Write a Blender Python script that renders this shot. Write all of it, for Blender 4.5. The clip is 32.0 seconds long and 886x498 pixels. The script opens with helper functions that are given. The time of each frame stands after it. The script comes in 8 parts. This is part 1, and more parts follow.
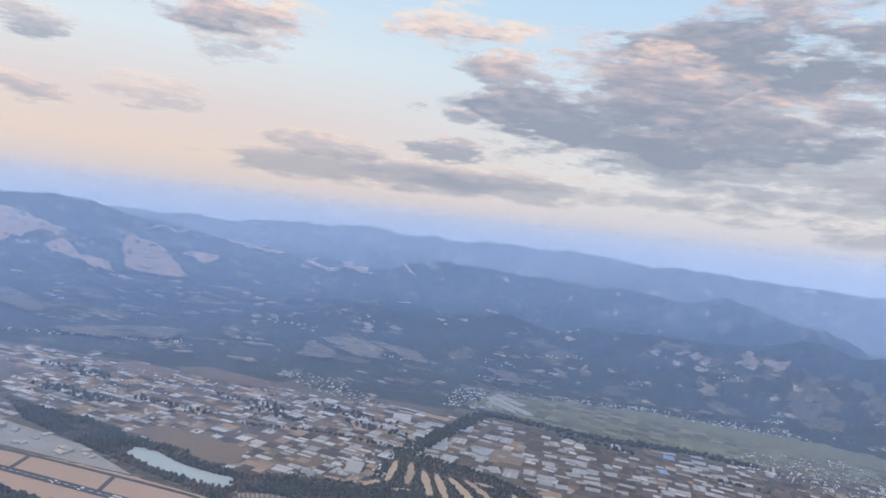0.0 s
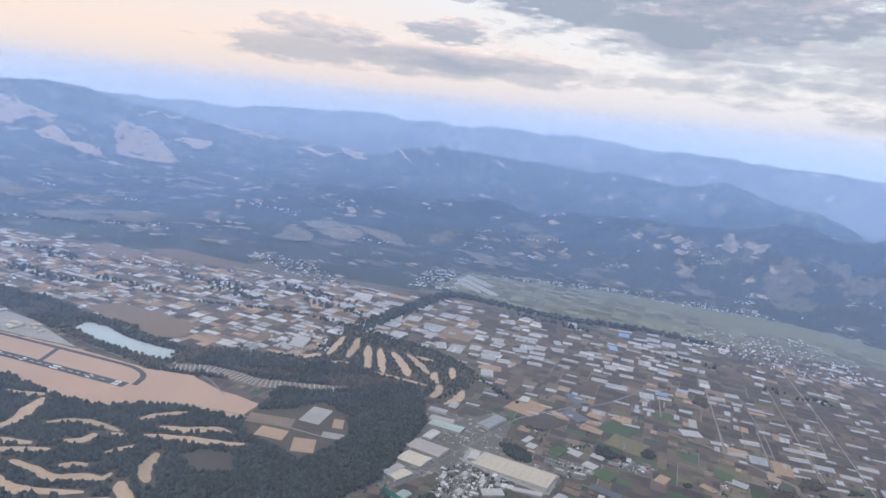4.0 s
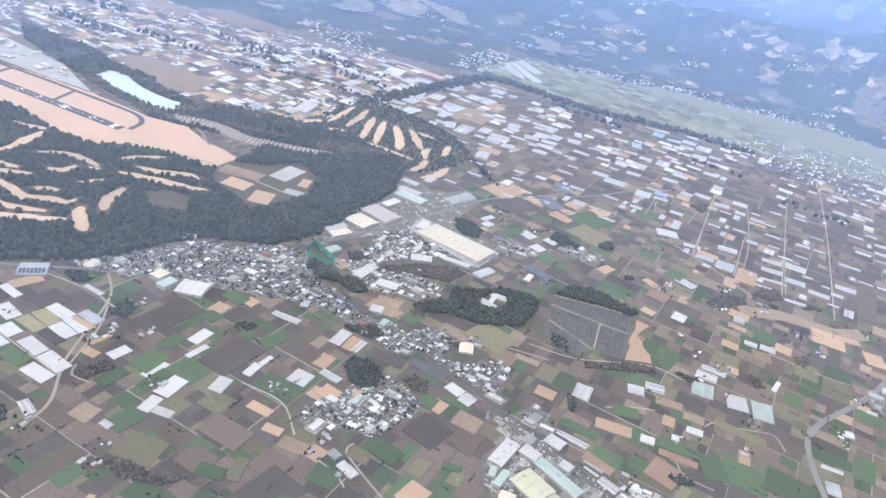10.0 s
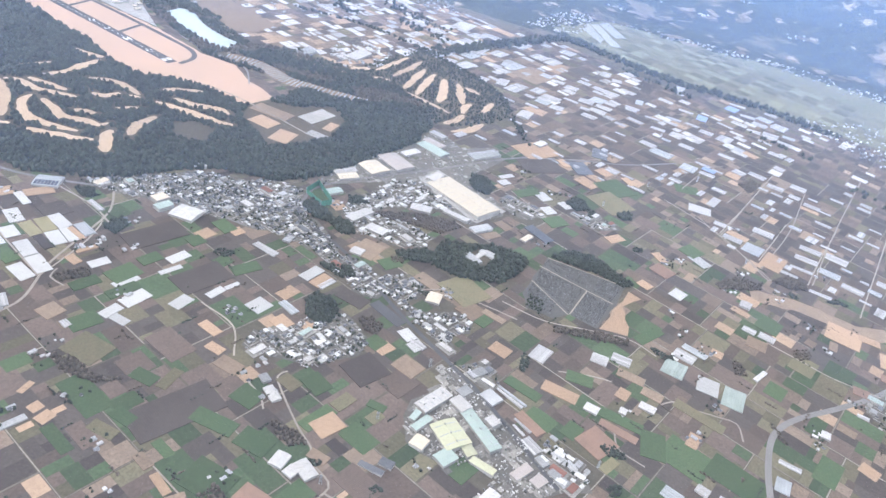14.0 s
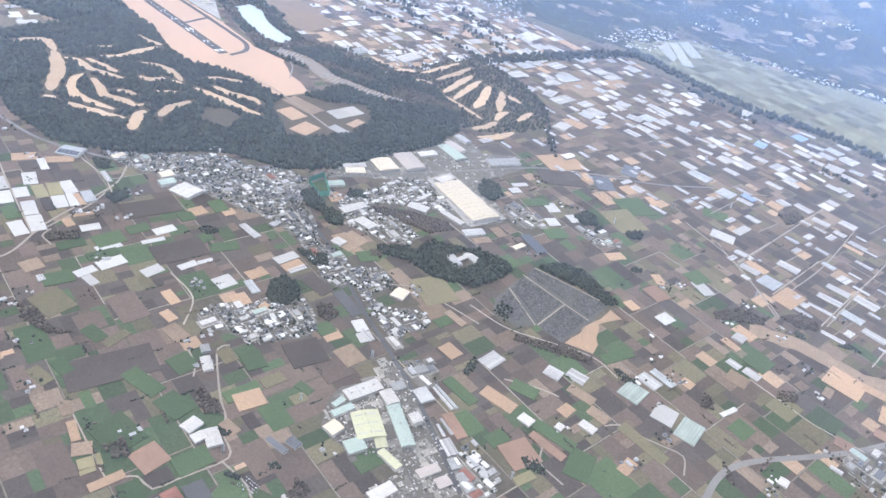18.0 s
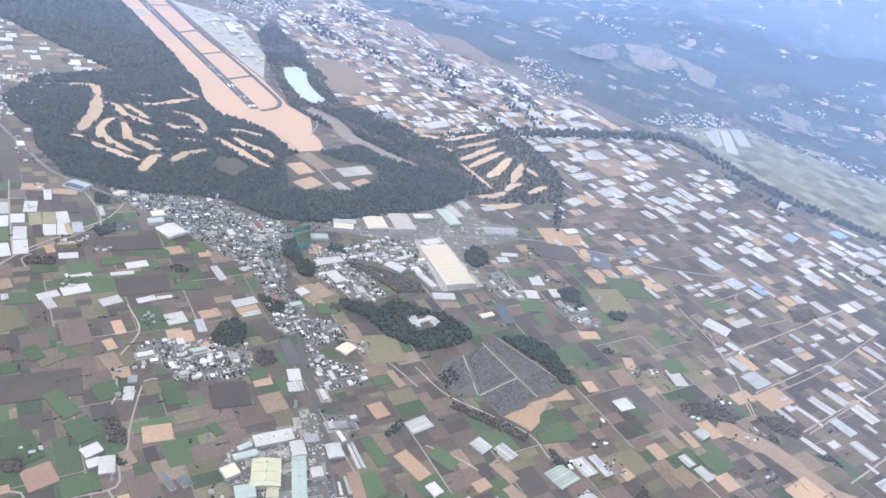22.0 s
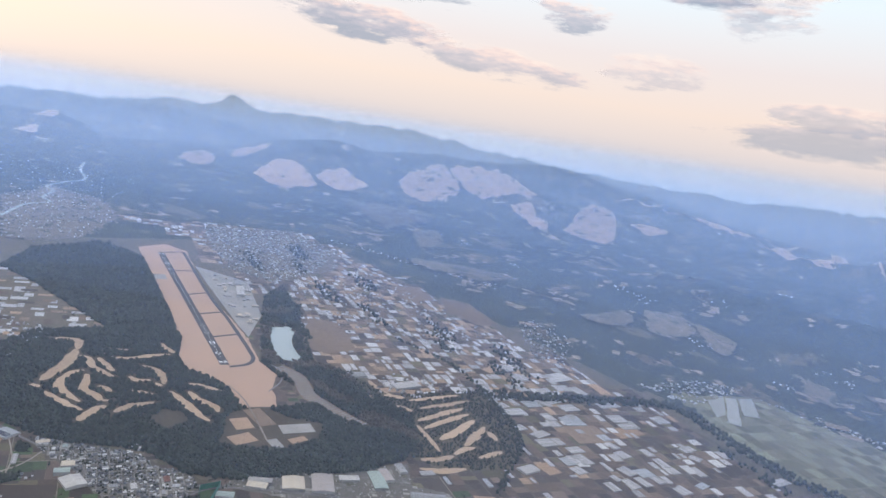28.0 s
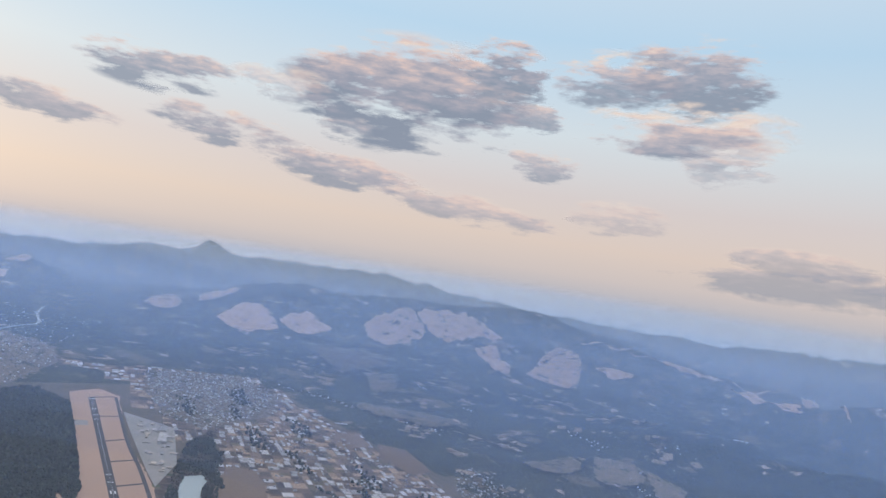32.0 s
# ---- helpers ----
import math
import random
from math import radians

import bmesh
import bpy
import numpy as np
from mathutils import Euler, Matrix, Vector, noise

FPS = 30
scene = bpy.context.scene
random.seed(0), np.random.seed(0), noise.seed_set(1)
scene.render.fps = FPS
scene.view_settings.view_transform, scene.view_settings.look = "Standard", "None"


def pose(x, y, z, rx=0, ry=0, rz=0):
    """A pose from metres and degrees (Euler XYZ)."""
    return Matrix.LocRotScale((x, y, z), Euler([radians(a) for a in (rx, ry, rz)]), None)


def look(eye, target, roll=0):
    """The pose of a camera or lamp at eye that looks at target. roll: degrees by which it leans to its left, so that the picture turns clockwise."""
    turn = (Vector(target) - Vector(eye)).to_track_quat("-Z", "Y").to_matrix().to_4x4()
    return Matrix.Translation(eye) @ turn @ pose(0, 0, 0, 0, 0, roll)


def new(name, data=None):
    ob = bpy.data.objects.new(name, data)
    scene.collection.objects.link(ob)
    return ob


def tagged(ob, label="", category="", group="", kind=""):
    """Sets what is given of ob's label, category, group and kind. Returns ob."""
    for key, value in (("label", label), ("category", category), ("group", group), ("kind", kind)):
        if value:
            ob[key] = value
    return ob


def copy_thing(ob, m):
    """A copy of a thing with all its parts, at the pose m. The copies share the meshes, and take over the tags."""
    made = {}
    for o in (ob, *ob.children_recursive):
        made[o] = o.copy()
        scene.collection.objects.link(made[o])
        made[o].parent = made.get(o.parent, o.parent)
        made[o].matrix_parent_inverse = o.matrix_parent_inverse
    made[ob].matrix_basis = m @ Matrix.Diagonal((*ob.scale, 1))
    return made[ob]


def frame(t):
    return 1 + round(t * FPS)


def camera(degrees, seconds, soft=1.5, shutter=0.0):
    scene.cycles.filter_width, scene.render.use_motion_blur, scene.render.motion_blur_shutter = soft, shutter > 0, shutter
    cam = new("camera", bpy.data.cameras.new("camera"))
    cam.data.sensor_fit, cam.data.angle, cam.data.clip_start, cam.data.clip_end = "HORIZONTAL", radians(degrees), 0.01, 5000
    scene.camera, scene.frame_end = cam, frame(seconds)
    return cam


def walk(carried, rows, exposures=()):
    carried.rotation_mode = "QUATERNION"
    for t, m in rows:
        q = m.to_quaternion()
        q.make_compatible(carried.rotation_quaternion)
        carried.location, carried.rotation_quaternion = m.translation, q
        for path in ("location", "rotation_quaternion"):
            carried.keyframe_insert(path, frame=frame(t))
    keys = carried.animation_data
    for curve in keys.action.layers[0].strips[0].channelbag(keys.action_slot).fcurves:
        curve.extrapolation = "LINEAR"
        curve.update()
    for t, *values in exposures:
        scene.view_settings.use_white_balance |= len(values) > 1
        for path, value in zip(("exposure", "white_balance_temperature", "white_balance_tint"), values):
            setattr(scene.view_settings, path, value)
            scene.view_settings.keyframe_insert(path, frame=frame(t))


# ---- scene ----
# The whole landscape stands at a scale of 1 : 4.58 (the runway, 3000 m, is 655 m long here),
# so that the far ridges lie within the camera's reach.
cam = camera(62.0, 32.0)
METRES, EYE, TILT, LEAN, TURN = 1000.0, 350.0, -1.3, -6.4, 0.0
ROWS = [
    (0.0, 0.0, 0.0, 0.0, 0.0, 0.0, -0.0),
    (0.5, 0.0154, -0.0003, -0.0006, 0.09, -0.53, 0.06),
    (1.0, 0.0292, -0.0008, -0.0029, 0.19, -1.33, 0.1),
    (1.5, 0.0438, -0.0011, -0.0052, 0.32, -2.31, 0.14),
    (2.0, 0.0593, -0.0023, -0.0069, 0.5, -3.38, 0.21),
    (2.5, 0.0747, -0.0024, -0.0063, 0.73, -4.75, 0.26),
    (3.0, 0.0903, -0.003, -0.0078, 1.01, -6.09, 0.32),
    (3.5, 0.1045, -0.0027, -0.0096, 1.32, -7.39, 0.34),
    (5.5, 0.1662, -0.0035, -0.0145, 3.4, -12.78, 0.28),
    (6.0, 0.1824, -0.0037, -0.0157, 4.15, -14.23, 0.09),
    (6.5, 0.1968, -0.0025, -0.0169, 4.91, -15.56, -0.19),
    (7.0, 0.212, -0.0024, -0.018, 5.73, -16.89, -0.46),
    (7.5, 0.2283, -0.0021, -0.0199, 6.72, -18.29, -0.82),
    (8.0, 0.2429, -0.0011, -0.0211, 7.72, -19.68, -1.14),
    (8.5, 0.2586, 0.0002, -0.0223, 8.87, -21.09, -1.47),
    (9.0, 0.2746, 0.0013, -0.0242, 10.01, -22.49, -1.72),
    (9.5, 0.2893, 0.0034, -0.0245, 11.14, -23.8, -1.93),
    (10.0, 0.3045, 0.0053, -0.0258, 12.36, -24.87, -2.08),
    (10.5, 0.321, 0.0076, -0.0269, 13.67, -25.85, -2.22),
    (11.0, 0.3348, 0.0108, -0.0269, 14.87, -26.67, -2.42),
    (11.5, 0.3506, 0.0136, -0.0282, 16.21, -27.17, -2.52),
    (12.0, 0.3657, 0.0171, -0.029, 17.54, -27.57, -2.66),
    (12.5, 0.3804, 0.0209, -0.0292, 18.82, -27.76, -2.78),
    (13.0, 0.3952, 0.0252, -0.0294, 20.22, -27.96, -2.87),
    (13.5, 0.411, 0.0299, -0.0297, 21.6, -28.13, -3.01),
    (14.0, 0.4243, 0.0343, -0.0307, 22.86, -28.1, -3.16),
    (14.5, 0.4394, 0.0398, -0.0303, 24.22, -28.19, -3.3),
    (16.5, 0.4969, 0.0634, -0.0317, 29.33, -27.6, -3.75),
    (17.0, 0.5105, 0.0705, -0.0311, 30.56, -27.55, -3.86),
    (17.5, 0.5242, 0.0773, -0.0317, 31.74, -27.6, -3.93),
    (18.0, 0.5385, 0.0849, -0.0322, 33.02, -27.76, -4.0),
    (18.5, 0.5503, 0.0927, -0.0313, 34.13, -28.01, -4.18),
    (19.0, 0.5636, 0.1006, -0.0321, 35.31, -27.99, -4.36),
    (19.5, 0.5768, 0.1097, -0.0313, 36.53, -27.69, -4.61),
    (20.0, 0.589, 0.1183, -0.031, 37.63, -27.18, -4.92),
    (20.5, 0.6013, 0.1273, -0.0306, 38.82, -26.39, -5.23),
    (21.0, 0.6135, 0.1368, -0.0307, 39.87, -25.31, -5.5),
    (21.5, 0.6257, 0.1459, -0.0311, 40.72, -24.22, -5.66),
    (22.0, 0.6374, 0.1561, -0.0304, 41.56, -22.94, -5.81),
    (22.5, 0.6491, 0.1665, -0.0297, 42.33, -21.27, -6.0),
    (23.0, 0.6602, 0.1766, -0.0292, 43.05, -19.3, -6.11),
    (23.5, 0.6712, 0.1871, -0.0285, 43.8, -17.02, -6.09),
    (24.0, 0.682, 0.1981, -0.027, 44.54, -14.82, -6.05),
    (24.5, 0.6928, 0.2087, -0.0263, 45.18, -13.04, -6.0),
    (25.0, 0.704, 0.2199, -0.0241, 45.8, -11.62, -5.96),
    (25.5, 0.7151, 0.2314, -0.0231, 46.31, -10.15, -5.89),
    (27.5, 0.7588, 0.2779, -0.0194, 48.09, -4.68, -5.7),
    (28.0, 0.77, 0.2897, -0.0195, 48.41, -3.23, -5.54),
    (28.5, 0.7813, 0.3019, -0.0172, 48.61, -1.98, -5.47),
    (29.0, 0.792, 0.3132, -0.0168, 48.64, -0.88, -5.43),
    (29.5, 0.8034, 0.325, -0.017, 48.67, 0.41, -5.38),
    (30.0, 0.8156, 0.3378, -0.0143, 48.66, 1.9, -5.36),
    (30.5, 0.8271, 0.3488, -0.0133, 48.58, 3.52, -5.35),
    (31.0, 0.8391, 0.3618, -0.011, 48.49, 5.11, -5.32),
    (31.5, 0.8523, 0.3746, -0.0108, 48.3, 6.7, -5.4),
    (32.0, 0.8634, 0.3847, -0.0083, 48.03, 7.93, -5.44),
]
walk(cam, [(t, pose(0, 0, EYE, TILT, LEAN, TURN) @ pose(METRES * x, METRES * y, METRES * z, 90 + pitch, roll, yaw)) for t, x, y, z, yaw, pitch, roll in ROWS],
     exposures=[(0, 0.06), (3.0, 0.25), (6.0, 0.62), (9.0, 1.15), (13.0, 1.36), (20.0, 1.34), (23.0, 1.16), (24.0, 0.98), (25.0, 0.8), (28.0, 0.3), (30.0, 0.12), (32.0, -0.12)])

# ---- world, sun ----
scene.cycles.transparent_max_bounces = 32
world = bpy.data.worlds.new("dusk_sky")
scene.world = world
world.use_nodes = True
wt = world.node_tree
wt.nodes.clear()


def node(tree, kind, **sets):
    n = tree.nodes.new(kind)
    for key, value in sets.items():
        if key == "op":
            n.operation = value
        elif key == "blend":
            n.data_type, n.blend_type = "RGBA", value
    return n


def ramp(tree, stops):
    n = tree.nodes.new("ShaderNodeValToRGB")
    r = n.color_ramp
    while len(r.elements) < len(stops):
        r.elements.new(0.5)
    for e, (p, c) in zip(r.elements, stops):
        e.position, e.color = p, (*c, 1)
    return n


SUN_UP, SUN_TURN = 14.0, 250.0
sky = wt.nodes.new("ShaderNodeTexSky")
sky.sky_type, sky.sun_disc = "NISHITA", False
sky.sun_elevation, sky.sun_rotation = radians(SUN_UP), radians(SUN_TURN)
sky.air_density, sky.dust_density = 1.2, 2.0
tc = wt.nodes.new("ShaderNodeTexCoord")
sep = wt.nodes.new("ShaderNodeSeparateXYZ")
wt.links.new(tc.outputs["Generated"], sep.inputs[0])
lift = wt.nodes.new("ShaderNodeMapRange")
lift.inputs[1].default_value, lift.inputs[2].default_value = -0.12, 0.6
wt.links.new(sep.outputs[2], lift.inputs[0])
# dusk bands: blue haze below the horizon, rose and peach above it where the glow is, cooler away from it, pale blue higher up
glow = ramp(wt, [(0.0, (0.30, 0.40, 0.58)), (0.125, (0.42, 0.53, 0.70)), (0.167, (0.56, 0.58, 0.67)), (0.208, (0.73, 0.65, 0.65)), (0.264, (0.84, 0.69, 0.63)),
                 (0.347, (0.80, 0.71, 0.71)), (0.46, (0.78, 0.86, 0.92)), (0.62, (0.58, 0.80, 1.0)), (1.0, (0.99, 0.97, 0.99))])
cool = ramp(wt, [(0.0, (0.30, 0.40, 0.58)), (0.125, (0.42, 0.53, 0.72)), (0.167, (0.55, 0.60, 0.73)), (0.208, (0.66, 0.66, 0.75)), (0.26, (0.76, 0.74, 0.78)),
                 (0.36, (0.74, 0.79, 0.85)), (0.46, (0.66, 0.79, 0.91)), (0.64, (0.52, 0.73, 0.97)), (1.0, (0.99, 0.97, 0.99))])
for r_ in (glow, cool):
    wt.links.new(lift.outputs[0], r_.inputs[0])
toward = wt.nodes.new("ShaderNodeVectorMath")
toward.operation = "DOT_PRODUCT"
toward.inputs[1].default_value = (-math.sin(radians(55)), math.cos(radians(55)), 0)
wt.links.new(tc.outputs["Generated"], toward.inputs[0])
side = wt.nodes.new("ShaderNodeMapRange")
side.interpolation_type = "SMOOTHSTEP"
side.inputs[1].default_value, side.inputs[2].default_value = 0.25, 0.85
wt.links.new(toward.outputs["Value"], side.inputs[0])
bands = wt.nodes.new("ShaderNodeMix")
bands.data_type = "RGBA"
wt.links.new(side.outputs[0], bands.inputs[0])
wt.links.new(cool.outputs[0], bands.inputs[6])
wt.links.new(glow.outputs[0], bands.inputs[7])
mix = wt.nodes.new("ShaderNodeMix")
mix.data_type = "RGBA"
mix.inputs[0].default_value = 0.85
skydim = wt.nodes.new("ShaderNodeVectorMath")
skydim.operation = "SCALE"
skydim.inputs[3].default_value = 0.12
wt.links.new(sky.outputs[0], skydim.inputs[0])
wt.links.new(skydim.outputs[0], mix.inputs[6])
wt.links.new(bands.outputs[2], mix.inputs[7])
back = wt.nodes.new("ShaderNodeBackground")
back.inputs[1].default_value = 1.0
wt.links.new(mix.outputs[2], back.inputs[0])
out = wt.nodes.new("ShaderNodeOutputWorld")
wt.links.new(back.outputs[0], out.inputs[0])

sun = new("sun", bpy.data.lights.new("sun", "SUN"))
sun.data.energy, sun.data.angle, sun.data.color = 0.85, radians(12), (1.0, 0.90, 0.80)
sun.matrix_world = look((-300 * math.cos(radians(20)), -300 * math.sin(radians(20)), 200), (0, 0, 0))

# ---- materials ----
def material(name, colour, rough=0.9, vary=0.25, grain=3.0, grain2=40.0, bump=0.0, second=None, metal=0.0, island=False, patchy=0.5, rows=0.0, clearings=None):
    """A surface of one kind: two scales of mottling, a shade of its own for each object or island, and a little relief.
    rows: the spacing of furrows, along the object's own x."""
    m = bpy.data.materials.new(name)
    m.use_nodes = True
    t = m.node_tree
    b = t.nodes["Principled BSDF"]
    b.inputs["Roughness"].default_value, b.inputs["Metallic"].default_value = rough, metal
    b.inputs["Specular IOR Level"].default_value = 0.25
    pos = t.nodes.new("ShaderNodeNewGeometry")
    big, small = t.nodes.new("ShaderNodeTexNoise"), t.nodes.new("ShaderNodeTexNoise")
    for n, size, detail in ((big, grain2, 3), (small, grain, 5)):
        n.inputs["Scale"].default_value, n.inputs["Detail"].default_value = 1.0 / size, detail
        t.links.new(pos.outputs["Position"], n.inputs["Vector"])
    c = t.nodes.new("ShaderNodeMix")
    c.data_type = "RGBA"
    c.inputs[6].default_value = (*colour, 1)
    c.inputs[7].default_value = (*(second or [v * 0.6 for v in colour]), 1)
    span = t.nodes.new("ShaderNodeMapRange")
    span.inputs[1].default_value, span.inputs[2].default_value = 0.5 - 0.22 / max(patchy, 0.05), 0.5 + 0.22 / max(patchy, 0.05)
    t.links.new(big.outputs["Fac"], span.inputs[0])
    t.links.new(span.outputs[0], c.inputs[0])
    if island:
        own = pos.outputs["Random Per Island"]
    else:
        own = t.nodes.new("ShaderNodeObjectInfo").outputs["Random"]
    shade = t.nodes.new("ShaderNodeMapRange")
    shade.inputs[3].default_value, shade.inputs[4].default_value = 1 - vary, 1 + vary
    t.links.new(own, shade.inputs[0])
    fine = t.nodes.new("ShaderNodeMapRange")
    fine.inputs[1].default_value, fine.inputs[2].default_value = 0.25, 0.75
    fine.inputs[3].default_value, fine.inputs[4].default_value = 1 - vary * 0.8, 1 + vary * 0.8
    t.links.new(small.outputs["Fac"], fine.inputs[0])
    mul = t.nodes.new("ShaderNodeMath")
    mul.operation = "MULTIPLY"
    t.links.new(shade.outputs[0], mul.inputs[0])
    t.links.new(fine.outputs[0], mul.inputs[1])
    last = mul.outputs[0]
    if rows:
        tex = t.nodes.new("ShaderNodeTexCoord")
        wave = t.nodes.new("ShaderNodeTexWave")
        wave.inputs["Scale"].default_value = 0.314 / rows
        wave.inputs["Distortion"].default_value = 0.6
        t.links.new(tex.outputs["Object"], wave.inputs["Vector"])
        furrow = t.nodes.new("ShaderNodeMapRange")
        furrow.inputs[3].default_value, furrow.inputs[4].default_value = 0.86, 1.1
        t.links.new(wave.outputs["Fac"], furrow.inputs[0])
        mul2 = t.nodes.new("ShaderNodeMath")
        mul2.operation = "MULTIPLY"
        t.links.new(last, mul2.inputs[0])
        t.links.new(furrow.outputs[0], mul2.inputs[1])
        last = mul2.outputs[0]
    tone = c.outputs[2]
    for size, low, shade_colour in clearings or ():
        # clearings: another cover wherever a broad noise rises high enough
        patch = t.nodes.new("ShaderNodeTexNoise")
        patch.inputs["Scale"].default_value, patch.inputs["Detail"].default_value, patch.inputs["Roughness"].default_value = 1.0 / size, 6, 0.62
        t.links.new(pos.outputs["Position"], patch.inputs["Vector"])
        step = t.nodes.new("ShaderNodeMapRange")
        step.inputs[1].default_value, step.inputs[2].default_value = low, low + 0.035
        t.links.new(patch.outputs["Fac"], step.inputs[0])
        over = t.nodes.new("ShaderNodeMix")
        over.data_type = "RGBA"
        over.inputs[7].default_value = (*shade_colour, 1)
        t.links.new(step.outputs[0], over.inputs[0])
        t.links.new(tone, over.inputs[6])
        tone = over.outputs[2]
    sc = t.nodes.new("ShaderNodeVectorMath")
    sc.operation = "SCALE"
    t.links.new(tone, sc.inputs[0])
    t.links.new(last, sc.inputs[3])
    t.links.new(sc.outputs[0], b.inputs["Base Color"])
    if bump:
        bp = t.nodes.new("ShaderNodeBump")
        bp.inputs["Strength"].default_value, bp.inputs["Distance"].default_value = 0.6, bump
        t.links.new(small.outputs["Fac"], bp.inputs["Height"])
        t.links.new(bp.outputs[0], b.inputs["Normal"])
    return m


M_LAND = material("rough_land", (0.12, 0.098, 0.078), grain=4, grain2=60, second=(0.07, 0.068, 0.05), bump=0.5)
M_WOODS = material("far_woods", (0.018, 0.026, 0.025), grain=9, grain2=120, second=(0.040, 0.047, 0.034), bump=6.0, vary=0.45,
                   clearings=((150, 0.575, (0.085, 0.075, 0.055)), (80, 0.625, (0.24, 0.19, 0.145)), (24, 0.68, (0.30, 0.27, 0.24))))
M_SOIL = material("ploughed_soil", (0.110, 0.083, 0.069), grain=2, grain2=25, second=(0.082, 0.063, 0.054), vary=0.22, rows=1.2)
M_DARK = material("dark_soil", (0.070, 0.058, 0.052), grain=2, grain2=30, vary=0.2, rows=1.5)
M_STRAW = material("dry_straw_field", (0.34, 0.235, 0.16), grain=2, grain2=20, second=(0.27, 0.19, 0.135), vary=0.18, rows=1.0)
M_PALE = material("fallow_field", (0.215, 0.158, 0.115), grain=2, grain2=14, second=(0.15, 0.115, 0.088), vary=0.25)
M_CROP = material("green_crop", (0.044, 0.076, 0.038), grain=1.5, grain2=18, second=(0.062, 0.085, 0.042), vary=0.25, rows=0.9)
M_OLIVE = material("winter_grass", (0.098, 0.10, 0.06), grain=1.5, grain2=16, second=(0.14, 0.115, 0.075), vary=0.25)
M_TURF = material("dry_turf", (0.43, 0.29, 0.215), grain=5, grain2=60, second=(0.36, 0.255, 0.195), vary=0.10)
M_FAIRWAY = material("dormant_fairway", (0.41, 0.315, 0.23), grain=4, grain2=25, second=(0.36, 0.26, 0.18), vary=0.15)
M_MEADOW = material("dry_meadow", (0.40, 0.29, 0.22), grain=10, grain2=45, second=(0.27, 0.20, 0.155), vary=0.15, clearings=((46, 0.60, (0.045, 0.050, 0.040)),))
M_PADDY = material("paddy_green", (0.115, 0.132, 0.085), grain=6, grain2=40, second=(0.15, 0.138, 0.098), vary=0.15)
M_YFIELD = material("mustard_field", (0.235, 0.21, 0.125), grain=1.5, grain2=12, vary=0.15, rows=1.0)
M_MINTFILM = material("pale_mint_film", (0.30, 0.35, 0.325), rough=0.5, grain=1.5, grain2=10, vary=0.08)
M_YARD = material("town_yards", (0.115, 0.108, 0.10), grain=1.2, grain2=9, second=(0.075, 0.072, 0.06), vary=0.25, clearings=((14, 0.60, (0.075, 0.070, 0.05)), (9, 0.655, (0.24, 0.225, 0.205))))
M_LOTS = material("paved_lots", (0.24, 0.228, 0.212), grain=0.8, grain2=7, second=(0.15, 0.142, 0.13), vary=0.5, island=True)
M_BEDS = material("garden_beds", (0.075, 0.075, 0.05), grain=0.8, grain2=7, second=(0.10, 0.085, 0.065), vary=0.35, island=True)
MIXED = {k: material(k, c, grain=2, grain2=22, second=c2, vary=v, island=True) for k, c, c2, v in (
    ("soil_plots", (0.108, 0.082, 0.069), (0.080, 0.062, 0.053), 0.28), ("dark_plots", (0.069, 0.057, 0.051), (0.054, 0.046, 0.042), 0.25),
    ("straw_plots", (0.31, 0.22, 0.155), (0.25, 0.18, 0.13), 0.2), ("fallow_plots", (0.165, 0.125, 0.096), (0.12, 0.094, 0.074), 0.3),
    ("crop_plots", (0.044, 0.074, 0.037), (0.058, 0.075, 0.042), 0.3), ("grass_plots", (0.095, 0.093, 0.058), (0.11, 0.092, 0.064), 0.3),
    ("film_plots", (0.43, 0.42, 0.415), (0.32, 0.32, 0.33), 0.32))}
M_PADDIES = material("paddy_plots", (0.125, 0.142, 0.092), grain=3, grain2=30, second=(0.165, 0.148, 0.108), vary=0.42, island=True)
M_ASPHALT = material("asphalt", (0.085, 0.085, 0.09), grain=1, grain2=20, vary=0.12)
M_ROAD = material("worn_road", (0.20, 0.19, 0.185), grain=2, grain2=30, vary=0.12)
M_TRACK = material("farm_track", (0.30, 0.26, 0.22), grain=2, grain2=18, vary=0.15)
M_CONCRETE = material("concrete", (0.34, 0.33, 0.32), grain=2, grain2=25, vary=0.10)
M_PLASTIC = material("white_plastic_sheeting", (0.345, 0.34, 0.34), rough=0.55, grain=1.5, grain2=10, second=(0.28, 0.28, 0.29), vary=0.25)
M_MULCH = material("mulch_film", (0.31, 0.315, 0.295), rough=0.5, grain=1, grain2=8, vary=0.15, rows=0.7)
M_FILM = material("crop_film", (0.315, 0.305, 0.302), rough=0.55, grain=1, grain2=9, second=(0.37, 0.375, 0.37), vary=0.16, rows=0.7)
M_CLAY = material("bare_clay_field", (0.235, 0.150, 0.112), grain=2, grain2=16, second=(0.175, 0.118, 0.092), vary=0.15, rows=1.1)
M_PINK = material("dusty_pink_roof", (0.32, 0.285, 0.272), rough=0.6, grain=2, grain2=12, second=(0.27, 0.245, 0.237), vary=0.12, rows=0.8)
M_WHITE = material("white_metal_roof", (0.37, 0.36, 0.355), rough=0.55, grain=2, grain2=12, second=(0.33, 0.325, 0.32), vary=0.2, rows=0.7)
M_CREAM = material("cream_roof", (0.47, 0.415, 0.335), rough=0.6, grain=2, grain2=30, second=(0.425, 0.38, 0.31), vary=0.08, rows=0.9)
M_YELLOW = material("pale_yellow_roof", (0.36, 0.345, 0.255), rough=0.6, grain=2, grain2=12, second=(0.33, 0.35, 0.24), vary=0.1, rows=0.8)
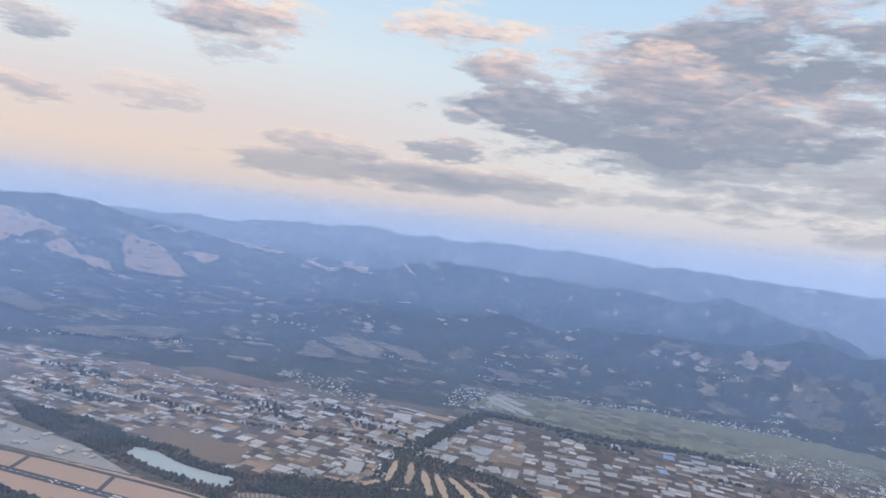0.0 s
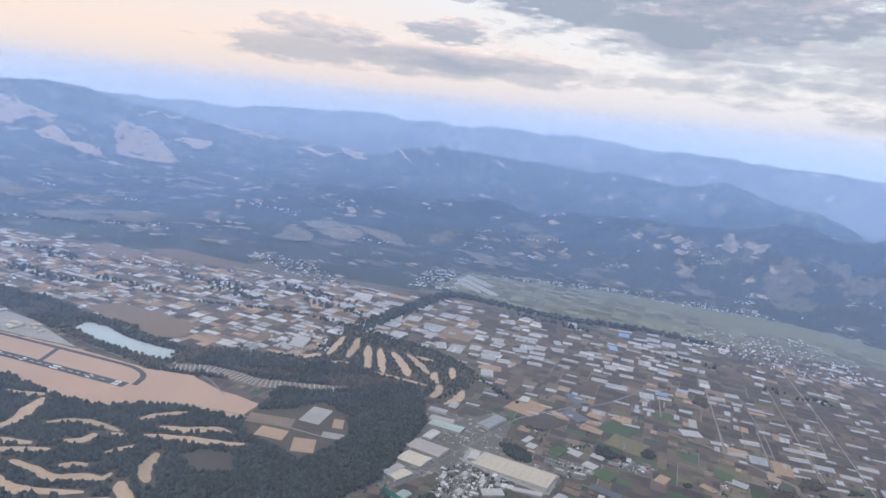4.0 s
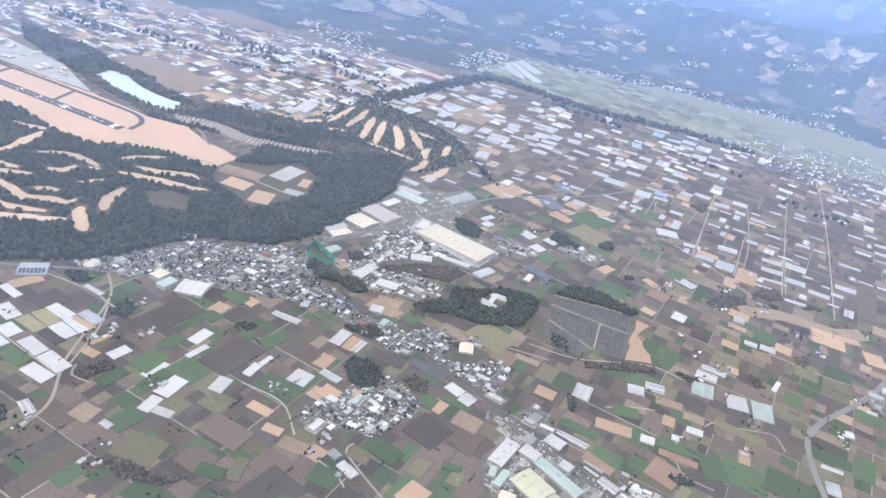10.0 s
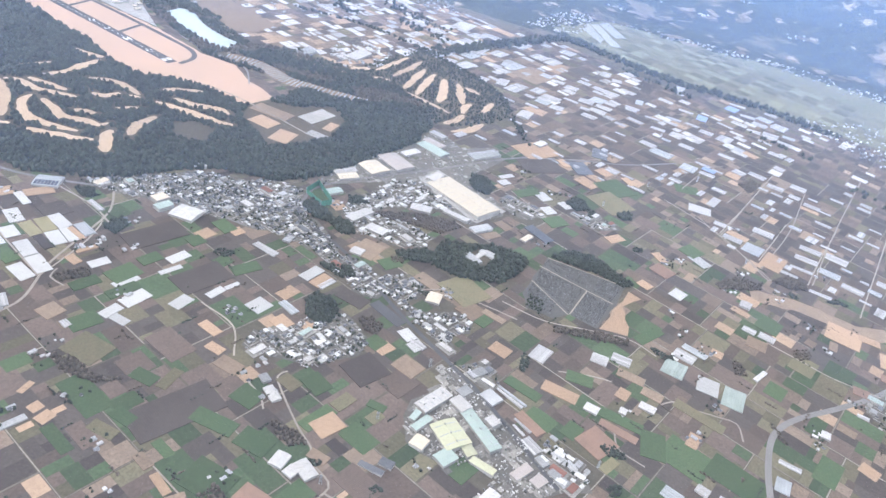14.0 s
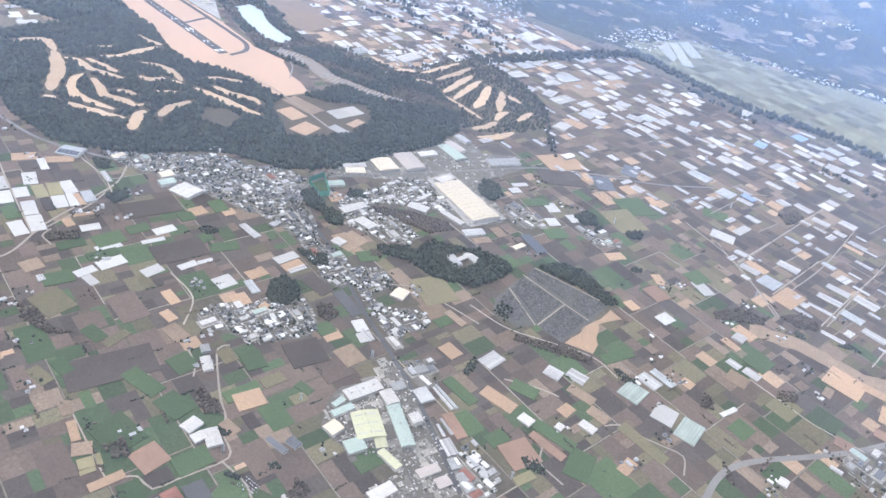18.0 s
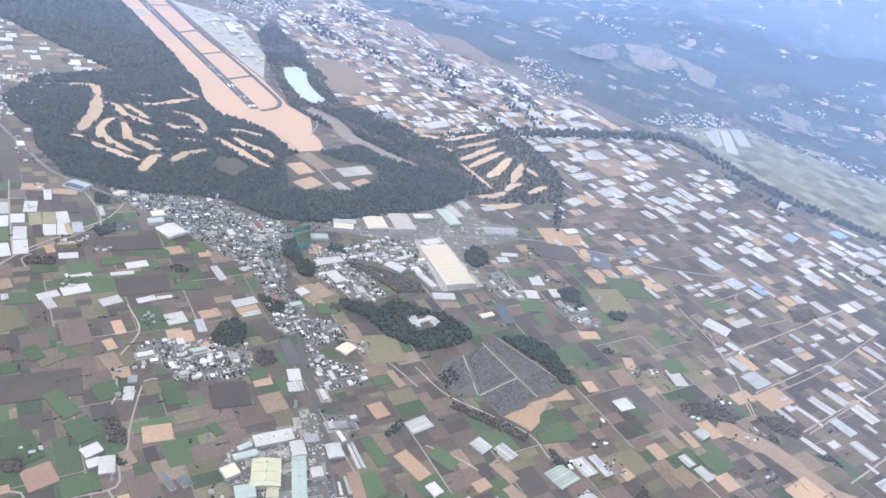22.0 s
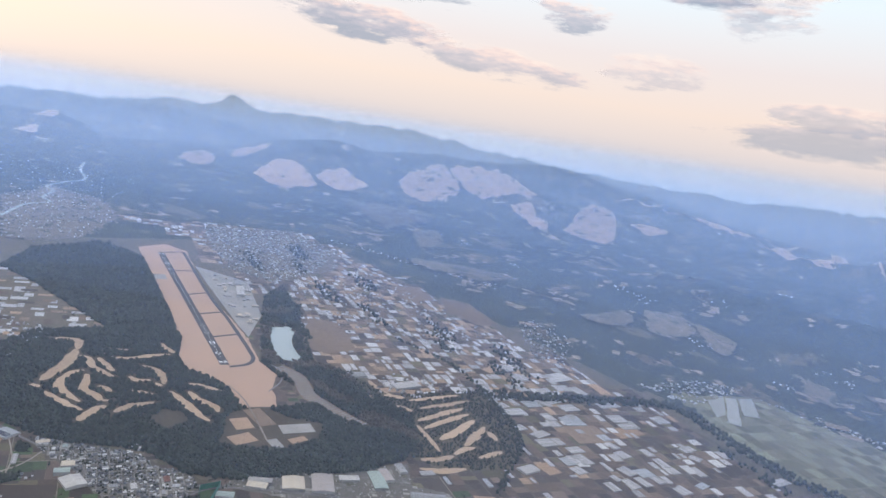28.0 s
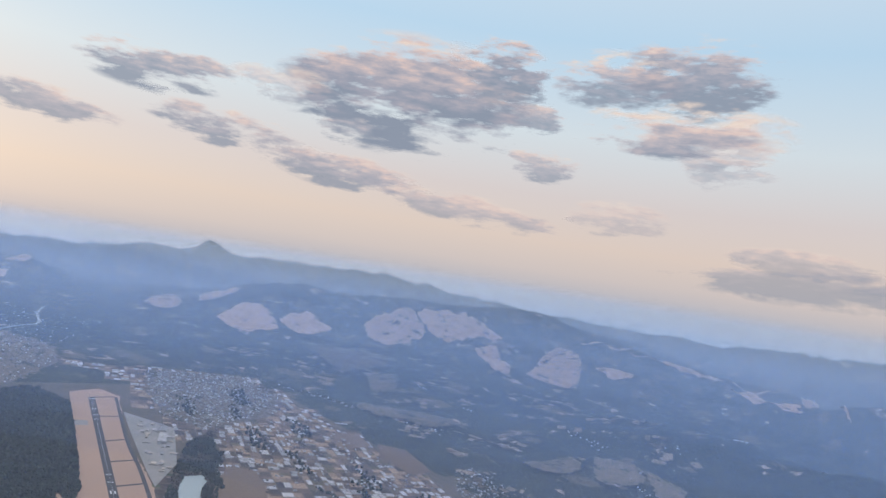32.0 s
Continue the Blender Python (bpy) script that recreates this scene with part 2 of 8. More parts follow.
M_MINT = material("mint_roof", (0.28, 0.345, 0.315), rough=0.55, grain=2, grain2=12, second=(0.25, 0.30, 0.285), vary=0.12, rows=0.8)
M_GREY = material("grey_metal_roof", (0.31, 0.315, 0.325), rough=0.5, grain=1.5, grain2=15, vary=0.28, rows=0.6)
M_TILE = material("dark_roof_tiles", (0.11, 0.115, 0.13), rough=0.55, grain=0.5, grain2=6, vary=0.35, bump=0.05)
M_RUST = material("rust_red_roof", (0.20, 0.095, 0.075), rough=0.7, grain=1, grain2=8, vary=0.2)
M_BLUE = material("blue_tarpaulin", (0.19, 0.27, 0.45), rough=0.5, grain=1.5, grain2=10, vary=0.15)
M_WALL = material("pale_render_wall", (0.40, 0.385, 0.365), grain=1, grain2=6, vary=0.2)
M_GLASSROOF = material("grey_glasshouse", (0.33, 0.35, 0.37), rough=0.3, grain=1, grain2=8, vary=0.15)
M_PANEL = material("solar_panel_glass", (0.055, 0.065, 0.10), rough=0.25, grain=1, grain2=8, vary=0.2)
M_GRAVEL = material("dark_gravel", (0.085, 0.082, 0.080), grain=1, grain2=8, second=(0.06, 0.06, 0.055), vary=0.2)
M_STONE = material("grey_stone", (0.135, 0.135, 0.14), grain=1, grain2=12, vary=0.6, island=True)
M_CANOPY = material("tree_canopy", (0.033, 0.043, 0.035), grain=1.2, grain2=50, second=(0.038, 0.043, 0.030), vary=0.24, island=True, bump=0.3)
M_BROWNWOOD = material("bare_winter_trees", (0.085, 0.068, 0.055), grain=1.2, grain2=40, second=(0.065, 0.058, 0.045), vary=0.35, island=True)
M_BARK = material("bark", (0.10, 0.075, 0.055), grain=0.3, grain2=4)
M_STEEL = material("galvanised_steel", (0.45, 0.46, 0.47), rough=0.45, grain=0.4, grain2=4, metal=0.5)
M_PAINT = material("white_road_paint", (0.75, 0.75, 0.74), grain=0.5, grain2=10, vary=0.08)
M_GREENNET = material("green_netting", (0.08, 0.22, 0.16), grain=0.4, grain2=5, vary=0.15)
M_CAR = material("car_paint", (0.40, 0.41, 0.43), rough=0.3, grain=1, grain2=6, vary=0.75)
M_POND = material("dark_pond", (0.06, 0.068, 0.085), rough=0.3, grain=10, grain2=40, vary=0.05)
M_WATER = material("still_water", (0.36, 0.41, 0.41), rough=0.12, grain=20, grain2=120, second=(0.33, 0.385, 0.39), vary=0.03, bump=0.02)

# ---- ground ----
def bisect_right(a, v):
    lo, hi = 0, len(a)
    while lo < hi:
        mid = (lo + hi) // 2
        if v < a[mid]:
            hi = mid
        else:
            lo = mid + 1
    return lo


def ridge_height(x, y, line, width, power=2.0):
    """Height over the plain of a ridge that runs along line, points (x, y, crest height)."""
    best_d = np.full(x.shape, 1e9)
    best_z = np.zeros(x.shape)
    for (x0, y0, z0), (x1, y1, z1) in zip(line, line[1:]):
        dx, dy = x1 - x0, y1 - y0
        s = np.clip(((x - x0) * dx + (y - y0) * dy) / (dx * dx + dy * dy), 0, 1)
        px, py = x0 + s * dx, y0 + s * dy
        d = np.hypot(x - px, y - py)
        near = d < best_d
        best_d = np.where(near, d, best_d)
        best_z = np.where(near, z0 + s * (z1 - z0) + 0.048 * px, best_z)
    return best_z * np.exp(-(best_d / width) ** power)


# ridges: points (x, y, crest height), width, steepness
RIDGES = []
# the crag far up the valley
RIDGES.append(([(-3725, 1276, 224), (-3659, 1540, 276), (-3614, 1689, 313), (-3592, 1756, 343), (-3542, 1896, 364), (-3474, 2069, 352), (-3421, 2189, 379), (-3412, 2209, 409), (-3385, 2267, 412), (-3340, 2358, 372), (-3261, 2508, 338), (-3156, 2690, 278)], 330, 1.5))
# the wooded hills at the valley's far end
RIDGES.append(([(-3210, 703, 192), (-3165, 1015, 223), (-3139, 1148, 235), (-3117, 1240, 234), (-3086, 1359, 201), (-3057, 1460, 133)], 330, 1.6))
# the long hill with the burnt meadows, and its shoulder
RIDGES.append(([(-2827, 1520, 108), (-2795, 1610, 159), (-2708, 1825, 165), (-2629, 1993, 191), (-2580, 2086, 232), (-2500, 2228, 265), (-2416, 2363, 280), (-2311, 2516, 251), (-2208, 2652, 274), (-2097, 2785, 289), (-1958, 2936, 286), (-1687, 3189, 324), (-1528, 3317, 297), (-1335, 3394, 264), (-1080, 3420, 205), (-760, 3560, 165), (-420, 3860, 128), (-100, 4150, 95)], 640, 1.6))
# the far skyline
RIDGES.append(([(-3900, 900, 300), (-3750, 1700, 310), (-3264, 2743, 364), (-3190, 2861, 372), (-3091, 3006, 385), (-2942, 3207, 388), (-2754, 3431, 369), (-2627, 3568, 333), (-1887, 4046, 285), (-1361, 4394, 282), (-745, 4539, 317), (-366, 4585, 335), (61, 4600, 309), (638, 4556, 332), (1094, 4468, 305), (1533, 4337, 292), (1983, 4151, 272), (2391, 3930, 258), (3300, 3300, 250)], 420, 1.5))
# two wooded ranges across the valley
RIDGES.append(([(-344, 3282, 150), (43, 3300, 213), (311, 3285, 198), (560, 3252, 190), (776, 3208, 193), (1051, 3128, 157), (1216, 3068, 205), (1318, 3025, 186), (1600, 2930, 120)], 240, 1.6))
RIDGES.append(([(-383, 2369, 95), (-19, 2400, 112), (242, 2388, 103), (597, 2325, 96), (913, 2220, 108), (1116, 2125, 150), (1260, 2042, 155), (1700, 1900, 120)], 230, 1.6))


def fbm(x, y, size, seed, octaves=4):
    """Smooth value noise from sines of turned directions, about -1 to 1."""
    rng = np.random.default_rng(seed)
    total, amp, norm = np.zeros(np.shape(x)), 1.0, 0.0
    for o in range(octaves):
        part_sum = np.zeros(np.shape(x))
        for k in range(5):
            a, ph = rng.uniform(0, 2 * math.pi), rng.uniform(0, 2 * math.pi)
            part_sum = part_sum + np.sin((x * math.cos(a) + y * math.sin(a)) * 2 * math.pi / size * rng.uniform(0.7, 1.4) + ph)
        total = total + amp * part_sum / 2.5
        norm += amp
        amp, size = amp * 0.5, size * 0.5
    return total / norm


def hills(x, y):
    x, y = np.asarray(x, float), np.asarray(y, float)
    h = np.zeros(x.shape)
    for line, width, power in RIDGES:
        r = ridge_height(x, y, line, width, power)
        h = np.where(r > h, r + 0.12 * h, h + 0.12 * r)
    rough = 0.34 * (0.32 - np.abs(fbm(x, y, 620, 5))) + 0.15 * (0.32 - np.abs(fbm(x, y, 190, 6, 3)))
    return h * (1 + rough * np.clip(1.25 - h / 330, 0.25, 1))


def height(x, y):
    """The ground's height: a plain that rises gently to the west, and the hills on it."""
    h = hills(x, y)
    return -0.048 * np.asarray(x, float) + np.where(h > 4, h - 4, 0)


def mesh_object(name, verts, faces, mat, parent=None, smooth=False):
    me = bpy.data.meshes.new(name)
    me.from_pydata([tuple(v) for v in verts], [], [tuple(f) for f in faces])
    me.materials.append(mat)
    if smooth:
        me.polygons.foreach_set("use_smooth", [True] * len(me.polygons))
    ob = new(name, me)
    if parent:
        ob.parent = parent
    return ob


def grid_faces(nx, ny):
    i = np.arange((nx - 1) * (ny - 1))
    a = (i // (nx - 1)) * nx + i % (nx - 1)
    return np.stack([a, a + 1, a + nx + 1, a + nx], 1)


xs = np.concatenate([np.arange(-6000, -3800, 100), np.arange(-3800, 1900, 24), np.arange(1900, 6001, 100)])
ys = np.concatenate([np.arange(-2500, 250, 120), np.arange(250, 4000, 24), np.arange(4000, 6001, 60)])
gx, gy = np.meshgrid(xs, ys)
gz = height(gx, gy)
XS, YS, GZ = xs.tolist(), ys.tolist(), gz.tolist()


def z_at(x, y):
    """The ground's height at one place, read off its sheet."""
    i = min(max(bisect_right(XS, x) - 1, 0), len(XS) - 2)
    j = min(max(bisect_right(YS, y) - 1, 0), len(YS) - 2)
    a, b = (x - XS[i]) / (XS[i + 1] - XS[i]), (y - YS[j]) / (YS[j + 1] - YS[j])
    return (GZ[j][i] * (1 - a) + GZ[j][i + 1] * a) * (1 - b) + (GZ[j + 1][i] * (1 - a) + GZ[j + 1][i + 1] * a) * b


ground = mesh_object("ground", np.stack([gx.ravel(), gy.ravel(), gz.ravel()], 1), grid_faces(len(xs), len(ys)).tolist(), M_LAND, smooth=True)
ground.data.materials.append(M_WOODS)
cx, cy = gx.ravel(), gy.ravel()
hh = hills(cx, cy)
woody = (hh > 5) | (cy > 1470 + 0.05 * cx) | ((cx < -1330) & (cy > 950)) | (cx < -1000)
idx = np.empty(len(ground.data.polygons) * 4, np.int32)
ground.data.polygons.foreach_get("vertices", idx)
ground.data.polygons.foreach_set("material_index", woody[idx.reshape(-1, 4)].all(1).astype(np.int32))
tagged(ground, "wide farming plain rising into wooded blue hills", "ground", kind="structure")

# ---- makers ----
def turned(x, y, deg):
    c, s = math.cos(radians(deg)), math.sin(radians(deg))
    return x * c - y * s, x * s + y * c


def slab(name, x, y, w, d, deg, mat, parent=None, lift=0.12, label="", group=""):
    """A level rectangular patch of ground, w along deg and d across, a little proud of what it lies on."""
    a, b = w / 2, d / 2
    verts = [(-a, -b, 0), (a, -b, 0), (a, b, 0), (-a, b, 0), (-a - .1, -b - .1, -.4), (a + .1, -b - .1, -.4), (a + .1, b + .1, -.4), (-a - .1, b + .1, -.4)]
    faces = [(0, 1, 2, 3), (0, 4, 5, 1), (1, 5, 6, 2), (2, 6, 7, 3), (3, 7, 4, 0)]
    ob = mesh_object(name, verts, faces, mat, parent)
    rise = Matrix.Rotation(math.atan(0.048), 4, "Y")
    ob.matrix_local = Matrix.Translation((x, y, z_at(x, y) + lift)) @ rise @ Matrix.Rotation(radians(deg), 4, "Z")
    if label:
        tagged(ob, label, group=group)
    return ob


def smooth_line(points, step):
    """A Catmull-Rom line through points, about step apart."""
    p = [Vector((*q[:2], 0)) for q in points]
    p = [p[0] * 2 - p[1]] + p + [p[-1] * 2 - p[-2]]
    line = []
    for i in range(1, len(p) - 2):
        n = max(2, int((p[i + 1] - p[i]).length / step))
        for k in range(n):
            t = k / n
            a, b, c, d = p[i - 1:i + 3]
            line.append(0.5 * (2 * b + (c - a) * t + (2 * a - 5 * b + 4 * c - d) * t * t + (3 * b - a - 3 * c + d) * t ** 3))
    line.append(p[-2])
    return line


def strip(name, points, width, mat, lift=0.2, step=8.0, rag=0.0, seed=1, parent=None, ends=False):
    """A band of ground along a line: a road, a fairway. rag: how uneven its edges are; ends: tapered."""
    line = smooth_line(points, step)
    rng = random.Random(seed)
    verts, faces = [], []
    n = len(line)
    ph = [rng.uniform(0, 6.3) for _ in range(4)]
    for i, p in enumerate(line):
        q = (line[min(i + 1, n - 1)] - line[max(i - 1, 0)]).normalized()
        side = Vector((-q.y, q.x, 0))
        taper = math.sqrt(max(0.06, math.sin(math.pi * (i + 0.5) / n))) if ends else 1.0
        s = i * step
        l = width / 2 * taper * (1 + rag * (0.6 * math.sin(s / 9 + ph[0]) + 0.5 * math.sin(s / 3.7 + ph[1]) + rng.uniform(-.35, .35)))
        r = width / 2 * taper * (1 + rag * (0.6 * math.sin(s / 11 + ph[2]) + 0.5 * math.sin(s / 4.1 + ph[3]) + rng.uniform(-.35, .35)))
        for v in (p + side * l, p - side * r):
            verts.append((v.x, v.y, z_at(v.x, v.y) + lift))
        if i:
            k = 2 * i
            faces.append((k - 2, k - 1, k + 1, k))
    return mesh_object(name, verts, faces, mat, parent)


def outline_patch(name, points, mat, lift=0.12, rag=0.0, step=10.0, parent=None, seed=3, curved=False):
    """A patch of ground inside an outline, laid over the ground's shape."""
    rng = random.Random(seed)
    if curved:
        line = smooth_line(list(points) + [points[0]], step)[:-1]
    else:
        line = []
        for (x0, y0), (x1, y1) in zip(points, list(points[1:]) + [points[0]]):
            n = max(1, int(math.hypot(x1 - x0, y1 - y0) / step))
            line += [Vector((x0 + (x1 - x0) * k / n, y0 + (y1 - y0) * k / n, 0)) for k in range(n)]
    bm = bmesh.new()
    vs = []
    for p in line:
        x, y = p.x + rng.uniform(-rag, rag), p.y + rng.uniform(-rag, rag)
        vs.append(bm.verts.new((x, y, 0)))
    f = bm.faces.new(vs)
    if f.calc_area() and f.normal.z < 0:
        f.normal_flip()
    f.normal_update()
    if f.normal.z < 0:
        f.normal_flip()
    bmesh.ops.triangulate(bm, faces=bm.faces[:])
    for _ in range(3):
        long = [e for e in bm.edges if e.calc_length() > 70]
        if not long:
            break
        bmesh.ops.subdivide_edges(bm, edges=long, cuts=1)
        bmesh.ops.triangulate(bm, faces=[f for f in bm.faces if len(f.verts) > 3])
    co = np.array([v.co[:2] for v in bm.verts])
    z = height(co[:, 0], co[:, 1])
    for v, h in zip(bm.verts, z):
        v.co.z = h + lift
    me = bpy.data.meshes.new(name)
    bm.to_mesh(me)
    bm.free()
    me.materials.append(mat)
    ob = new(name, me)
    if parent:
        ob.parent = parent
    return ob


def inside(px, py, outline):
    px, py = np.asarray(px), np.asarray(py)
    res = np.zeros(px.shape, bool)
    n = len(outline)
    for i in range(n):
        (x0, y0), (x1, y1) = outline[i], outline[i - 1]
        hit = ((y0 > py) != (y1 > py)) & (px < (x1 - x0) * (py - y0) / (y1 - y0 + 1e-9) + x0)
        res ^= hit
    return res


ICO = bmesh.new()
bmesh.ops.create_icosphere(ICO, subdivisions=1, radius=1.0)
ICO_V = np.array([v.co[:] for v in ICO.verts])
ICO_F = np.array([[v.index for v in f.verts] for f in ICO.faces])
ICO.free()


def grove(name, x, y, mat, size=2.2, seed=1, tall=1.3, label="dense dark evergreen woodland", parent=None):
    """Many crowns, each a lumpy clump of its own shape and size, standing on the ground."""
    rng = np.random.default_rng(seed)
    n = len(x)
    r = size * rng.uniform(0.6, 1.35, n)
    jit = 1 + rng.uniform(-0.35, 0.35, (n, len(ICO_V), 1))
    v = ICO_V[None] * jit * r[:, None, None]
    v[:, :, 2] *= tall * rng.uniform(0.7, 1.3, (n, 1))
    v[:, :, 0] += np.asarray(x)[:, None]
    v[:, :, 1] += np.asarray(y)[:, None]
    v[:, :, 2] += (height(np.asarray(x), np.asarray(y)) + r * tall * 0.55)[:, None]
    f = (ICO_F[None] + (np.arange(n) * len(ICO_V))[:, None, None]).reshape(-1, 3)
    me = bpy.data.meshes.new(name)
    v = v.reshape(-1, 3)
    me.vertices.add(len(v))
    me.vertices.foreach_set("co", v.ravel())
    me.loops.add(f.size)
    me.loops.foreach_set("vertex_index", f.ravel().astype(np.int32))
    me.polygons.add(len(f))
    me.polygons.foreach_set("loop_start", np.arange(0, f.size, 3, dtype=np.int32))
    me.update(calc_edges=True)
    me.materials.append(mat)
    ob = new(name, me)
    if parent:
        ob.parent = parent
    else:
        tagged(ob, label, "woodland", kind="stuff")
    return ob


def scatter(outline, spacing, seed, clearings=()):
    """Jittered points inside an outline, free of the clearings (tests on x, y)."""
    rng = np.random.default_rng(seed)
    o = np.array(outline, float)
    gx_, gy_ = np.meshgrid(np.arange(o[:, 0].min(), o[:, 0].max(), spacing), np.arange(o[:, 1].min(), o[:, 1].max(), spacing))
    x = gx_.ravel() + rng.uniform(-.5, .5, gx_.size) * spacing
    y = gy_.ravel() + rng.uniform(-.5, .5, gx_.size) * spacing
    keep = inside(x, y, outline)
    for test in clearings:
        keep &= ~test(x, y)
    return x[keep], y[keep]


def near_line(points, half):
    line = np.array([p[:2] for p in smooth_line(points, 6.0)])

    def test(x, y):
        d = np.full(x.shape, 1e9)
        for p in line:
            d = np.minimum(d, np.hypot(x - p[0], y - p[1]))
        return d < half
    return test


def part(name, bm, mat, parent, label=""):
    me = bpy.data.meshes.new(name)
    bm.to_mesh(me)
    bm.free()
    me.materials.append(mat)
    ob = new(name, me)
    ob.parent = parent
    if label:
        tagged(ob, label)
    return ob

# ---- haze: tinted sheets, one behind the other over the plain, imitate hazy air ----
# airlight put into a sheet's colour, full below low and gone above high
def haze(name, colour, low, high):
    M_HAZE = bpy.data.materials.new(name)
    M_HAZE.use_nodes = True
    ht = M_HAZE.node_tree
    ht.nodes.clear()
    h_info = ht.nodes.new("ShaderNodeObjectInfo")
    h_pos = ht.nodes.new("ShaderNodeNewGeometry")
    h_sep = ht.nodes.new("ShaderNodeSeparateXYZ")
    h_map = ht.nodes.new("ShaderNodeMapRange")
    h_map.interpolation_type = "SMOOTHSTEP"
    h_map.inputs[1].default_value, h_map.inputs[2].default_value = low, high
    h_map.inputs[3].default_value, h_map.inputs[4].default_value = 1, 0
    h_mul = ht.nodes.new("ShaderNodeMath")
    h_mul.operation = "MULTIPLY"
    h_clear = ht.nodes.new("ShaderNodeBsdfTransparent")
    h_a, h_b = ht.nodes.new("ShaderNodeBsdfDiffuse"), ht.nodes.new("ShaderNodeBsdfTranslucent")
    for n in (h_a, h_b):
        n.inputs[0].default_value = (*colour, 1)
    # both added in full, so a sheet returns up to twice the light
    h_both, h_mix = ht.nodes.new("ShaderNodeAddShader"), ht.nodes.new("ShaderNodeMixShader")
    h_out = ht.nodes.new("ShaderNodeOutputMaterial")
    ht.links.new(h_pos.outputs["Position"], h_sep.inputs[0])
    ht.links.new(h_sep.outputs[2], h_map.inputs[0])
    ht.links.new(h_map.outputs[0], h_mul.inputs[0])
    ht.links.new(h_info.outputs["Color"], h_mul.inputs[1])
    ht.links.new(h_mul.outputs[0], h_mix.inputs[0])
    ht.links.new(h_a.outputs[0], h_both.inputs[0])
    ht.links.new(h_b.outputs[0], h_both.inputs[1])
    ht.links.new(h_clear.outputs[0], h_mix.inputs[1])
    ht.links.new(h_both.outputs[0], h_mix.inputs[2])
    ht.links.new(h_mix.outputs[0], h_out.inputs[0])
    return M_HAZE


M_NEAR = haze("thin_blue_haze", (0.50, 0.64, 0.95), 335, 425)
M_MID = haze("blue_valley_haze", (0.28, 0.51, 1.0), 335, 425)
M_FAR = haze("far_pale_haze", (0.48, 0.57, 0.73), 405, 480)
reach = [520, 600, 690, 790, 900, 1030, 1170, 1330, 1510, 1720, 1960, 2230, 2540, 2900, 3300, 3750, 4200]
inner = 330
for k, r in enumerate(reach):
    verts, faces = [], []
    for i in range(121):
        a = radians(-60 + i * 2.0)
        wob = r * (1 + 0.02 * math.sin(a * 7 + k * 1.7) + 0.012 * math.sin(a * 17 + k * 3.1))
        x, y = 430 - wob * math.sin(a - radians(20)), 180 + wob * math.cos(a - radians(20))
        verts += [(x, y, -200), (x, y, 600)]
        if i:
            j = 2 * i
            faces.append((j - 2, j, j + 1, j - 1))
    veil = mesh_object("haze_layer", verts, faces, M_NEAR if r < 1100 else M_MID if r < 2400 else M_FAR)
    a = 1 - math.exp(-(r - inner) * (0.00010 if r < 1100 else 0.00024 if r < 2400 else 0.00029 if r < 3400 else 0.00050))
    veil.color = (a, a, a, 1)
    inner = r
    tagged(veil, "tinted see-through sheet imitating blue evening haze", "haze", kind="stuff")
# a level tinted sheet lays the same imitated haze over all the ground
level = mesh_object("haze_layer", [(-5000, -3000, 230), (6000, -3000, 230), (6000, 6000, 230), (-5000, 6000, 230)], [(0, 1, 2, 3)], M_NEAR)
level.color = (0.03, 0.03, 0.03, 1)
tagged(level, "tinted see-through sheet imitating blue evening haze", "haze", kind="stuff")

# ---- clouds, far behind everything: a glowing flat sheet each, ragged and thin at its edges ----
M_CLOUD = bpy.data.materials.new("evening_cloud")
M_CLOUD.use_nodes = True
ct = M_CLOUD.node_tree
ct.nodes.clear()


def cmath(op, a, b=None, clamp=False):
    n = ct.nodes.new("ShaderNodeMath")
    n.operation, n.use_clamp = op, clamp
    for i, v in enumerate((a, b)):
        if v is None:
            continue
        if isinstance(v, (int, float)):
            n.inputs[i].default_value = v
        else:
            ct.links.new(v, n.inputs[i])
    return n.outputs[0]


c_tex, c_info, c_geo = ct.nodes.new("ShaderNodeTexCoord"), ct.nodes.new("ShaderNodeObjectInfo"), ct.nodes.new("ShaderNodeNewGeometry")
c_xyz, c_col = ct.nodes.new("ShaderNodeSeparateXYZ"), ct.nodes.new("ShaderNodeSeparateColor")
ct.links.new(c_tex.outputs["Object"], c_xyz.inputs[0])
ct.links.new(c_info.outputs["Color"], c_col.inputs[0])
c_map = ct.nodes.new("ShaderNodeMapping")
c_map.inputs["Scale"].default_value = (1, 1, 3.8)
c_size = ct.nodes.new("ShaderNodeVectorMath")
c_size.operation = "SCALE"
ct.links.new(c_geo.outputs["Position"], c_size.inputs[0])
ct.links.new(cmath("DIVIDE", 1.0, cmath("ADD", cmath("MULTIPLY", c_col.outputs[2], 1000.0), 160.0)), c_size.inputs[3])
ct.links.new(c_size.outputs[0], c_map.inputs[0])
noises = []
for size, detail, rough in ((1.0, 7, 0.6), (0.36, 5, 0.55)):
    n = ct.nodes.new("ShaderNodeTexNoise")
    n.noise_dimensions = "4D"
    n.inputs["Scale"].default_value, n.inputs["Detail"].default_value, n.inputs["Roughness"].default_value = 1 / size, detail, rough
    ct.links.new(c_map.outputs[0], n.inputs["Vector"])
    ct.links.new(cmath("MULTIPLY", c_info.outputs["Random"], 40.0), n.inputs["W"])
    noises.append(n.outputs["Fac"])
x2, y2 = cmath("POWER", cmath("ABSOLUTE", c_xyz.outputs[0]), 2.0), cmath("POWER", cmath("ABSOLUTE", c_xyz.outputs[1]), 2.0)
body = cmath("SUBTRACT", 1.0, cmath("ADD", x2, y2))
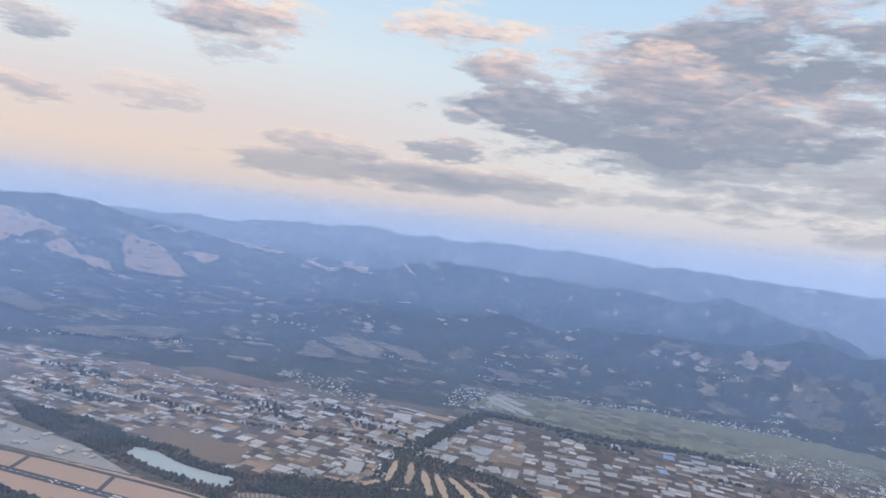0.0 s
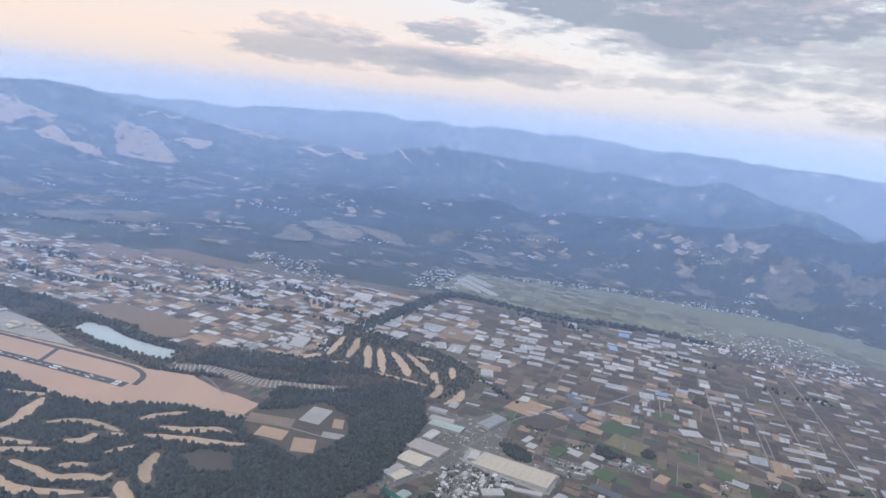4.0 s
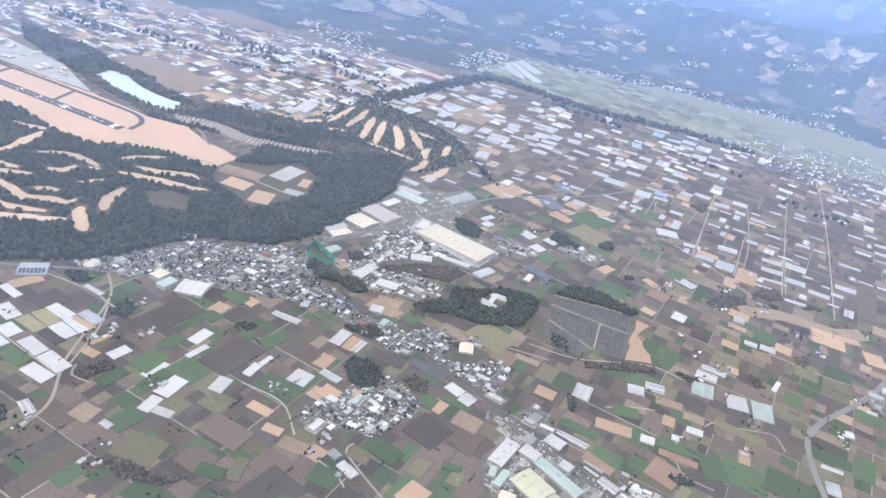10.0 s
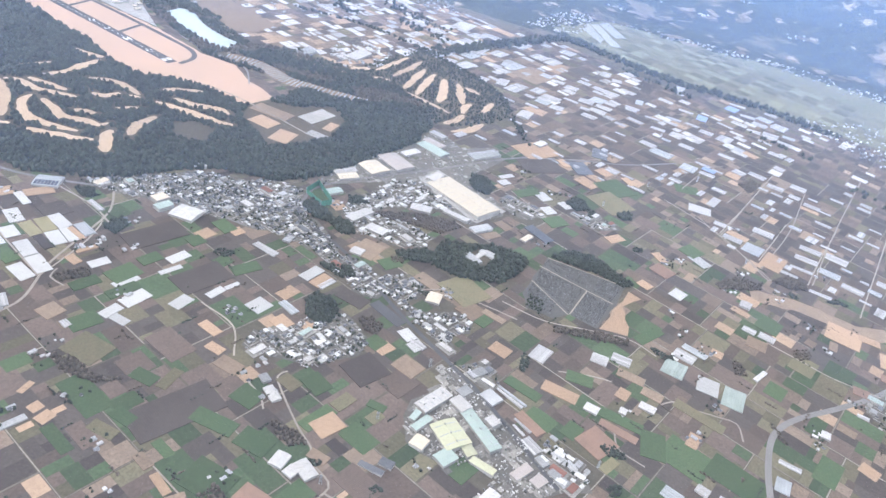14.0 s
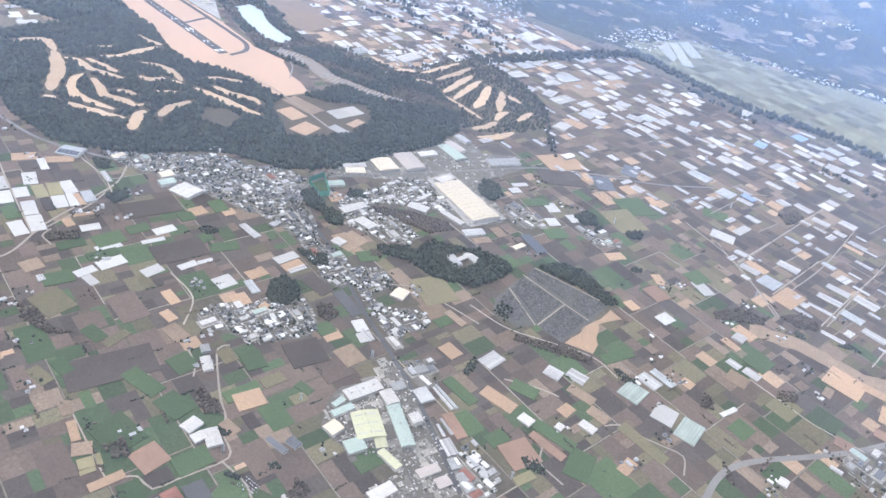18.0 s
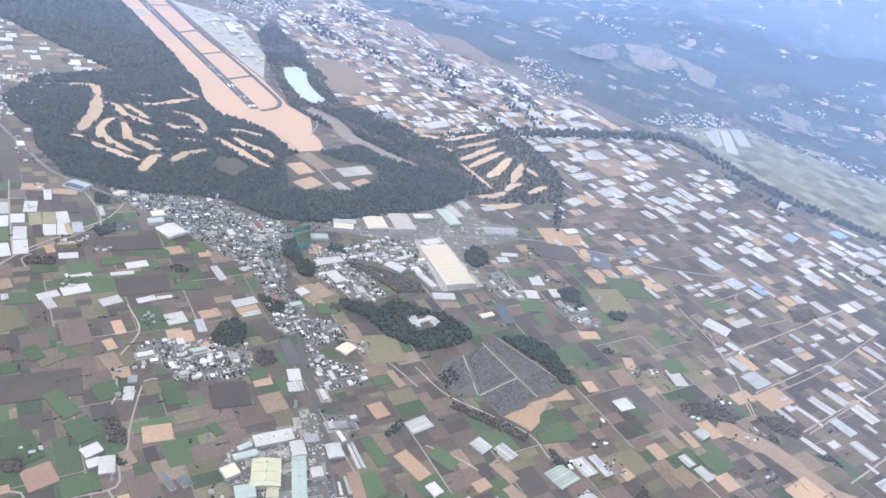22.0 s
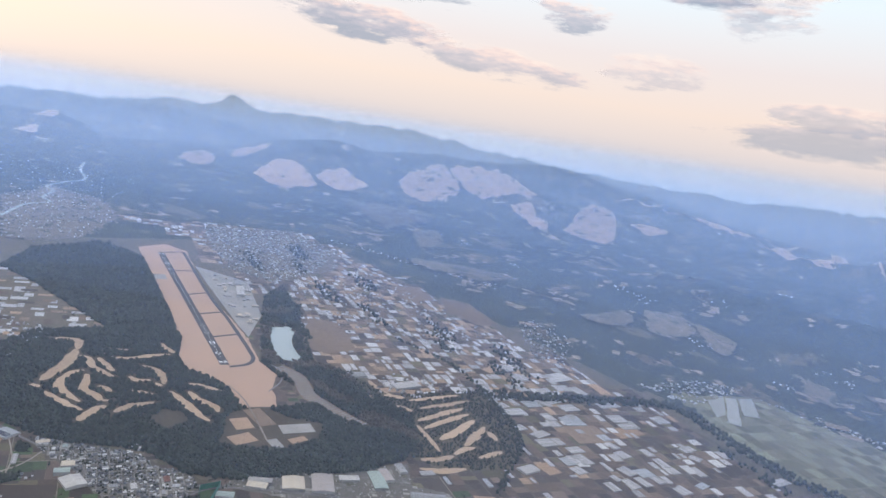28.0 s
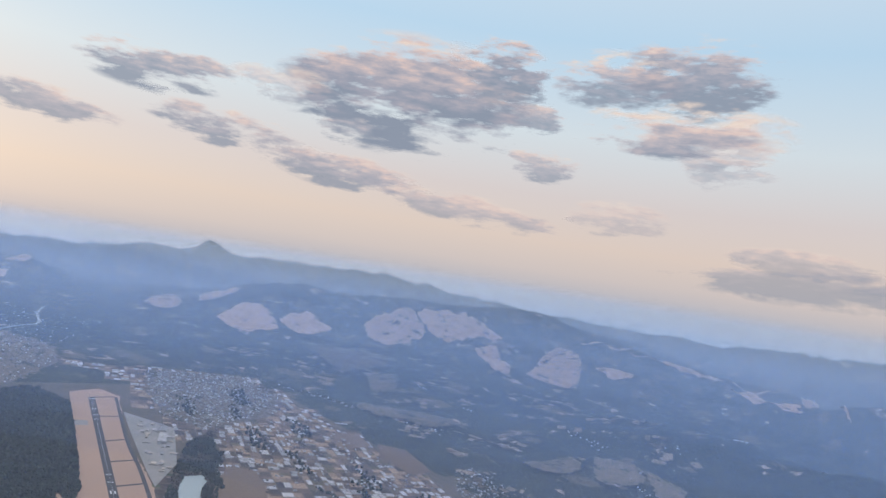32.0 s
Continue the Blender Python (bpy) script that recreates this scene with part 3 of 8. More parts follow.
rag = cmath("ADD", cmath("MULTIPLY", cmath("SUBTRACT", noises[0], 0.5), 4.2), cmath("MULTIPLY", cmath("SUBTRACT", noises[1], 0.5), 1.3))
dens = cmath("MULTIPLY", cmath("ADD", cmath("MULTIPLY", body, 0.85), cmath("SUBTRACT", rag, 0.10)), 1.7, clamp=True)
edge = cmath("MULTIPLY", body, 3.0, clamp=True)
alpha = cmath("MULTIPLY", cmath("MULTIPLY", cmath("POWER", dens, 1.3), edge), c_col.outputs[0])
# sunlight and shade put into the colour: warm crown and thin rims, slate base
warmth = cmath("ADD", cmath("ADD", cmath("MULTIPLY", c_xyz.outputs[1], 0.62), cmath("MULTIPLY", cmath("SUBTRACT", noises[1], 0.5), 1.6)), cmath("SUBTRACT", cmath("ADD", c_col.outputs[1], 0.27), cmath("MULTIPLY", dens, 0.30)))
c_ramp = ramp(ct, [(0.0, (0.31, 0.36, 0.46)), (0.28, (0.42, 0.43, 0.52)), (0.5, (0.58, 0.53, 0.58)), (0.72, (0.85, 0.66, 0.62)), (1.0, (0.98, 0.82, 0.72))])
ct.links.new(warmth, c_ramp.inputs[0])
# emission in place of light scattered by the cloud; the sun doesn't light it
c_glow, c_clear, c_mix, c_end = ct.nodes.new("ShaderNodeEmission"), ct.nodes.new("ShaderNodeBsdfTransparent"), ct.nodes.new("ShaderNodeMixShader"), ct.nodes.new("ShaderNodeOutputMaterial")
ct.links.new(c_ramp.outputs[0], c_glow.inputs[0])
c_glow.inputs[1].default_value = 0.92
ct.links.new(alpha, c_mix.inputs[0])
ct.links.new(c_clear.outputs[0], c_mix.inputs[1])
ct.links.new(c_glow.outputs[0], c_mix.inputs[2])
ct.links.new(c_mix.outputs[0], c_end.inputs[0])
CLOUD_MESH = bpy.data.meshes.new("cloud")
CLOUD_MESH.from_pydata([(-1, -1, 0), (1, -1, 0), (1, 1, 0), (-1, 1, 0)], [], [(0, 1, 2, 3)])
CLOUD_MESH.materials.append(M_CLOUD)


CLOUDS = [0]


def cloud(azimuth, elevation, length, depth, tilt, density, warm):
    """A cloud in the direction azimuth (degrees left of north), elevation; length and depth in metres at 4.6 km."""
    ob = new("cloud", CLOUD_MESH)
    a, e = radians(azimuth), radians(elevation)
    far = Vector((-math.sin(a) * math.cos(e), math.cos(a) * math.cos(e), math.sin(e)))
    eye = Vector((430, 190, 350))
    # local z towards the eye, x to the viewer's right
    right = far.cross(Vector((0, 0, 1))).normalized()
    up = right.cross(far).normalized()
    rot = Matrix((right, up, -far)).transposed().to_4x4()
    CLOUDS[0] += 1
    r = 3900 + CLOUDS[0] % 9 * 95
    length, depth = length * r / 4600, depth * r / 4600
    ob.matrix_world = Matrix.Translation(eye + far * r) @ rot @ Matrix.Rotation(radians(tilt), 4, "Z") @ Matrix.Diagonal((length * 0.62, depth * 0.78, 1, 1))
    ob.color = (density, warm, 0.2 * length / 1000, 1)
    return tagged(ob, "ragged grey and rose evening cloud with warm rims" if warm > 0.3 else "ragged slate-grey evening cloud over the hills", "cloud", "clouds", "stuff")


cloud(-6.4, 11.3, 1901, 688, 0, 0.95, 0.15)
cloud(-20.9, 17.0, 1690, 445, 0, 0.95, 0.1)
cloud(-27.0, 14.4, 915, 607, 0, 0.85, 0.45)
cloud(-16.9, 11.3, 1549, 486, 0, 0.9, 0.25)
cloud(1.4, 13.1, 528, 223, 0, 0.8, 0.35)
cloud(-10.9, 16.4, 810, 182, 0, 0.9, 0.05)
cloud(6.0, 16.1, 986, 223, 0, 0.8, 0.85)
cloud(22.7, 12.8, 528, 304, 0, 0.45, 0.7)
cloud(29.5, 7.6, 598, 162, 0, 0.4, 0.5)
cloud(17.1, 5.7, 810, 121, 0, 0.5, 0.3)
cloud(12.8, 4.2, 1971, 162, 0, 0.6, 0.05)
cloud(-2.9, 4.4, 1830, 178, 0, 0.5, 0.1)
cloud(4.2, 4.4, 1478, 121, 0, 0.5, 0.05)
cloud(6.2, 6.6, 563, 130, 0, 0.75, 0.05)
cloud(-20.8, 8.3, 1971, 486, 0, 0.6, 0.3)
cloud(-23.8, 5.3, 1690, 364, 0, 0.5, 0.1)
cloud(-10.7, 8.1, 1126, 283, 0, 0.6, 0.45)
cloud(6.1, 9.4, 246, 73, 0, 0.6, 0.15)
cloud(3.8, 11.1, 211, 73, 0, 0.6, 0.15)
cloud(5.4, 13.2, 246, 89, 0, 0.55, 0.4)
cloud(9.1, 9.7, 141, 49, 0, 0.5, 0.1)
cloud(-15.3, 14.2, 1056, 445, 0, 0.85, 0.3)
cloud(-10.5, 13.1, 915, 486, 0, 0.9, 0.15)
cloud(67.7, 13.7, 810, 223, 0, 0.85, 0.3)
cloud(76.5, 9.6, 950, 170, -7, 0.75, 0.3)
cloud(61.3, 9.9, 1021, 182, -6, 0.8, 0.25)
cloud(51.0, 8.3, 950, 182, -6, 0.8, 0.3)
cloud(41.1, 6.8, 1056, 142, -5, 0.65, 0.4)
cloud(47.2, 15.1, 1514, 526, 0, 0.98, 0.25)
cloud(40.3, 17.3, 528, 385, 0, 0.95, 0.15)
cloud(51.5, 11.9, 458, 162, 0, 0.85, 0.2)
cloud(37.3, 14.3, 352, 146, 0, 0.8, 0.2)
cloud(36.6, 10.9, 458, 154, 0, 0.7, 0.35)
cloud(32.1, 17.8, 739, 243, 0, 0.85, 0.4)
cloud(25.8, 18.1, 845, 344, 0, 0.92, 0.2)
cloud(25.7, 14.6, 1197, 243, 0, 0.92, 0.6)
cloud(22.1, 12.3, 387, 113, 0, 0.6, 0.3)
cloud(57.7, 14.5, 634, 162, 0, 0.5, 0.6)

# ---- makers of buildings ----
def box_bm(bm, x0, x1, y0, y1, z0, z1):
    v = [bm.verts.new(p) for p in ((x0, y0, z0), (x1, y0, z0), (x1, y1, z0), (x0, y1, z0), (x0, y0, z1), (x1, y0, z1), (x1, y1, z1), (x0, y1, z1))]
    for f in ((0, 3, 2, 1), (4, 5, 6, 7), (0, 1, 5, 4), (1, 2, 6, 5), (2, 3, 7, 6), (3, 0, 4, 7)):
        bm.faces.new([v[i] for i in f])


def gable_bm(bm, w, d, z, rise, over=0.15, thick=0.12, hip=0.0):
    """A roof of two slopes along x with overhanging eaves; hip draws the ridge's ends in."""
    a, b = w / 2 + over, d / 2 + over
    low = [(-a, -b), (a, -b), (a, b), (-a, b)]
    v = [bm.verts.new((x, y, z)) for x, y in low] + [bm.verts.new((x, y, z - thick)) for x, y in low]
    r0, r1 = bm.verts.new((-a + hip, 0, z + rise)), bm.verts.new((a - hip, 0, z + rise))
    for f in ((v[0], v[1], r1, r0), (v[2], v[3], r0, r1), (v[1], v[2], r1), (v[3], v[0], r0), (v[4], v[7], v[6], v[5]),
              (v[0], v[4], v[5], v[1]), (v[1], v[5], v[6], v[2]), (v[2], v[6], v[7], v[3]), (v[3], v[7], v[4], v[0])):
        bm.faces.new(f)


def thing(name, bm, mat, label, category, group=""):
    me = bpy.data.meshes.new(name)
    bm.to_mesh(me)
    bm.free()
    me.materials.append(mat)
    return tagged(new(name, me), label, category, group)


def stand(x, y, deg, lift=0.0):
    return Matrix.Translation((x, y, z_at(x, y) + lift)) @ Matrix.Rotation(radians(deg), 4, "Z")


def shed(x, y, w, d, deg, h, roof, label, name="industrial_shed", rise=0.06, vents=0, lights=0, solar=False, wall=None):
    """A hall with low walls, a shallow gable roof, and ridge vents, skylights or panels on it."""
    bm = bmesh.new()
    box_bm(bm, -w / 2, w / 2, -d / 2, d / 2, -1.2, h)
    ob = thing(name, bm, wall or M_WALL, label, "building", "industrial buildings")
    top = d * rise
    bm = bmesh.new()
    gable_bm(bm, w, d, h + 0.02, top)
    part("roof", bm, roof, ob)
    for k in range(vents):
        bm = bmesh.new()
        px = (k + 0.5) / vents * w - w / 2
        box_bm(bm, px - 0.7, px + 0.7, -0.5, 0.5, h + top * 0.8, h + top + 0.55)
        part("roof_vent", bm, M_GREY, ob)
    tilt = math.atan2(top, d / 2)
    for k in range(lights):
        for side in (-1, 1):
            bm = bmesh.new()
            px = (k + 0.5) / lights * w - w / 2
            box_bm(bm, px - 0.35, px + 0.35, -d * 0.17, d * 0.17, 0, 0.05)
            s = part("skylight", bm, M_GLASSROOF, ob)
            s.matrix_local = Matrix.Translation((0, side * d * 0.25, h + top * 0.5 + 0.05)) @ Matrix.Rotation(-side * tilt, 4, "X")
    if solar:
        for k in range(max(1, int(w / 3))):
            bm = bmesh.new()
            px = (k + 0.5) * 3 - int(w / 3) * 1.5
            box_bm(bm, px - 1.25, px + 1.25, -d * 0.18, d * 0.18, 0, 0.1)
            s = part("solar_panel", bm, M_PANEL, ob)
            s.matrix_local = Matrix.Translation((0, -d * 0.25, h + top * 0.5 + 0.06)) @ Matrix.Rotation(tilt, 4, "X")
    bm = bmesh.new()
    box_bm(bm, -0.9, 0.9, -0.06, 0.06, 0, h * 0.6)
    part("door", bm, M_GREY, ob).matrix_local = Matrix.Translation((w * 0.2, -d / 2 - 0.02, 0))
    ob.matrix_world = stand(x, y, deg)
    return ob


HOUSES = {}


HOUSE_KINDS = (
    (2.6, 1.8, 1.0, 0.75, 0.6, M_TILE, M_WALL, "small house with a dark tiled hipped roof"),
    (2.2, 1.9, 1.15, 0.7, 0.0, M_TILE, M_WALL, "two-storey house with a dark gabled roof"),
    (3.2, 2.2, 0.9, 0.8, 0.7, M_GREY, M_WALL, "farmhouse with a weathered grey roof"),
    (2.4, 2.0, 1.2, 0.25, 0.0, M_WHITE, M_WALL, "plain house with a pale flat-pitched metal roof"),
    (3.6, 2.4, 1.1, 0.3, 0.0, M_WHITE, M_WALL, "white-roofed workshop among the houses"),
    (2.3, 1.7, 1.0, 0.6, 0.4, M_RUST, M_WALL, "small house with a rust-red roof"),
    (4.6, 2.6, 1.3, 0.25, 0.0, M_GREY, M_WALL, "long grey metal storehouse"),
    (1.4, 1.1, 0.6, 0.3, 0.0, M_WHITE, M_WALL, "tiny white-roofed farm hut"))
HOUSE_ROOF_ISLE = [material("village_roofs_dark", (0.12, 0.125, 0.14), rough=0.55, grain=0.5, grain2=6, vary=0.45, island=True),
                   material("village_roofs_pale", (0.47, 0.47, 0.465), rough=0.5, grain=1, grain2=10, vary=0.35, island=True),
                   material("village_walls", (0.42, 0.40, 0.375), grain=1, grain2=6, vary=0.25, island=True)]
HOUSE_COUNT = [0]
NEAR_HOUSES = 290


def row_houses(name, places, label):
    """Houses packed too closely and too far off to tell singly, as one mesh: x, y, turn, kind, size."""
    verts, faces, mats = [], [], []
    for x, y, deg, kind, size in places:
        w, d, h, rise, hip = (v * size for v in HOUSE_KINDS[kind][:5])
        dark = HOUSE_KINDS[kind][5] in (M_TILE, M_RUST) or (kind == 2)
        z, n, o = z_at(x, y), len(verts), 0.18
        local = [(-w / 2, -d / 2, -.8), (w / 2, -d / 2, -.8), (w / 2, d / 2, -.8), (-w / 2, d / 2, -.8), (-w / 2, -d / 2, h), (w / 2, -d / 2, h), (w / 2, d / 2, h), (-w / 2, d / 2, h)]
        a, b = w / 2 + o, d / 2 + o
        local += [(-a, -b, h + .02), (a, -b, h + .02), (a, b, h + .02), (-a, b, h + .02), (-a + hip, 0, h + rise), (a - hip, 0, h + rise)]
        for lx, ly, lz in local:
            dx, dy = turned(lx, ly, deg)
            verts.append((x + dx, y + dy, z + lz))
        faces += [tuple(n + i for i in f) for f in ((0, 1, 5, 4), (1, 2, 6, 5), (2, 3, 7, 6), (3, 0, 4, 7), (8, 9, 13, 12), (10, 11, 12, 13), (9, 10, 13), (11, 8, 12))]
        mats += [2] * 4 + [0 if dark else 1] * 4
    ob = mesh_object(name, verts, faces, HOUSE_ROOF_ISLE[0])
    for m in HOUSE_ROOF_ISLE[1:]:
        ob.data.materials.append(m)
    ob.data.polygons.foreach_set("material_index", mats)
    return tagged(ob, label, "houses", kind="stuff")


def house(x, y, deg, kind, size=1.0):
    """A small house; the kinds differ in plan, roof and colour."""
    HOUSE_COUNT[0] += 1
    if kind in HOUSES:
        ob = copy_thing(HOUSES[kind], stand(x, y, deg))
        ob.scale = (size, size, size)
        return ob
    w, d, h, rise, hip, roof, wall, label = HOUSE_KINDS[kind]
    bm = bmesh.new()
    box_bm(bm, -w / 2, w / 2, -d / 2, d / 2, -0.8, h)
    if kind in (0, 2):
        box_bm(bm, -w * 0.1, w * 0.35, -d * 0.9, -d / 2 + 0.01, -0.8, h * 0.75)
    ob = thing("house", bm, wall, label, "house", "houses of the villages")
    bm = bmesh.new()
    gable_bm(bm, w, d, h + 0.02, rise, 0.2, 0.08, hip)
    part("roof", bm, roof, ob)
    if kind in (0, 2):
        bm = bmesh.new()
        gable_bm(bm, w * 0.5, d * 0.5, h * 0.75 + 0.02, rise * 0.45, 0.12, 0.06, 0.2)
        part("porch_roof", bm, roof, ob).matrix_local = Matrix.Translation((w * 0.125, -d * 0.68, 0))
    ob.matrix_world = stand(x, y, deg)
    ob.scale = (size, size, size)
    HOUSES[kind] = ob
    return ob


BAYS = {}


def bay_mesh(length, width, mat):
    key = (round(length), round(width, 1), mat.name)
    if key in BAYS:
        return BAYS[key]
    bm = bmesh.new()
    n, ring0, ring1 = 6, [], []
    for k in range(n + 1):
        a = math.pi * k / n
        yy, zz = -math.cos(a) * width / 2, 0.55 + math.sin(a) * min(0.38, width * 0.2)
        ring0.append(bm.verts.new((-length / 2, yy, zz)))
        ring1.append(bm.verts.new((length / 2, yy, zz)))
    for k in range(n):
        bm.faces.new((ring0[k], ring1[k], ring1[k + 1], ring0[k + 1]))
    foot = [bm.verts.new((sx * length / 2, sy * width / 2, -0.6)) for sx, sy in ((-1, -1), (1, -1), (1, 1), (-1, 1))]
    bm.faces.new((foot[0], foot[1], ring1[0], ring0[0]))
    bm.faces.new((foot[2], foot[3], ring0[n], ring1[n]))
    bm.faces.new([foot[3], foot[0]] + ring0)
    bm.faces.new([foot[1], foot[2]] + ring1[::-1])
    bmesh.ops.recalc_face_normals(bm, faces=bm.faces[:])
    me = bpy.data.meshes.new("bay")
    bm.to_mesh(me)
    bm.free()
    me.materials.append(mat)
    BAYS[key] = me
    return me


SHEETED = []


def greenhouse(x, y, w, d, deg, mat, group="greenhouses"):
    """A block of arched tunnels, bay beside bay, on a low concrete curb."""
    bm = bmesh.new()
    box_bm(bm, -w / 2 - .15, w / 2 + .15, -d / 2 - .15, d / 2 + .15, -0.8, 0.18)
    lab = {M_PLASTIC: "long greenhouse block under white plastic sheeting", M_GLASSROOF: "ribbed grey-blue glasshouse block", M_MINTFILM: "greenhouse block under pale mint film"}[mat]
    ob = thing("greenhouse", bm, M_CONCRETE, lab, "greenhouse", group)
    n = max(2, min(7, round(d / 2.1)))
    for k in range(n):
        b = new("bay", bay_mesh(w, d / n * 0.985, mat))
        b.parent = ob
        b.location = (0, (k + 0.5) * d / n - d / 2, 0)
    ob.matrix_world = stand(x, y, deg)
    SHEETED.append((x, y, w, d, deg))
    return ob


farmland = outline_patch("farmland", [(-140, 150), (700, 120), (980, 700), (900, 1150), (500, 1420), (0, 1420), (160, 1000), (160, 860), (110, 720), (70, 640), (-30, 580), (-90, 500), (-330, 480), (-420, 380)], M_LAND, lift=0.06, step=60)
tagged(farmland, "brown and green patchwork of small fields", "farmland", kind="structure")


PLOTS = [0]


def plot(x, y, w, d, deg, mat, name="field", lift=0.2):
    PLOTS[0] += 1
    return slab(name, x, y, w, d, deg, mat, farmland, lift + PLOTS[0] % 60 * 0.005)

# ---- the airport ----
GRASS = [(-937, 899), (-967, 972), (-902, 998), (-582, 911), (-448, 898), (-334, 881), (-237, 853), (-179, 853), (-134, 821), (-82, 801), (-92, 755), (-171, 762), (-243, 732), (-287, 741), (-355, 772), (-626, 832), (-874, 884)]
airfield = outline_patch("airfield", GRASS, M_TURF, lift=0.3, rag=2)
tagged(airfield, "dry tan turf of an airfield", "airfield", kind="structure")
RW0, RW1 = Vector((-889, 933, 0)), Vector((-236, 794, 0))
runway = strip("runway", [RW0, RW1], 14.5, M_ASPHALT, lift=0.55, step=20)
tagged(runway, "dark asphalt runway with white markings", "runway", kind="structure")
along = (RW1 - RW0).normalized()
across = Vector((-along.y, along.x, 0))
rw_deg = math.degrees(math.atan2(along.y, along.x))
# threshold bars, aiming blocks, touchdown bars and the dashed centre line
for end, sign in ((RW0, 1), (RW1, -1)):
    for k in range(-4, 5):
        if k:
            q = end + along * sign * 12 + across * k * 1.45
            slab("threshold_bar", q.x, q.y, 8, 0.8, rw_deg, M_PAINT, runway, 0.75)
    for dist, size in ((95, 11), (48, 4), (140, 4), (175, 3)):
        for s in (-1, 1):
            q = end + along * sign * dist + across * s * 3.2
            slab("aiming_bar", q.x, q.y, size, 2.0, rw_deg, M_PAINT, runway, 0.75)
for k in range(3, 61):
    q = RW0 + along * k * 10.6
    slab("centre_dash", q.x, q.y, 5.5, 0.5, rw_deg, M_PAINT, runway, 0.72)
taxi = strip("taxiway", [(-891, 987), (-582, 915), (-434, 889), (-285, 858), (-246, 846), (-229, 826), (-228, 798)], 7, M_ASPHALT, lift=0.5)
tagged(taxi, "grey asphalt taxiway beside the runway", "taxiway", kind="structure")
for a, b in (((-579, 866), (-587, 917)), ((-468, 843), (-471, 897)), ((-353, 820), (-357, 874)), ((-745, 902), (-735, 950)), ((-888, 932), (-893, 986))):
    strip("taxiway_link", [a, b], 6, M_ASPHALT, lift=0.48, parent=taxi)
strip("airfield_road", [(-300, 885), (-232, 862), (-200, 868), (-160, 850), (-128, 812)], 2.2, M_ROAD, lift=0.6, parent=taxi)
strip("approach_road", [(-166, 768), (-122, 768), (-69, 759), (3, 742)], 2.5, M_TRACK, lift=0.5, parent=taxi)
apron = outline_patch("apron", [(-775, 968), (-650, 1034), (-442, 960), (-340, 884), (-400, 893), (-496, 911), (-655, 942)], M_CONCRETE, lift=0.45)
tagged(apron, "pale concrete apron with terminal buildings", "apron", kind="structure")
rng = random.Random(11)
shed(-585, 985, 70, 16, -24, 4, M_WHITE, "long white-roofed airport terminal hall", "terminal", vents=6)
shed(-640, 1006, 34, 14, -24, 3.5, M_GREY, "grey terminal annex beside the apron", "terminal")
for k in range(34):
    u = rng.uniform(0, 1)
    x = -720 + 340 * u + rng.uniform(-10, 10)
    y = 1010 - 88 * u + rng.uniform(-30, 26)
    if inside(np.array([x]), np.array([y]), [(-775, 968), (-650, 1034), (-442, 960), (-350, 900), (-400, 905), (-496, 925), (-655, 956)])[0]:
        shed(x, y, rng.uniform(7, 17), rng.uniform(5, 9), -24 + rng.choice((0, 0, 90)), rng.uniform(1.5, 3), rng.choice((M_WHITE, M_GREY, M_WHITE, M_CREAM)), "pale-roofed airport service building on the apron", "service_building")
slab("car_park", -700, 862, 34, 26, rw_deg, M_CONCRETE, airfield, 0.6)
LAKE = [(-379, 949), (-376, 983), (-344, 976), (-306, 949), (-256, 931), (-227, 926), (-228, 889), (-265, 894), (-314, 911)]
lake = outline_patch("reservoir", LAKE, M_WATER, lift=0.5, curved=True)
tagged(lake, "pale still reservoir beside the airfield", "reservoir", kind="structure")
strip("dam_road", [(-390, 935), (-385, 995), (-340, 990), (-290, 962), (-240, 942), (-212, 928), (-214, 880)], 3, M_TRACK, lift=0.45, parent=lake)
# the bare farm plots below the airfield
for x, y, w, d, deg, m in ((-50, 733, 24, 31, 83, M_STRAW), (-12, 716, 31, 24, 95, M_STRAW), (-14, 794, 44, 24, 78, M_CONCRETE), (14, 780, 24, 12, 93, M_STRAW), (-59, 763, 24, 51, 89, M_PALE), (15, 748, 14, 27, 88, M_CONCRETE)):
    slab("field", x, y, w, d, deg, m, airfield, 0.5)
# the solar park along the slope
SOLAR = [(-207, 871), (-163, 880), (-104, 864), (-63, 868), (-21, 874), (7, 882)]
park = strip("solar_park", SOLAR, 26, M_PALE, lift=0.4, rag=0.1)
tagged(park, "terraced solar park with rows of grey panels", "solar park")
line = smooth_line(SOLAR, 5.5)
bm = bmesh.new()
box_bm(bm, -0.75, 0.75, -1.3, 1.3, 0.5, 0.62)
panel_me = bpy.data.meshes.new("solar_panel")
bm.to_mesh(panel_me)
bm.free()
panel_me.materials.append(M_GLASSROOF)
for i, p in enumerate(line):
    q = (line[min(i + 1, len(line) - 1)] - line[max(i - 1, 0)]).normalized()
    s = Vector((-q.y, q.x, 0))
    half = 3 if i > 3 else 2
    for k in range(-half, half + 1):
        v = p + s * (k * 3.4) + q * rng.uniform(-.5, .5)
        ob = new("solar_panel", panel_me)
        ob.parent = park
        ob.matrix_local = stand(v.x, v.y, math.degrees(math.atan2(q.y, q.x)), 0.3) @ Matrix.Rotation(radians(18), 4, "X")

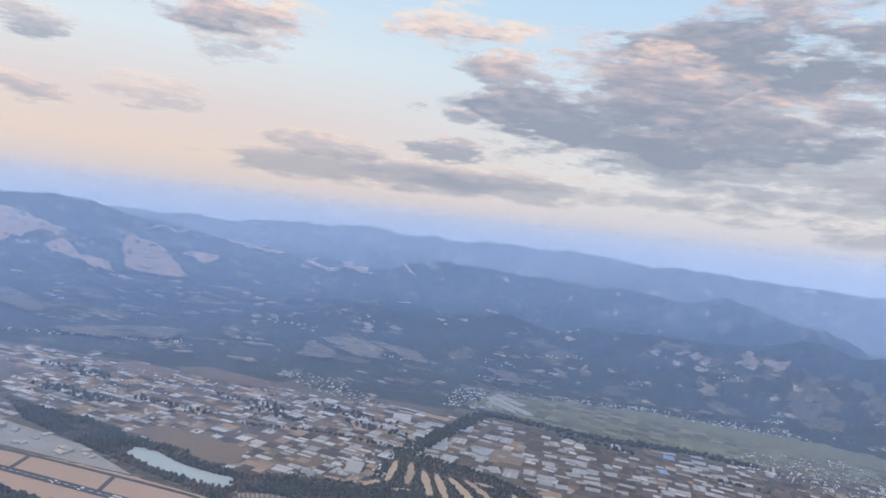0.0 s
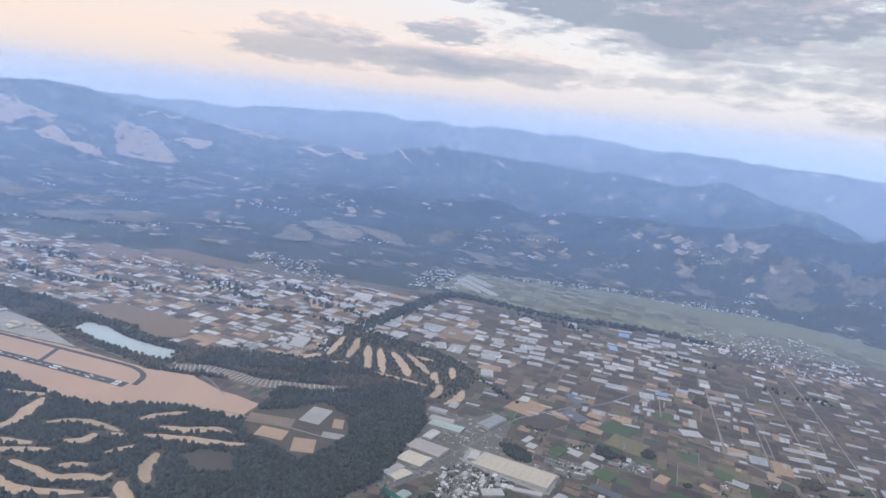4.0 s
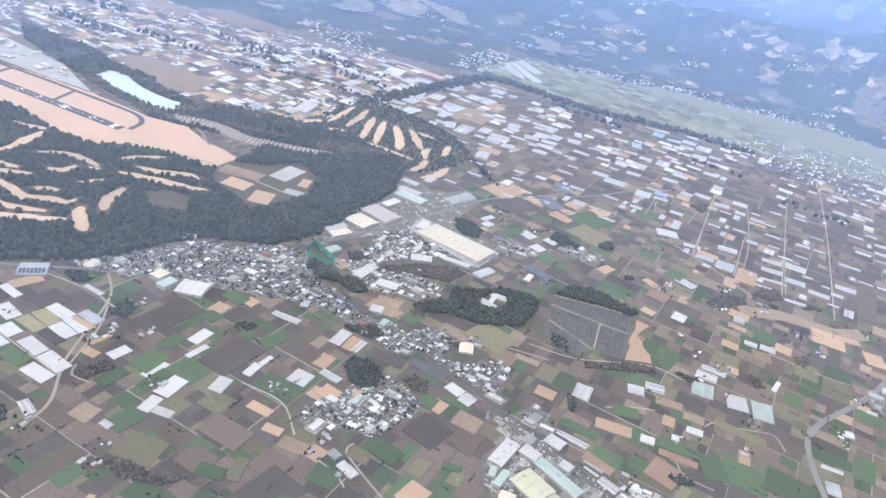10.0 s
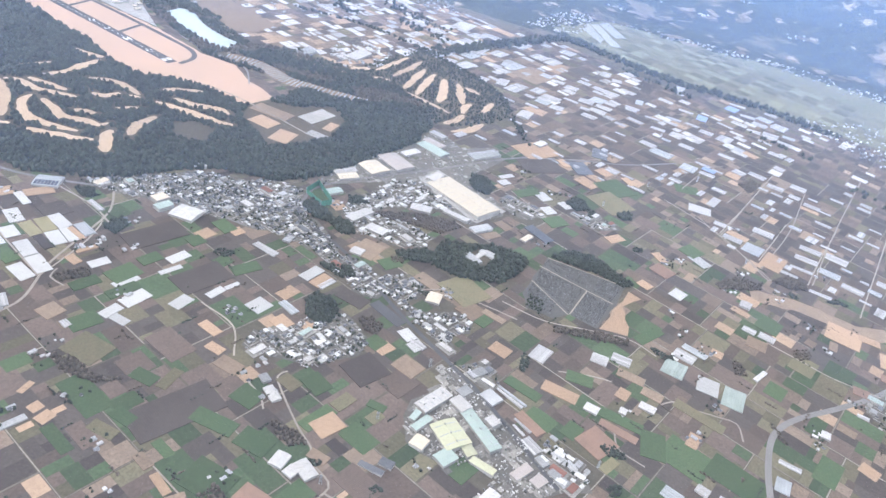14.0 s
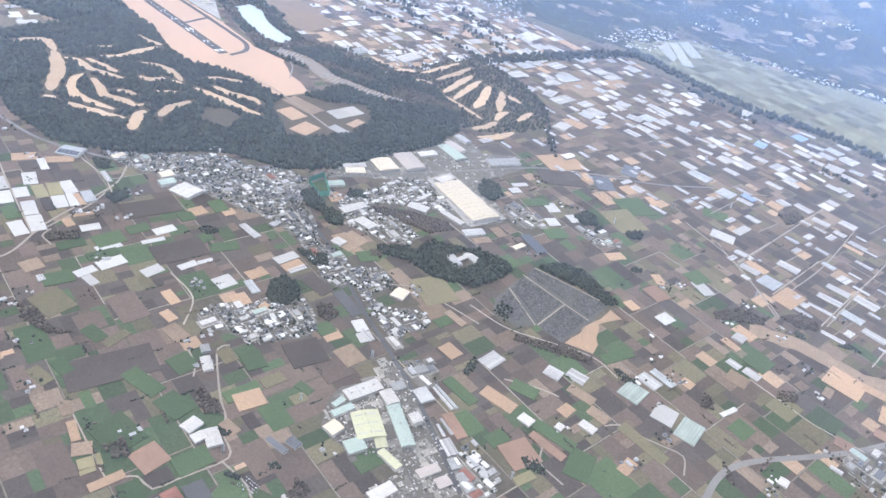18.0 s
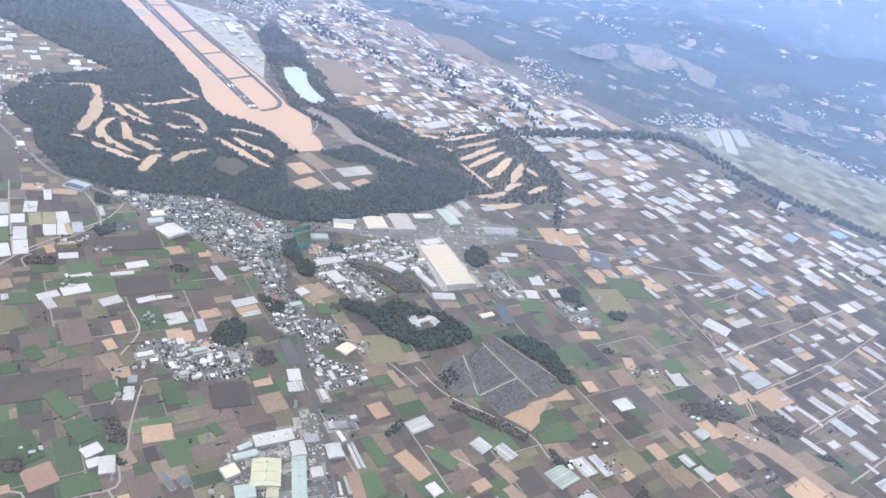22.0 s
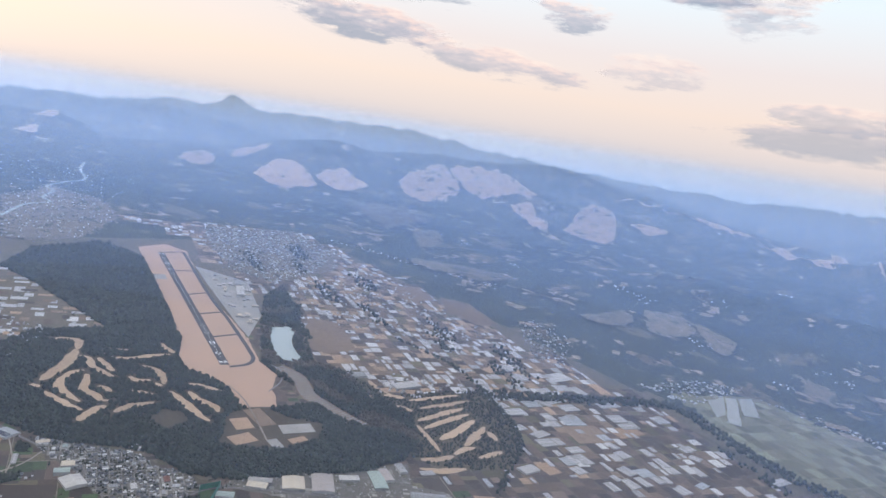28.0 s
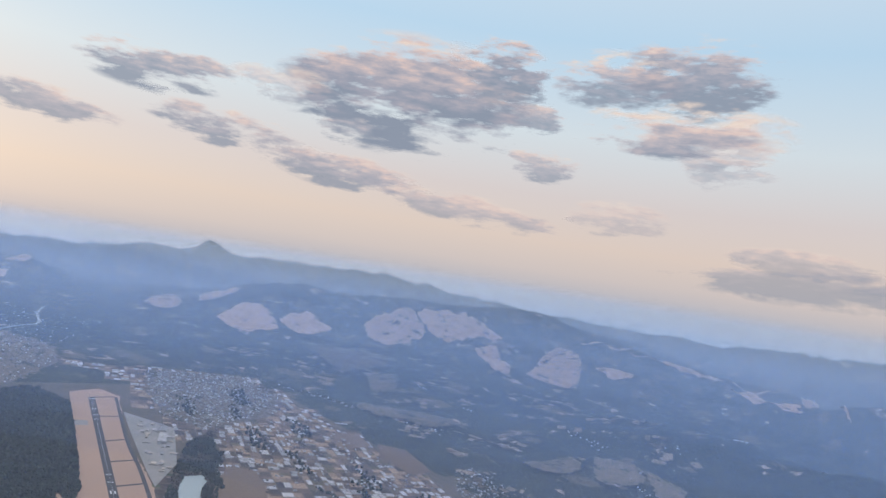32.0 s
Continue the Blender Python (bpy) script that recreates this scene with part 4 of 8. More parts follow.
# ---- golf courses: dormant fairways cut through the woods (width, line) ----
FAIRWAYS = [
    (9, [(-391, 589), (-388, 607), (-374, 622), (-342, 612)]),
    (13, [(-343, 610), (-301, 589), (-265, 560), (-244, 541)]),
    (8, [(-318, 609), (-305, 617), (-280, 614), (-258, 619), (-231, 629)]),
    (9, [(-265, 600), (-261, 583), (-237, 563), (-218, 557), (-194, 561), (-168, 568)]),
    (9, [(-251, 600), (-227, 592), (-201, 582), (-184, 591), (-165, 594), (-162, 605)]),
    (8, [(-210, 538), (-185, 545), (-164, 553), (-144, 565)]),
    (7, [(-236, 528), (-224, 534)]),
    (8, [(-304, 630), (-279, 632), (-252, 635)]),
    (5, [(-337, 651), (-330, 664), (-324, 681)]),
    (10, [(-300, 654), (-291, 673), (-293, 700), (-295, 731)])]
FAIRWAYS += [
    (8, [(-340, 735), (-317, 734), (-299, 740)]),
    (8, [(-263, 679), (-242, 691), (-217, 691), (-191, 684)]),
    (8, [(-229, 650), (-214, 654), (-210, 672)]),
    (8, [(-209, 603), (-198, 608), (-187, 612)]),
    (10, [(-148, 594), (-142, 580), (-126, 563), (-117, 553)]),
    (9, [(-127, 598), (-138, 620), (-140, 635), (-140, 653)]),
    (9, [(-167, 684), (-138, 688), (-107, 690), (-84, 693), (-68, 697)]),
    (9, [(-160, 707), (-127, 710), (-106, 721), (-89, 718)]),
    (8, [(-185, 717), (-168, 734), (-147, 750)]),
    (6, [(-184, 638), (-175, 648), (-164, 660)]),
    (8, [(-199, 673), (-185, 676)])]
FAIRWAYS_B = [
    (8, [(-158, 959), (-126, 951), (-93, 947), (-56, 956)]),
    (7, [(-123, 986), (-89, 981), (-67, 989)]),
    (9, [(-68, 977), (-58, 989), (-50, 1003)]),
    (8, [(-40, 1004), (-35, 1041), (-31, 1097)]),
    (8, [(-11, 1003), (-8, 1058), (-8, 1101)]),
    (9, [(22, 972), (17, 1016), (10, 1072)]),
    (9, [(45, 965), (37, 1011), (30, 1066)]),
    (11, [(80, 966), (68, 1011), (49, 1059)])]
FAIRWAYS_B += [
    (10, [(108, 988), (88, 1028), (72, 1060)]),
    (6, [(33, 962), (69, 953), (107, 942)]),
    (9, [(115, 903), (123, 926), (124, 953)]),
    (9, [(132, 887), (148, 910), (157, 945)]),
    (6, [(-30, 972), (-20, 980), (-7, 984)]),
    (8, [(141, 984), (140, 1010), (140, 1029)]),
    (8, [(86, 1054), (99, 1050), (112, 1046)]),
    (8, [(121, 957), (114, 981), (117, 999)])]
BELT = [(-143, 476), (-98, 502), (-67, 529), (-44, 572), (-19, 601), (43, 623), (74, 669), (93, 744), (113, 819), (107, 881), (92, 902), (36, 911), (9, 882), (-23, 866), (-73, 859), (-78, 799), (-92, 755), (-171, 762), (-243, 732), (-287, 741), (-355, 772), (-626, 832), (-850, 876), (-968, 827), (-912, 676), (-786, 592), (-675, 626), (-528, 654), (-425, 678), (-429, 569), (-370, 499), (-306, 491), (-265, 496), (-220, 479)]
LINKS = [(-164, 956), (-63, 995), (-38, 1156), (60, 1130), (139, 1077), (177, 1003), (154, 923), (110, 895), (57, 945), (-42, 927)]
SHORE = [(-199, 850), (-234, 855), (-410, 943), (-553, 1023), (-625, 1104), (-494, 1059), (-402, 1005), (-316, 982), (-217, 940), (-159, 975), (-96, 954), (-7, 975), (57, 945), (110, 895), (92, 902), (13, 879), (-98, 864)]
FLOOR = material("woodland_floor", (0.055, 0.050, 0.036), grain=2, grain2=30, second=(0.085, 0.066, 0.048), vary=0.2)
ROUGH = material("golf_rough", (0.115, 0.092, 0.062), grain=2, grain2=18, second=(0.07, 0.065, 0.045), vary=0.2)
for outline, mat, lab in ((BELT, FLOOR, "dark brown floor under dense evergreen woods"), (LINKS, ROUGH, "dry brown rough of a golf course"), (SHORE, FLOOR, "wooded slope below the reservoir")):
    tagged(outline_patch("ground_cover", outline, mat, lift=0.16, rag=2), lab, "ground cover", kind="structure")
course_a, course_b = new("golf_course"), new("golf_course")
tagged(course_a, "tan dormant fairways winding through dark woods", "golf course")
tagged(course_b, "tan fanned fairways with rows of small trees", "golf course")
clear_a, clear_b = [], []
for k, (w, pts) in enumerate(FAIRWAYS):
    strip("fairway", pts, w * 1.45, M_FAIRWAY, lift=0.55, step=4, rag=0.22, seed=k, parent=course_a, ends=True)
    clear_a.append(near_line(pts, w * 0.68 + 1.4))
for k, (w, pts) in enumerate(FAIRWAYS_B):
    strip("fairway", pts, w * 1.4, M_FAIRWAY, lift=0.55, step=4, rag=0.25, seed=50 + k, parent=course_b, ends=True)
    clear_b.append(near_line(pts, w * 0.62 + 0.6))
strip("club_road", [(-380, 640), (-330, 640), (-292, 655)], 3, M_TRACK, lift=0.4, parent=course_a)


def open_ground(x, y):
    """Where no tree stands: airfield, plots below it, the clearing of the golf course."""
    r = inside(x, y, GRASS) | inside(x, y, [(-83, 730), (-92, 781), (-48, 800), (-14, 836), (17, 810), (31, 761), (19, 724), (-8, 681)]) | inside(x, y, LAKE)
    r |= inside(x, y, [(-120, 655), (-100, 676), (-75, 676), (-62, 640), (-95, 630)])
    return r


x, y = scatter(BELT, 3.5, 1, clear_a + [open_ground, near_line([(-166, 768), (-69, 759), (3, 742)], 3)])
rng2 = np.random.default_rng(4)
inner = inside(x, y, [(-370, 570), (-230, 510), (-120, 545), (-60, 690), (-100, 750), (-300, 730), (-420, 680)])
keep = ~inner | (rng2.uniform(0, 1, x.shape) < 0.82)
x, y = x[keep], y[keep]
far = x < -430
grove("woodland", x[~far], y[~far], M_CANOPY, size=2.3, seed=1)
grove("woodland", x[far][::2], y[far][::2], M_CANOPY, size=3.4, seed=2)
lake_clear = [near_line(SOLAR, 14), open_ground, near_line([(-390, 935), (-385, 995), (-340, 990), (-240, 942)], 2)]
x, y = scatter(SHORE, 4.2, 5, lake_clear)
brown = fbm(x, y, 90, 9) > 0.15
grove("woodland", x[~brown], y[~brown], M_CANOPY, size=2.4, seed=6)
grove("woodland", x[brown], y[brown], M_BROWNWOOD, size=2.0, seed=7, label="bare brown winter woodland on the slope")
x, y = scatter(LINKS, 4.0, 8, clear_b)
keep = rng2.uniform(0, 1, x.shape) < 0.72
grove("woodland", x[keep], y[keep], M_CANOPY, size=1.6, seed=9, label="rows of small evergreens between fairways")
# the copse round the walled compound
COPSE = [(237, 589), (229, 615), (233, 637), (248, 641), (275, 663), (302, 664), (315, 654), (313, 630), (305, 605), (286, 594), (268, 587)]
x, y = scatter(COPSE, 2.7, 12, [lambda a, b: inside(a, b, [(258, 620), (262, 645), (284, 647), (282, 617)])])
grove("woodland", x, y, M_CANOPY, size=2.0, seed=13, label="dense copse round a walled compound")


def thicket(points, width, spacing, size, mat, seed, label="dark belt of trees along a stream", thin=1.0):
    line_ = smooth_line(points, spacing)
    r = np.random.default_rng(seed)
    px, py = [], []
    for p in line_:
        for k in range(max(1, int(width / spacing))):
            if r.uniform() < thin:
                px.append(p.x + r.uniform(-width, width) / 2)
                py.append(p.y + r.uniform(-width, width) / 2)
    return grove("woodland", np.array(px), np.array(py), mat, size=size, seed=seed, label=label)


thicket([(-18, 1150), (60, 1330), (134, 1474), (249, 1448), (371, 1423), (513, 1433), (640, 1400)], 30, 4.0, 2.8, M_CANOPY, 23, thin=0.6)
thicket([(-281, 1160), (-150, 1180), (-18, 1150), (120, 1085), (190, 985), (228, 930)], 9, 3.0, 2.0, M_CANOPY, 24, thin=0.35)
thicket([(-494, 1062), (-400, 1010), (-320, 985)], 22, 4, 2.6, M_CANOPY, 25)

def field_grove(outline, seed, bare=False):
    x, y = scatter(outline, 1.9, seed)
    if len(x):
        label = "bare brown winter scrub among the fields" if bare else "small dark evergreen grove among the fields"
        grove("woodland", x, y, M_BROWNWOOD if bare else M_CANOPY, size=1.25 if bare else 1.55, seed=seed, label=label)


field_grove([(86, 600), (90, 617), (126, 600), (131, 590), (108, 588)], 60)
field_grove([(128, 588), (128, 604), (143, 602), (155, 587), (146, 578)], 61)
field_grove([(150, 637), (178, 660), (218, 678), (235, 672), (222, 645), (186, 641), (165, 634)], 62, bare=True)
field_grove([(183, 455), (173, 471), (176, 485), (191, 485), (203, 474), (204, 459), (196, 450)], 63)
field_grove([(205, 770), (199, 794), (216, 798), (234, 780), (232, 758), (216, 759)], 64)
field_grove([(314, 806), (317, 827), (331, 830), (341, 810), (329, 799)], 65)
field_grove([(329, 682), (344, 707), (367, 714), (396, 700), (417, 690), (410, 678), (378, 684), (346, 682)], 66)
field_grove([(155, 524), (177, 535), (191, 527), (179, 516)], 67)
field_grove([(199, 586), (223, 609), (238, 605), (233, 589), (212, 580)], 68)
field_grove([(493, 754), (512, 782), (540, 787), (539, 773), (515, 757), (499, 746)], 69, bare=True)
field_grove([(549, 804), (568, 830), (586, 824), (590, 811), (570, 801)], 70, bare=True)
field_grove([(-23, 451), (-20, 473), (-8, 466), (-6, 449)], 71)
field_grove([(-1, 376), (10, 401), (22, 394), (9, 373)], 72, bare=True)
field_grove([(-87, 483), (-74, 494), (-62, 485), (-67, 476)], 73)
field_grove([(221, 475), (226, 486), (241, 481), (242, 466), (230, 467)], 74, bare=True)
field_grove([(369, 827), (383, 843), (390, 828), (378, 817)], 75)
field_grove([(223, 271), (227, 284), (241, 277), (236, 269)], 76, bare=True)
field_grove([(499, 1043), (515, 1077), (529, 1065), (515, 1024)], 77, bare=True)
field_grove([(365, 571), (404, 590), (430, 595), (430, 587), (403, 577), (368, 565)], 78, bare=True)
field_grove([(115, 646), (125, 656), (137, 647), (122, 635)], 79)
field_grove([(520, 628), (524, 610), (535, 614), (528, 628)], 80, bare=True)
field_grove([(67, 312), (80, 318), (103, 313), (121, 320), (110, 307), (83, 304)], 81, bare=True)
field_grove([(224, 345), (243, 346), (257, 341), (248, 333), (235, 336)], 82, bare=True)
field_grove([(305, 311), (295, 305), (294, 310)], 83)
field_grove([(330, 335), (344, 334), (343, 323), (334, 319)], 84, bare=True)

# ---- roads and tracks ----
def road(points, width, mat, label, name="road", lift=0.42):
    return tagged(strip(name, points, width, mat, lift=lift, step=6), label, "road", kind="structure")


tagged(strip("riverbed", [(530, 758), (551, 763), (579, 772), (607, 767), (638, 766), (670, 778)], 22, M_PALE, lift=0.3, rag=0.15), "grey-brown dry riverbed between tree belts", "riverbed", kind="structure")
road([(-299, 466), (-224, 466), (-162, 467), (-121, 478), (-74, 500), (-29, 523), (17, 531), (75, 535), (85, 563), (85, 601), (80, 639), (107, 692), (160, 772), (183, 810), (229, 881), (280, 925), (310, 947), (358, 982), (413, 1042)], 3.6, M_ROAD, "grey two-lane road along the foot of the woods")
road([(87, 599), (96, 579), (130, 567), (154, 558), (179, 545), (216, 522), (243, 505), (276, 487), (312, 468), (339, 453), (384, 422), (418, 398)], 3.8, M_ASPHALT, "dark straight trunk road through the fields")
road([(700, 735), (674, 700), (646, 660), (610, 618), (582, 588), (565, 564), (557, 540), (556, 503), (560, 464), (565, 420)], 5.2, M_ROAD, "curving pale bypass road on its embankment")
road([(5, 321), (5, 345), (-13, 384), (-23, 425), (-35, 472), (-60, 505)], 2.2, M_TRACK, "narrow pale farm lane", "lane")


def lane(points):
    return road(points, 1.5, M_TRACK, "narrow pale farm track between plots", "lane", 0.46)


lane([(488, 875), (512, 977), (546, 1132)])
lane([(538, 822), (569, 950), (590, 1103)])
lane([(594, 828), (625, 995), (672, 1218)])
lane([(642, 794), (696, 1054), (742, 1307)])
lane([(414, 913), (487, 871), (547, 802)])
lane([(431, 964), (455, 1061), (475, 1090)])
lane([(251, 263), (257, 270), (271, 270), (276, 284), (280, 295), (286, 312), (284, 321), (267, 329), (260, 339), (244, 349), (221, 367), (205, 382), (208, 391)])
lane([(286, 312), (309, 310), (326, 301)])
lane([(109, 418), (146, 409), (167, 382)])
lane([(458, 899), (490, 865), (527, 830), (550, 804)])
lane([(489, 869), (501, 922), (513, 982)])
lane([(535, 841), (549, 900), (564, 965)])
lane([(589, 825), (604, 899), (626, 996)])
lane([(469, 528), (479, 539), (493, 539), (516, 543), (530, 544), (536, 526)])
lane([(549, 679), (583, 670), (609, 663), (651, 662)])
lane([(-150, 422), (-95, 401), (-45, 383), (-8, 370)])
lane([(-7, 369), (-10, 393), (-17, 430), (-28, 458)])
lane([(-4, 385), (0, 374), (16, 372)])
lane([(314, 577), (354, 574), (389, 585), (429, 597), (456, 589)])
lane([(430, 477), (442, 474), (447, 460), (469, 454)])
lane([(251, 789), (290, 765), (319, 746)])
lane([(325, 974), (302, 945), (284, 932)])
lane([(189, 367), (206, 359), (215, 350)])
lane([(-98, 477), (-53, 471), (-22, 459)])
lane([(385, 516), (413, 528), (428, 531)])
lane([(144, 578), (163, 598), (204, 597)])
lane([(247, 547), (267, 560), (306, 561), (334, 560)])

# ---- the rest of the patchwork: plots split block by block, laid out on the lanes' bearing ----
TOWNS = {}
TOWNS["a"] = [(-76, 498), (-43, 506), (-19, 516), (-7, 521), (29, 523), (54, 534), (78, 533), (99, 540), (131, 538), (160, 547), (154, 559), (132, 570), (101, 587), (80, 610), (73, 628), (44, 625), (14, 599), (-22, 590), (-55, 548), (-81, 514)]
TOWNS["b"] = [(123, 620), (122, 631), (126, 662), (133, 711), (159, 733), (220, 695), (196, 688), (171, 682), (171, 668), (149, 647), (157, 632), (185, 643), (220, 632), (220, 609), (189, 596), (162, 591), (153, 592)]
TOWNS["c"] = [(137, 540), (162, 550), (178, 550), (207, 541), (226, 558), (246, 554), (250, 540), (244, 519), (260, 516), (284, 533), (301, 536), (303, 519), (293, 498), (305, 486), (297, 483), (260, 502), (221, 522), (218, 508), (200, 507), (175, 520)]
TOWNS["d"] = [(166, 395), (162, 414), (183, 437), (186, 458), (207, 473), (227, 468), (244, 449), (234, 425), (216, 401), (198, 404), (177, 392)]
TOWNS["e"] = [(248, 757), (249, 780), (280, 775), (298, 758), (287, 736), (267, 737)]
TOWNS["f"] = [(327, 786), (339, 803), (368, 802), (381, 793), (356, 772)]
TOWNS["h"] = [(315, 473), (329, 490), (348, 472), (337, 459)]
TOWNS["i"] = [(391, 420), (407, 435), (433, 425), (436, 409), (421, 399)]
TOWNS["g"] = [(634, 647), (671, 691), (700, 660), (677, 630), (645, 614)]
WORKS = [(312, 379), (299, 401), (299, 416), (309, 446), (299, 463), (312, 468), (340, 453), (388, 423), (421, 399), (383, 352), (369, 355), (377, 384), (354, 384), (346, 371)]
YARDS = [(68, 672), (81, 646), (107, 682), (135, 709), (157, 733), (239, 681), (262, 724), (255, 743), (199, 788), (217, 861), (196, 886), (163, 850), (116, 879), (111, 846), (89, 760), (79, 711)]
CEMETERY = [(326, 602), (328, 679), (410, 681), (408, 643), (400, 594), (372, 598), (361, 582), (335, 583)]
BLOCKED = list(TOWNS.values()) + [WORKS, YARDS, CEMETERY, COPSE, BELT, LINKS, SHORE, GRASS, [(x, y) for x, y in LAKE]]


def holds(outline, x, y):
    res = False
    for i in range(len(outline)):
        (x0, y0), (x1, y1) = outline[i], outline[i - 1]
        if (y0 > y) != (y1 > y) and x < (x1 - x0) * (y - y0) / (y1 - y0) + x0:
            res = not res
    return res


def blocked(x, y):
    return any(holds(o, x, y) for o in BLOCKED)


def over_sheet(x, y, w, d, deg):
    return any(math.hypot(x - q[0], y - q[1]) < 0.45 * (w + q[2]) for q in SHEETED)


FILL = {k: ([], []) for k in MIXED}
BEARING = -17.0
fill_rng = random.Random(5)


def lay(key, u, v, w, d, lift=0.11):
    verts, faces = FILL[key]
    n = len(verts)
    for du, dv in ((-w / 2, -d / 2), (w / 2, -d / 2), (w / 2, d / 2), (-w / 2, d / 2)):
        x, y = turned(u + du, v + dv, BEARING)
        verts.append((x, y, z_at(x, y) + lift))
    for du, dv in ((-w / 2 - .1, -d / 2 - .1), (w / 2 + .1, -d / 2 - .1), (w / 2 + .1, d / 2 + .1), (-w / 2 - .1, d / 2 + .1)):
        x, y = turned(u + du, v + dv, BEARING)
        verts.append((x, y, z_at(x, y) - 0.3))
    faces += [tuple(n + i for i in f) for f in ((0, 1, 2, 3), (0, 4, 5, 1), (1, 5, 6, 2), (2, 6, 7, 3), (3, 7, 4, 0))]


ZONES = {
    "near": (("soil_plots", 32), ("dark_plots", 32), ("crop_plots", 18), ("grass_plots", 13), ("fallow_plots", 6), ("straw_plots", 1.5), ("film_plots", 0.2)),
    "east": (("soil_plots", 22), ("dark_plots", 18), ("crop_plots", 16), ("grass_plots", 18), ("fallow_plots", 11), ("straw_plots", 1.6), ("film_plots", 0.3)),
    "sheds": (("film_plots", 15), ("soil_plots", 28), ("dark_plots", 24), ("fallow_plots", 11), ("straw_plots", 2.5), ("grass_plots", 9)),
    "north": (("film_plots", 40), ("straw_plots", 20), ("fallow_plots", 30), ("soil_plots", 14), ("dark_plots", 16), ("grass_plots", 6)),
}


def zone_of(x, y):
    if x < -150 and y < 720:
        return "sheds"
    if y > 900 and x > 150 or (y > 820 and x > 480):
        return "sheds"
    if y > 960:
        return "north" if x < 20 else "sheds"
    return "east" if x > 380 else "near"


farm_spots, glass_spots = [], []


def split(u0, u1, v0, v1, depth=0):
    w, d = u1 - u0, v1 - v0
    xm, ym = turned((u0 + u1) / 2, (v0 + v1) / 2, BEARING)
    far = ym > 900
    big = 30 if far else fill_rng.choice((22, 26, 36))
    if (w > big or d > big * 0.75) and depth < 6:
        if w > d * 1.1:
            c = u0 + w * fill_rng.uniform(0.36, 0.64)
            split(u0, c, v0, v1, depth + 1)
            split(c, u1, v0, v1, depth + 1)
        else:
            c = v0 + d * fill_rng.uniform(0.36, 0.64)
            split(u0, u1, v0, c, depth + 1)
            split(u0, u1, c, v1, depth + 1)
        return
    if blocked(xm, ym):
        return
    names, weights = zip(*ZONES[zone_of(xm, ym)])
    key = fill_rng.choices(names, weights)[0]
    u, v, w, d = (u0 + u1) / 2, (v0 + v1) / 2, w - 0.15, d - 0.15
    if key == "film_plots":
        if over_sheet(xm, ym, w, d, 0):
            key = "soil_plots"
        elif ym < 1120 and -20 < xm:
            if w >= d:
                glass_spots.append((xm, ym, w * fill_rng.uniform(.75, .96), max(4, d * fill_rng.uniform(0.3, 0.62)), BEARING))
            else:
                glass_spots.append((xm, ym, d * fill_rng.uniform(.75, .96), max(4, w * fill_rng.uniform(0.3, 0.62)), BEARING + 90))
            key = fill_rng.choice(("soil_plots", "dark_plots", "fallow_plots"))
        else:
            lay("fallow_plots", u, v, w, d)
            lay("film_plots", u, v, w * fill_rng.uniform(.75, 1), d * fill_rng.uniform(.5, 1), 0.8)
            return
    elif fill_rng.random() < 0.05 and ym < 900:
        farm_spots.append((xm, ym))
    # a plot in two crops now and then
    if fill_rng.random() < 0.3:
        k2 = fill_rng.choices(names, weights)[0]
        if k2 != "film_plots":
            lay(key, u - w / 4, v, w / 2 - .2, d)
            lay(k2, u + w / 4, v, w / 2 - .2, d)
            return
    lay(key, u, v, w, d)


tracks, edge_rng = [], random.Random(12)
v = -60.0
while v < 1560:
    bv = fill_rng.uniform(46, 66)
    u = -1500.0 + fill_rng.uniform(0, 30)
    while u < 900:
        bu = fill_rng.uniform(56, 90)
        xm, ym = turned(u + bu / 2, v + bv / 2, BEARING)
        if 120 < ym < 1440 and (xm > -160 - max(0, ym - 350) * 0.1 if ym < 480 else True) and not (ym < 1030 and -1200 < xm < -380 and ym > 690) and xm > (-640 if ym < 700 else -1250) and xm < 960 and not (ym > 1395 and xm > 260):
            split(u, u + bu - 1.6, v, v + bv - 1.6)
            if edge_rng.random() < 0.75:
                tracks.append((u + bu / 2 - 0.8, v + bv - 0.8, bu, edge_rng.uniform(0.5, 1.1)))
            if edge_rng.random() < 0.75:
                tracks.append((u + bu - 0.8, v + bv / 2 - 0.8, edge_rng.uniform(0.5, 1.1), bv))
        u += bu
    v += bv
FILL["farm_tracks"] = ([], [])
MIXED["farm_tracks"] = material("farm_tracks", (0.21, 0.185, 0.155), grain=2, grain2=18, second=(0.15, 0.135, 0.11), vary=0.35, island=True)
for u, v, w, d in tracks:
    xm, ym = turned(u, v, BEARING)
    if not blocked(xm, ym) and not over_sheet(xm, ym, 4, 4, 0):
        lay("farm_tracks", u, v, w, d, 0.16)
for key, (verts, faces) in FILL.items():
    ob = mesh_object(key, verts, faces, MIXED[key])
    ob.parent = farmland
    tagged(ob, kind="stuff")

# ---- fields, plot by plot: centre x, y, length, breadth, turn ----
plot(96, 272, 8.4, 8.1, 81, M_STRAW, "straw_field")
plot(107, 269, 10.5, 9.2, 85, M_STRAW, "straw_field")
plot(109, 278, 8.0, 5.0, 74, M_STRAW, "straw_field")
plot(104, 257, 9.3, 5.1, 73, M_STRAW, "straw_field")
plot(78, 281, 11.6, 4.7, -84, M_STRAW, "straw_field")
plot(633, 554, 14.8, 13.6, -25, M_STRAW, "straw_field")
plot(199, 1059, 29.6, 23.9, -5, M_STRAW, "straw_field")
plot(-106, 1251, 47.3, 19.6, -74, M_STRAW, "straw_field")
plot(579, 497, 14.1, 11.3, 73, M_PALE, "fallow_field")
